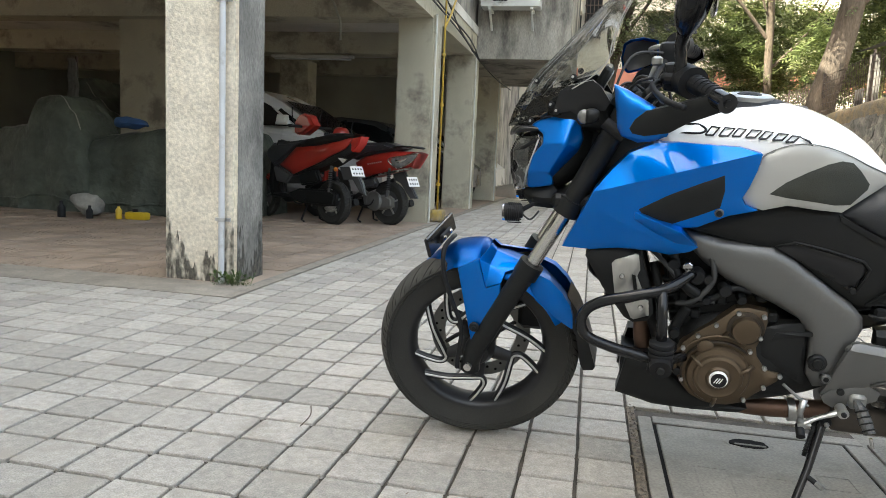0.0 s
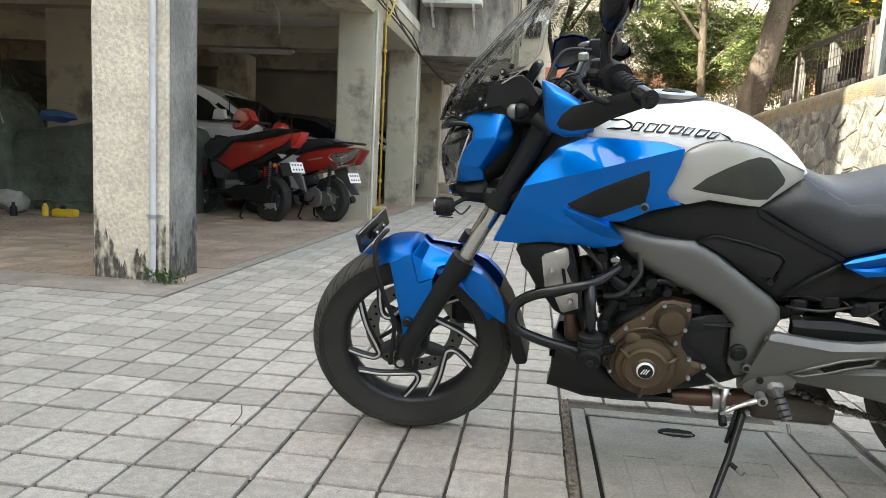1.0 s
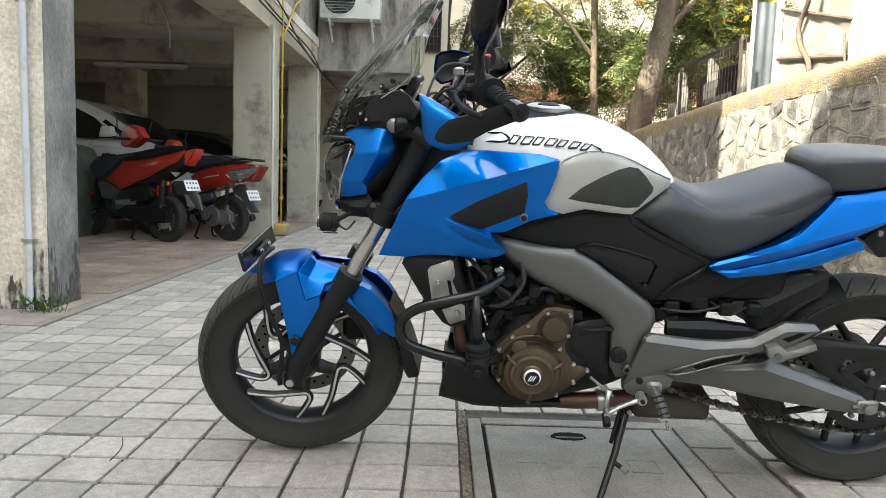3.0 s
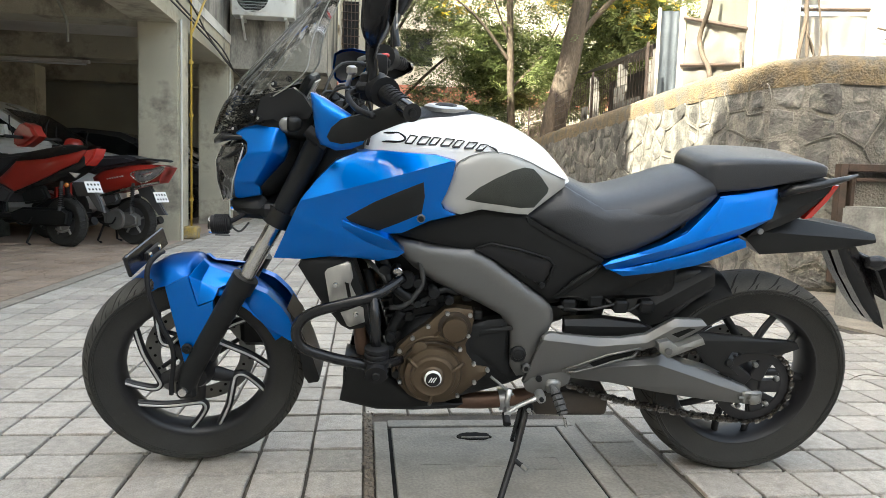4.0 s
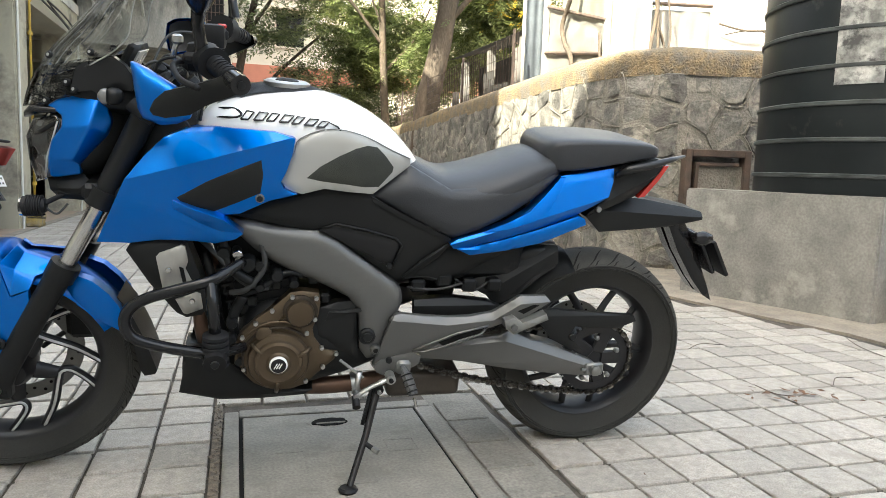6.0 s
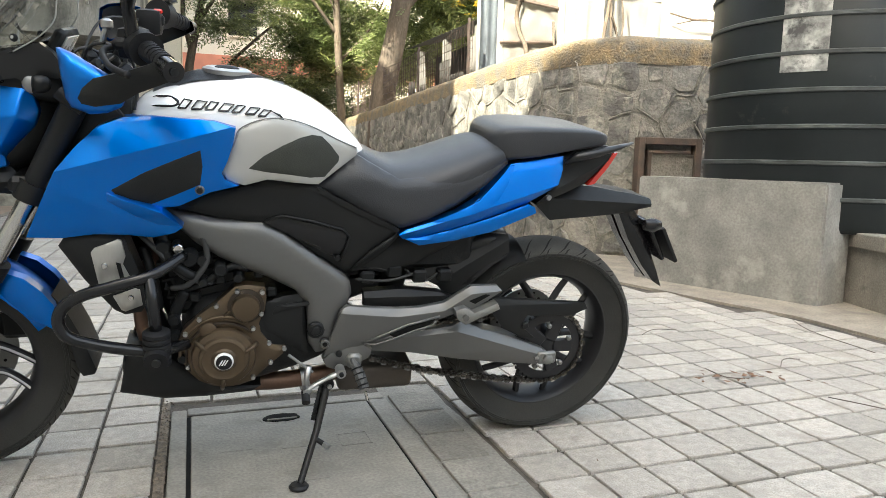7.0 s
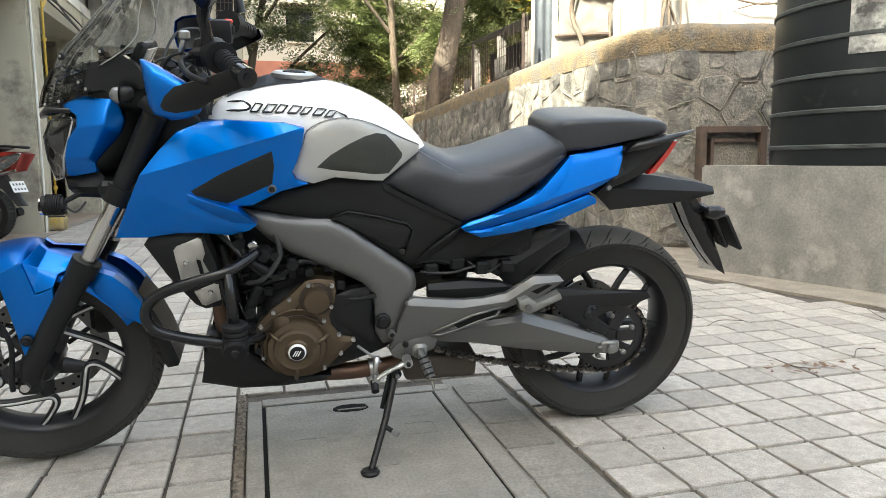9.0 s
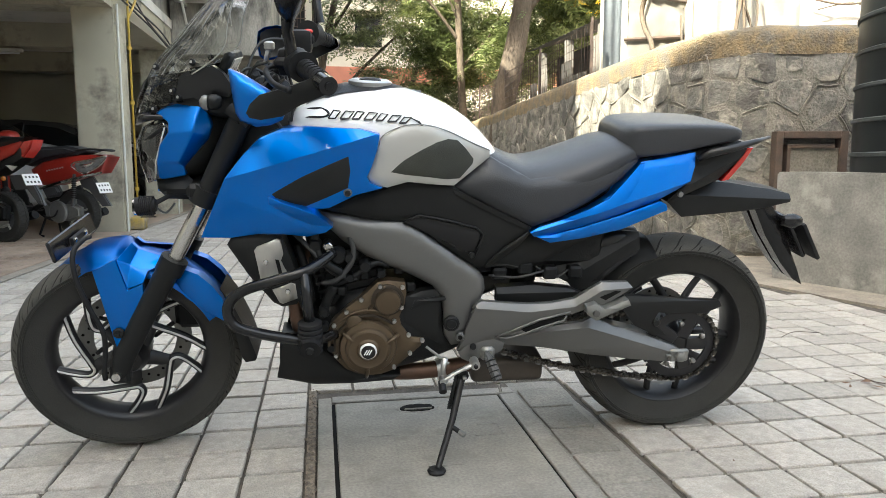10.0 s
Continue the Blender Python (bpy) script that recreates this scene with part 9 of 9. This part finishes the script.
def drape(label, x0, x1, y0, y1, prof, seed):
    """Cloth hanging over something: a roof line along x, falling in folds to the floor."""
    bm = bmesh.new()
    nx, nv = 60, 26
    rows = []
    for i in range(nx + 1):
        u = i / nx
        x = x0 + (x1 - x0) * u
        h = between([(p[0], p[1]) for p in prof], u)[0]
        ring = []
        for j in range(nv + 1):
            v = j / nv
            s = abs(2 * v - 1)
            side = -1 if v < 0.5 else 1
            fold = (0.13 * math.sin(x * 11 + seed + 1.5 * noise.noise((x, seed, 0))) + 0.04 * noise.noise((x * 3, v * 4, seed))) * max(0, s - 0.3)
            half = (y1 - y0) / 2
            yy = (y0 + y1) / 2 + side * half * (min(1, s * 1.7) ** 0.9 + (0.12 + fold * 1.6) * max(0, s - 0.5))
            zz = h * (1 - max(0, (s - 0.5) / 0.5) ** 1.05) - 0.06 * s + 0.02 * noise.noise((x * 5, v * 6, seed))
            ring.append(bm.verts.new((x, yy, max(0.004, zz))))
        rows.append(ring)
    for a, b in zip(rows, rows[1:]):
        for j in range(nv):
            bm.faces.new((a[j], a[j + 1], b[j + 1], b[j]))
    for ring, sg in ((rows[0], 1), (rows[-1], -1)):
        bm.faces.new(ring[::sg])
    bmesh.ops.recalc_face_normals(bm, faces=bm.faces[:])
    cord = [rows[i][8].co + Vector((0, -0.012, 0.004)) for i in range(6, nx - 5, 3)]
    hem = [rows[i][1].co + Vector((0, -0.01, 0.02)) for i in range(0, nx + 1, 2)]
    ob = solid("covered_vehicle", bm, M_CLOTH, label, "covered vehicle", smooth=True, angle=70)
    part("cord", tube(spline(cord, 3), 0.008, 6), M_PALECORD, ob, "pale cord tied over the cover", smooth=True)
    part("hem", tube(spline(hem, 2), 0.012, 6), M_CLOTH, ob, "stitched hem", smooth=True)
    return ob


drape("two-wheeler under a dark green tarpaulin", -7.3, -5.95, 7.35, 8.25, [(0, 0.5), (0.1, 1.0), (0.36, 1.04), (0.5, 1.37), (0.71, 1.41), (0.83, 1.22), (0.92, 0.97), (1, 0.6)], 1.0)
drape("car under a sagging dark green tarpaulin", -6.1, -4.1, 7.5, 9.0, [(0, 0.6), (0.06, 0.95), (0.3, 1.01), (0.6, 1.09), (0.9, 1.1), (1, 0.7)], 4.0)
drape("tall vehicle under a black cover", -7.9, -5.4, 9.2, 10.6, [(0, 1.5), (0.12, 1.83), (0.21, 1.55), (0.31, 1.36), (0.41, 1.23), (0.69, 1.19), (1, 0.9)], 7.0)
prop = thing("prop_pole", "wooden pole with a pale rag tied to its top", "pole", at=pose(-6.92, 8.42, 0))
part("pole", rod((0, 0, 0), (0.03, 0, 1.98), 0.02, 10), M_RUST, prop, smooth=True, angle=40)
cloth = bmesh.new()
rws_c = []
for k in range(13):
    z = 1.95 - 0.045 * k
    rws_c.append([cloth.verts.new((-0.09 + 0.16 * j / 10 * (0.8 + 0.03 * k) + 0.01 * math.sin(k), -0.035 + 0.02 * math.sin(j * 1.9 + 0.3 * k), z + 0.01 * math.sin(j * 2.3))) for j in range(11)])
for a, b in zip(rws_c, rws_c[1:]):
    for j in range(10):
        cloth.faces.new((a[j], a[j + 1], b[j + 1], b[j]))
bmesh.ops.solidify(cloth, geom=cloth.faces[:], thickness=0.004)
part("rag", cloth, M_PALECORD, prop, "pale hanging rag", smooth=True)
rag = bmesh.new()
bmesh.ops.create_icosphere(rag, subdivisions=3, radius=0.14)
for v in rag.verts:
    v.co = Vector((-5.62 + v.co.x * 1.6, 7.8 + v.co.y, 1.1 + v.co.z * 0.5)) + Vector((0, 0, 0.05 * noise.noise(v.co * 9)))
solid("rag", rag, M_BLUETARP, "crumpled blue rag on the tarpaulin", "rag", smooth=True)
M_YELLOW = mat("yellow_plastic", (0.6, 0.42, 0.02), (0.5, 0.34, 0.02), 0.4, scale=6, bump=0)


def bottle(x, y, r, h, material, label):
    b = thing("bottle", label, "bottle", "bottles on the floor", at=pose(x, y, 0))
    part("body", lathe([(r * 0.9, 0), (r, 0.01), (r, h * 0.62), (r * 0.45, h * 0.8), (r * 0.4, h * 0.88)], 20), material, b, smooth=True, angle=40)
    part("cap", lathe([(r * 0.46, h * 0.87), (r * 0.46, h), (r * 0.3, h)], 16), M_DARK, b, smooth=True, angle=40)


bottle(-5.73, 6.72, 0.042, 0.19, M_DARK, "dark oil bottle on the tiles")
bottle(-5.42, 6.78, 0.036, 0.15, M_DARK, "small black bottle on the tiles")
bottle(-5.16, 6.92, 0.034, 0.17, M_YELLOW, "yellow bottle on the tiles")
can = thing("canister", "low yellow canister with a dark cap", "canister", at=pose(-4.98, 7.0, 0))
part("body", box(-0.13, 0.13, -0.06, 0.06, 0, 0.09, 0.03, seg=2), M_YELLOW, can, smooth=True, angle=40)
part("cap", lathe([(0.03, 0.08), (0.03, 0.12), (0.02, 0.125)], 14, m=pose(-0.03, 0, 0)), M_DARK, can)
bag = bmesh.new()
bmesh.ops.create_icosphere(bag, subdivisions=3, radius=0.15)
for v in bag.verts:
    k = 1 + 0.55 * noise.noise(v.co * 9) + 0.25 * noise.noise(v.co * 22)
    v.co = Vector((-5.62 + v.co.x * 1.15 * k, 7.02 + v.co.y * 0.8 * k, max(0.002, 0.14 + v.co.z * 0.8 * k)))
solid("plastic_bag", bag, M_PALECORD, "crumpled pale plastic bag on the tiles", "bag", smooth=True)

# ---- litter ----
lit = bmesh.new()
rr = random.Random(15)
for k in range(60):
    x, y = (rr.gauss(2.31, 0.1), rr.gauss(2.2, 0.05)) if k < 26 else (rr.uniform(-2.6, 3.3), rr.uniform(1.2, 6))
    s = rr.uniform(0.006, 0.02) if k < 26 else rr.uniform(0.004, 0.01)
    a = rr.uniform(0, 6.28)
    c = [lit.verts.new((x + s * math.cos(a + q) * f, y + s * math.sin(a + q) * f, 0.004 + rr.uniform(0, 0.008))) for q, f in ((0, 1.4), (1.4, 0.6), (3.14, 1.4), (4.6, 0.6))]
    lit.faces.new(c)
solid("leaf_litter", lit, M_LITTER, "dry leaf scraps scattered on the paving", "litter", "stuff")
for pts in ([(3.392, 3.001, 0.006), (3.277, 2.814, 0.008), (3.217, 2.645, 0.01), (3.189, 2.326, 0.006)], [(2.24, 2.322, 0.006), (2.232, 2.2, 0.009), (2.3, 2.168, 0.006)], [(2.331, 2.88, 0.006), (2.436, 2.933, 0.014), (2.558, 2.918, 0.008)],
            [(2.435, 1.906, 0.006), (2.481, 1.791, 0.012), (2.55, 1.704, 0.006)], [(2.579, 2.267, 0.006), (2.661, 2.333, 0.012), (2.75, 2.332, 0.006)], [(-0.82, 1.93, 0.004), (-0.80, 1.96, 0.03), (-0.815, 2.0, 0.045)]):
    solid("twig", tube(spline(pts, 4), 0.0019, 5), M_RUST, "thin brown dry twig on the paving", "twig", group="twigs on the paving")


# ---- stones of the boundary wall ----
WALL_LEN = 5.5 + 4.0 + 1.4 + math.dist((WX, 6.6), (3.64, 5.9)) + math.dist((3.64, 5.9), (3.95, 5.55)) + math.dist((3.95, 5.55), (4.6, 5.4)) + math.dist((4.6, 5.4), (6.6, 5.25))


def wall_at(d, h, out):
    """A point of the wall's face: d metres along it, h of its stone height, so far out of it."""
    x, y, dx, dy = wall_line(d / WALL_LEN)
    return Vector((x + dy * (0.02 + out), y - dx * (0.02 + out), h * (wall_top(y) - 0.21) / 1.7))


def cell(p, others):
    """The polygon of all that lies nearer to p than to any other seed."""
    poly = [(p[0] - 0.6, p[1] - 0.6), (p[0] + 0.6, p[1] - 0.6), (p[0] + 0.6, p[1] + 0.6), (p[0] - 0.6, p[1] + 0.6)]
    for q in others + [(p[0], -p[1]), (p[0], 3.4 - p[1])]:
        nx, ny = q[0] - p[0], q[1] - p[1]
        c = (nx * (q[0] + p[0]) + ny * (q[1] + p[1])) / 2
        cut = []
        for a, b in zip(poly, poly[1:] + poly[:1]):
            da, db = nx * a[0] + ny * a[1] - c, nx * b[0] + ny * b[1] - c
            if da <= 0:
                cut.append(a)
            if da * db < 0:
                f = da / (da - db)
                cut.append((a[0] + (b[0] - a[0]) * f, a[1] + (b[1] - a[1]) * f))
        poly = cut
    return poly


rr = random.Random(5)
seeds, d, col = [], 2.6, 0
while d < WALL_LEN - 0.3:
    step = rr.uniform(0.24, 0.36)
    n = rr.randint(5, 8)
    seeds += [(d + rr.uniform(-0.1, 0.1), 1.7 * (k + 0.5 + (0.25 if col % 2 else -0.2) + rr.uniform(-0.3, 0.3)) / n) for k in range(n)]
    d, col = d + step, col + 1
seeds = [p for p in seeds if 0.03 < p[1] < 1.67]
ribbon, far_stones = bmesh.new(), bmesh.new()
count = 0
for p in sorted(seeds, key=lambda q: abs(q[0] - 11.5)):
    poly = cell(p, [q for q in seeds if q != p and math.dist(p, q) < 1.2])
    if len(poly) < 3:
        continue
    cx, cy = sum(q[0] for q in poly) / len(poly), sum(q[1] for q in poly) / len(poly)
    size = sum(math.dist(q, (cx, cy)) for q in poly) / len(poly)
    if size < 0.05 or cx > WALL_LEN - 0.2:
        continue
    worn = p[0] < 8.6
    pts = []
    for a, b in zip(poly, poly[1:] + poly[:1]):
        ln = math.dist(a, b)
        if ln > 0.05 and a < b and rr.random() < (0.12 if worn else 0.62):
            m = ((a[0] + b[0]) / 2 + rr.uniform(-0.012, 0.012), (a[1] + b[1]) / 2 + rr.uniform(-0.012, 0.012))
            tube([wall_at(*q, 0.006) for q in spline([(*a, 0), (*m, 0), (*b, 0)], 3) for q in [(q.x, q.y)]], [0.005, 0.007, 0.008, 0.008, 0.008, 0.007, 0.005], 6, ribbon, True, 1.0)
        for k in range(max(1, int(ln / 0.07))):
            f = (k + 0.25) / max(1, int(ln / 0.07))
            pts.append((a[0] + (b[0] - a[0]) * f, a[1] + (b[1] - a[1]) * f))
    n = len(pts)
    inset = rr.uniform(0.005, 0.014) if worn else rr.uniform(0.010, 0.028) if rr.random() < 0.75 else rr.uniform(0.04, 0.08)
    f0 = max(0.45, 1 - inset / size)
    near = count < 300
    bm = bmesh.new() if near else far_stones
    proud, tx, ty = rr.uniform(0.002, 0.013) + (0.012 if worn else 0), rr.uniform(-0.06, 0.06), rr.uniform(-0.08, 0.08)
    wob = [rr.uniform(0.96, 1.01) for _ in range(n)]
    rings = []
    for shrink, out in ((f0, -0.01), (f0 * 0.94, proud * 0.7), (f0 * 0.62, proud), (f0 * 0.28, proud * 1.1)):
        ring = []
        for (x, y), w in zip(pts, wob):
            o = out if out < 0 else max(0.004, out + (x - cx) * tx + (y - cy) * ty + rr.uniform(-0.003, 0.003))
            ring.append(bm.verts.new(wall_at(cx + (x - cx) * shrink * w, cy + (y - cy) * shrink * w, o)))
        rings.append(ring)
    for a, b in zip(rings, rings[1:]):
        for k in range(n):
            bm.faces.new((a[k], a[(k + 1) % n], b[(k + 1) % n], b[k]))
    bm.faces.new(rings[-1])
    if near:
        bmesh.ops.recalc_face_normals(bm, faces=bm.faces[:])
        ob = new("stone", link_mesh("stone", bm, M_STONE))
        ob.parent = stone_wall
        count += 1
bmesh.ops.recalc_face_normals(far_stones, faces=far_stones.faces[:])
fs = new("far_stones", link_mesh("far_stones", far_stones, M_STONE))
fs.parent = stone_wall
tagged(fs, "dark rubble stones farther along the wall", kind="stuff")
rb = new("pointing", link_mesh("pointing", ribbon, M_MORTAR, True))
rb.parent = stone_wall
tagged(rb, "raised mortar ribbons between the stones", kind="stuff")


# ---- paving ----
P = 0.1643


def paver_ring(w, d, r, chip):
    """Outline of a paver's top, a little wavy, its corners broken off."""
    pts = []
    for sx, sy in ((-1, -1), (1, -1), (1, 1), (-1, 1)):
        c = r.uniform(0.002, 0.007) * chip
        a, b = (sx * (w / 2 - c), sy * d / 2), (sx * w / 2, sy * (d / 2 - c))
        pts += [b, a, (r.uniform(-0.2, 0.2) * w, sy * d / 2)] if sx == sy else [a, b, (sx * w / 2, r.uniform(-0.2, 0.2) * d)]
    ring = []
    for x, y in pts:
        k = 1 - r.uniform(0, 0.0028) / 0.08
        ring.append((x * k, y * k))
    return ring


def paver_mesh(w, d, seed):
    r = random.Random(seed)
    bm = bmesh.new()
    ring = paver_ring(w, d, r, 1.0)
    tops = [r.uniform(-0.0012, 0.0008) for _ in ring]
    rows = [[bm.verts.new((x * k, y * k, z + (t if z > -0.01 else 0))) for (x, y), t in zip(ring, tops)] for k, z in ((1.0, -0.03), (1.0, -0.004), (0.982, -0.0006), (0.955, 0.0))]
    for a, b in zip(rows, rows[1:]):
        for k in range(len(ring)):
            bm.faces.new((a[k], a[(k + 1) % len(ring)], b[(k + 1) % len(ring)], b[k]))
    bm.faces.new(rows[-1])
    bmesh.ops.recalc_face_normals(bm, faces=bm.faces[:])
    return bm


def paved(x, y):
    if y > 3.56 and x < -1.88:
        return False
    if 0.15 < x < 1.09 and y < 2.47:
        return False
    if y > 4.7 and x > 3.38 or (x > 3.05 + max(0, 4.4 - y) * 0.22 + max(0, 2.4 - y) * 2):
        return False
    return -7.2 < x < 4.3


cells = []
rr = random.Random(9)
left = [-1.289 + P * k for k in range(-34, 8)] + [0.012, 0.172]
right = [1.268 + P * k for k in range(-1, 20)]
middle = [0.172 + 0.155 * k for k in range(7)]
for edges_x, lo in ((left, -40), (right, -40), (middle, 2.47)):
    for x0, x1 in zip(edges_x, edges_x[1:]):
        cx = (x0 + x1) / 2
        drift = rr.uniform(-0.003, 0.003) + (-0.06 if edges_x is right else 0.0)
        for k in range(-24, 100):
            y = 0.44 + P * 0.988 * k + drift + 0.02 * math.sin(cx * 0.8)
            if (lo < y < 16.5 and (edges_x is middle or paved(cx, y))) or (edges_x is middle and y < 0.40):
                cells.append((cx, y, (x1 - x0) / P))
paving = thing("paving", "square grey concrete pavers laid in straight rows", "paving", kind="structure")
shared = [link_mesh("paver", paver_mesh(P - 0.0072, P * 0.988 - 0.0125, k), M_PAVER) for k in range(12)]
cells.sort(key=lambda c: abs(c[0] - 0.2) * 0.9 + abs(c[1] - 1.9))
for n, (x, y, sx) in enumerate(cells):
    tilt = (rr.uniform(-0.25, 0.25), rr.uniform(-0.25, 0.25), rr.uniform(-0.5, 0.5))
    m = pose(x + rr.uniform(-0.0012, 0.0012), y + rr.uniform(-0.0012, 0.0012), rr.uniform(-0.003, 0.0), *tilt)
    if n < 300:
        ob = new("paver", shared[(n * 5) % 12])
        ob.parent = paving
        snug = 1.008 if x > 1.1 else 1.0       # the rows beyond the cover lie closer
        ob.matrix_basis = m @ Matrix.Diagonal((sx * snug, snug, 1, 1))
rverts, rfaces = [], []
for x, y, sw in cells[300:]:
    zj, i0 = rr.uniform(-0.003, 0.0), len(rverts)
    snug = 0.0012 if x > 1.1 else 0.0
    ring = paver_ring((P - 0.0072 + snug) * sw, P * 0.988 - 0.0125 + snug, rr, 1.0)
    for k, z in ((1.0, -0.03), (1.0, -0.004), (0.975, 0.0)):
        rverts += [(x + px * k, y + py * k, z + zj + (rr.uniform(-0.001, 0.001) if z == 0 else 0)) for px, py in ring]
    n = len(ring)
    for b in (0, n):
        rfaces += [(i0 + b + k, i0 + b + (k + 1) % n, i0 + b + n + (k + 1) % n, i0 + b + n + k) for k in range(n)]
    rfaces.append(tuple(range(i0 + 2 * n, i0 + 3 * n)))
me = bpy.data.meshes.new("paving_field")
me.from_pydata(rverts, [], rfaces)
me.materials.append(M_PAVER)
pf = new("paving_field", me)
pf.parent = paving
tagged(pf, "farther grey concrete pavers", kind="stuff")
# rough cement that fills the joints beside the cover
fill = bmesh.new()
gx = [0.897, 0.93, 0.985, 1.04, 1.09]
ys = [0.45 + 0.045 * k for k in range(46)]
fv = [[fill.verts.new((x + 0.008 * noise.noise((x * 9, y * 6, 2)), y, -0.010 + 0.003 * noise.noise((x * 30, y * 25, 5)))) for x in gx] for y in ys]
for a, b in zip(fv, fv[1:]):
    for k in range(4):
        fill.faces.new((a[k], a[k + 1], b[k + 1], b[k]))
solid("joint_fill", fill, M_CEMENT, "rough cement strip beside the gully cover", "cement", "structure", smooth=True)
# broken darker pavers along the cover's edge
M_OLDPAVER = mat("old_dark_paver", (0.27, 0.25, 0.215), (0.185, 0.172, 0.148), 0.9, scale=8, fine=130, bump=0.7, pieces=0.2)
oldm = [link_mesh("old_paver", paver_mesh(0.15, 0.184, 40 + k), M_OLDPAVER) for k in range(3)]
for k in range(9):
    ob = new("paver", oldm[k % 3])
    ob.parent = paving
    ob.matrix_basis = pose(0.985, 0.75 + 0.192 * k, -0.003, 0.4 * (k % 3 - 1), 0.5, 1.5 * (k % 2))
# brown floor tiles inside
tshare = []
for k in range(3):
    bm = bmesh.new()
    q = 0.147
    vs = [bm.verts.new((sx * q, sy * q, z)) for z in (-0.02, 0.006) for sx, sy in ((-1, -1), (1, -1), (1, 1), (-1, 1))]
    bm.faces.new(vs[4:])
    for a in range(4):
        bm.faces.new((vs[a], vs[(a + 1) % 4], vs[4 + (a + 1) % 4], vs[4 + a]))
    # raised arcs fanned from one corner
    for ringr in (0.08, 0.13, 0.18, 0.23):
        tube([(-q + ringr * math.cos(t), -q + ringr * math.sin(t), 0.006) for t in (0.05 + 1.47 * s / 6 for s in range(7)) if ringr * max(math.cos(t), math.sin(t)) < 2 * q], 0.004, 4, bm, False)
    tshare.append(link_mesh("floor_tile", bm, M_TILE))
floor_ob = bpy.data.objects["floor"]
rr = random.Random(2)
tiles = [(-2.2 - 0.3 * i, 4.1 + 0.3 * j) for i in range(26) for j in range(14)]
tiles = [t for t in tiles if not (-2.75 < t[0] < -2.0 and t[1] < 4.6)]
tiles.sort(key=lambda t: math.dist(t, (-2.5, 4)))
for x, y in tiles[:290]:
    ob = new("floor_tile", tshare[0])
    ob.parent = floor_ob
    ob.matrix_basis = pose(x, y, 0.0, 0, 0, 90 * rr.randint(0, 3))
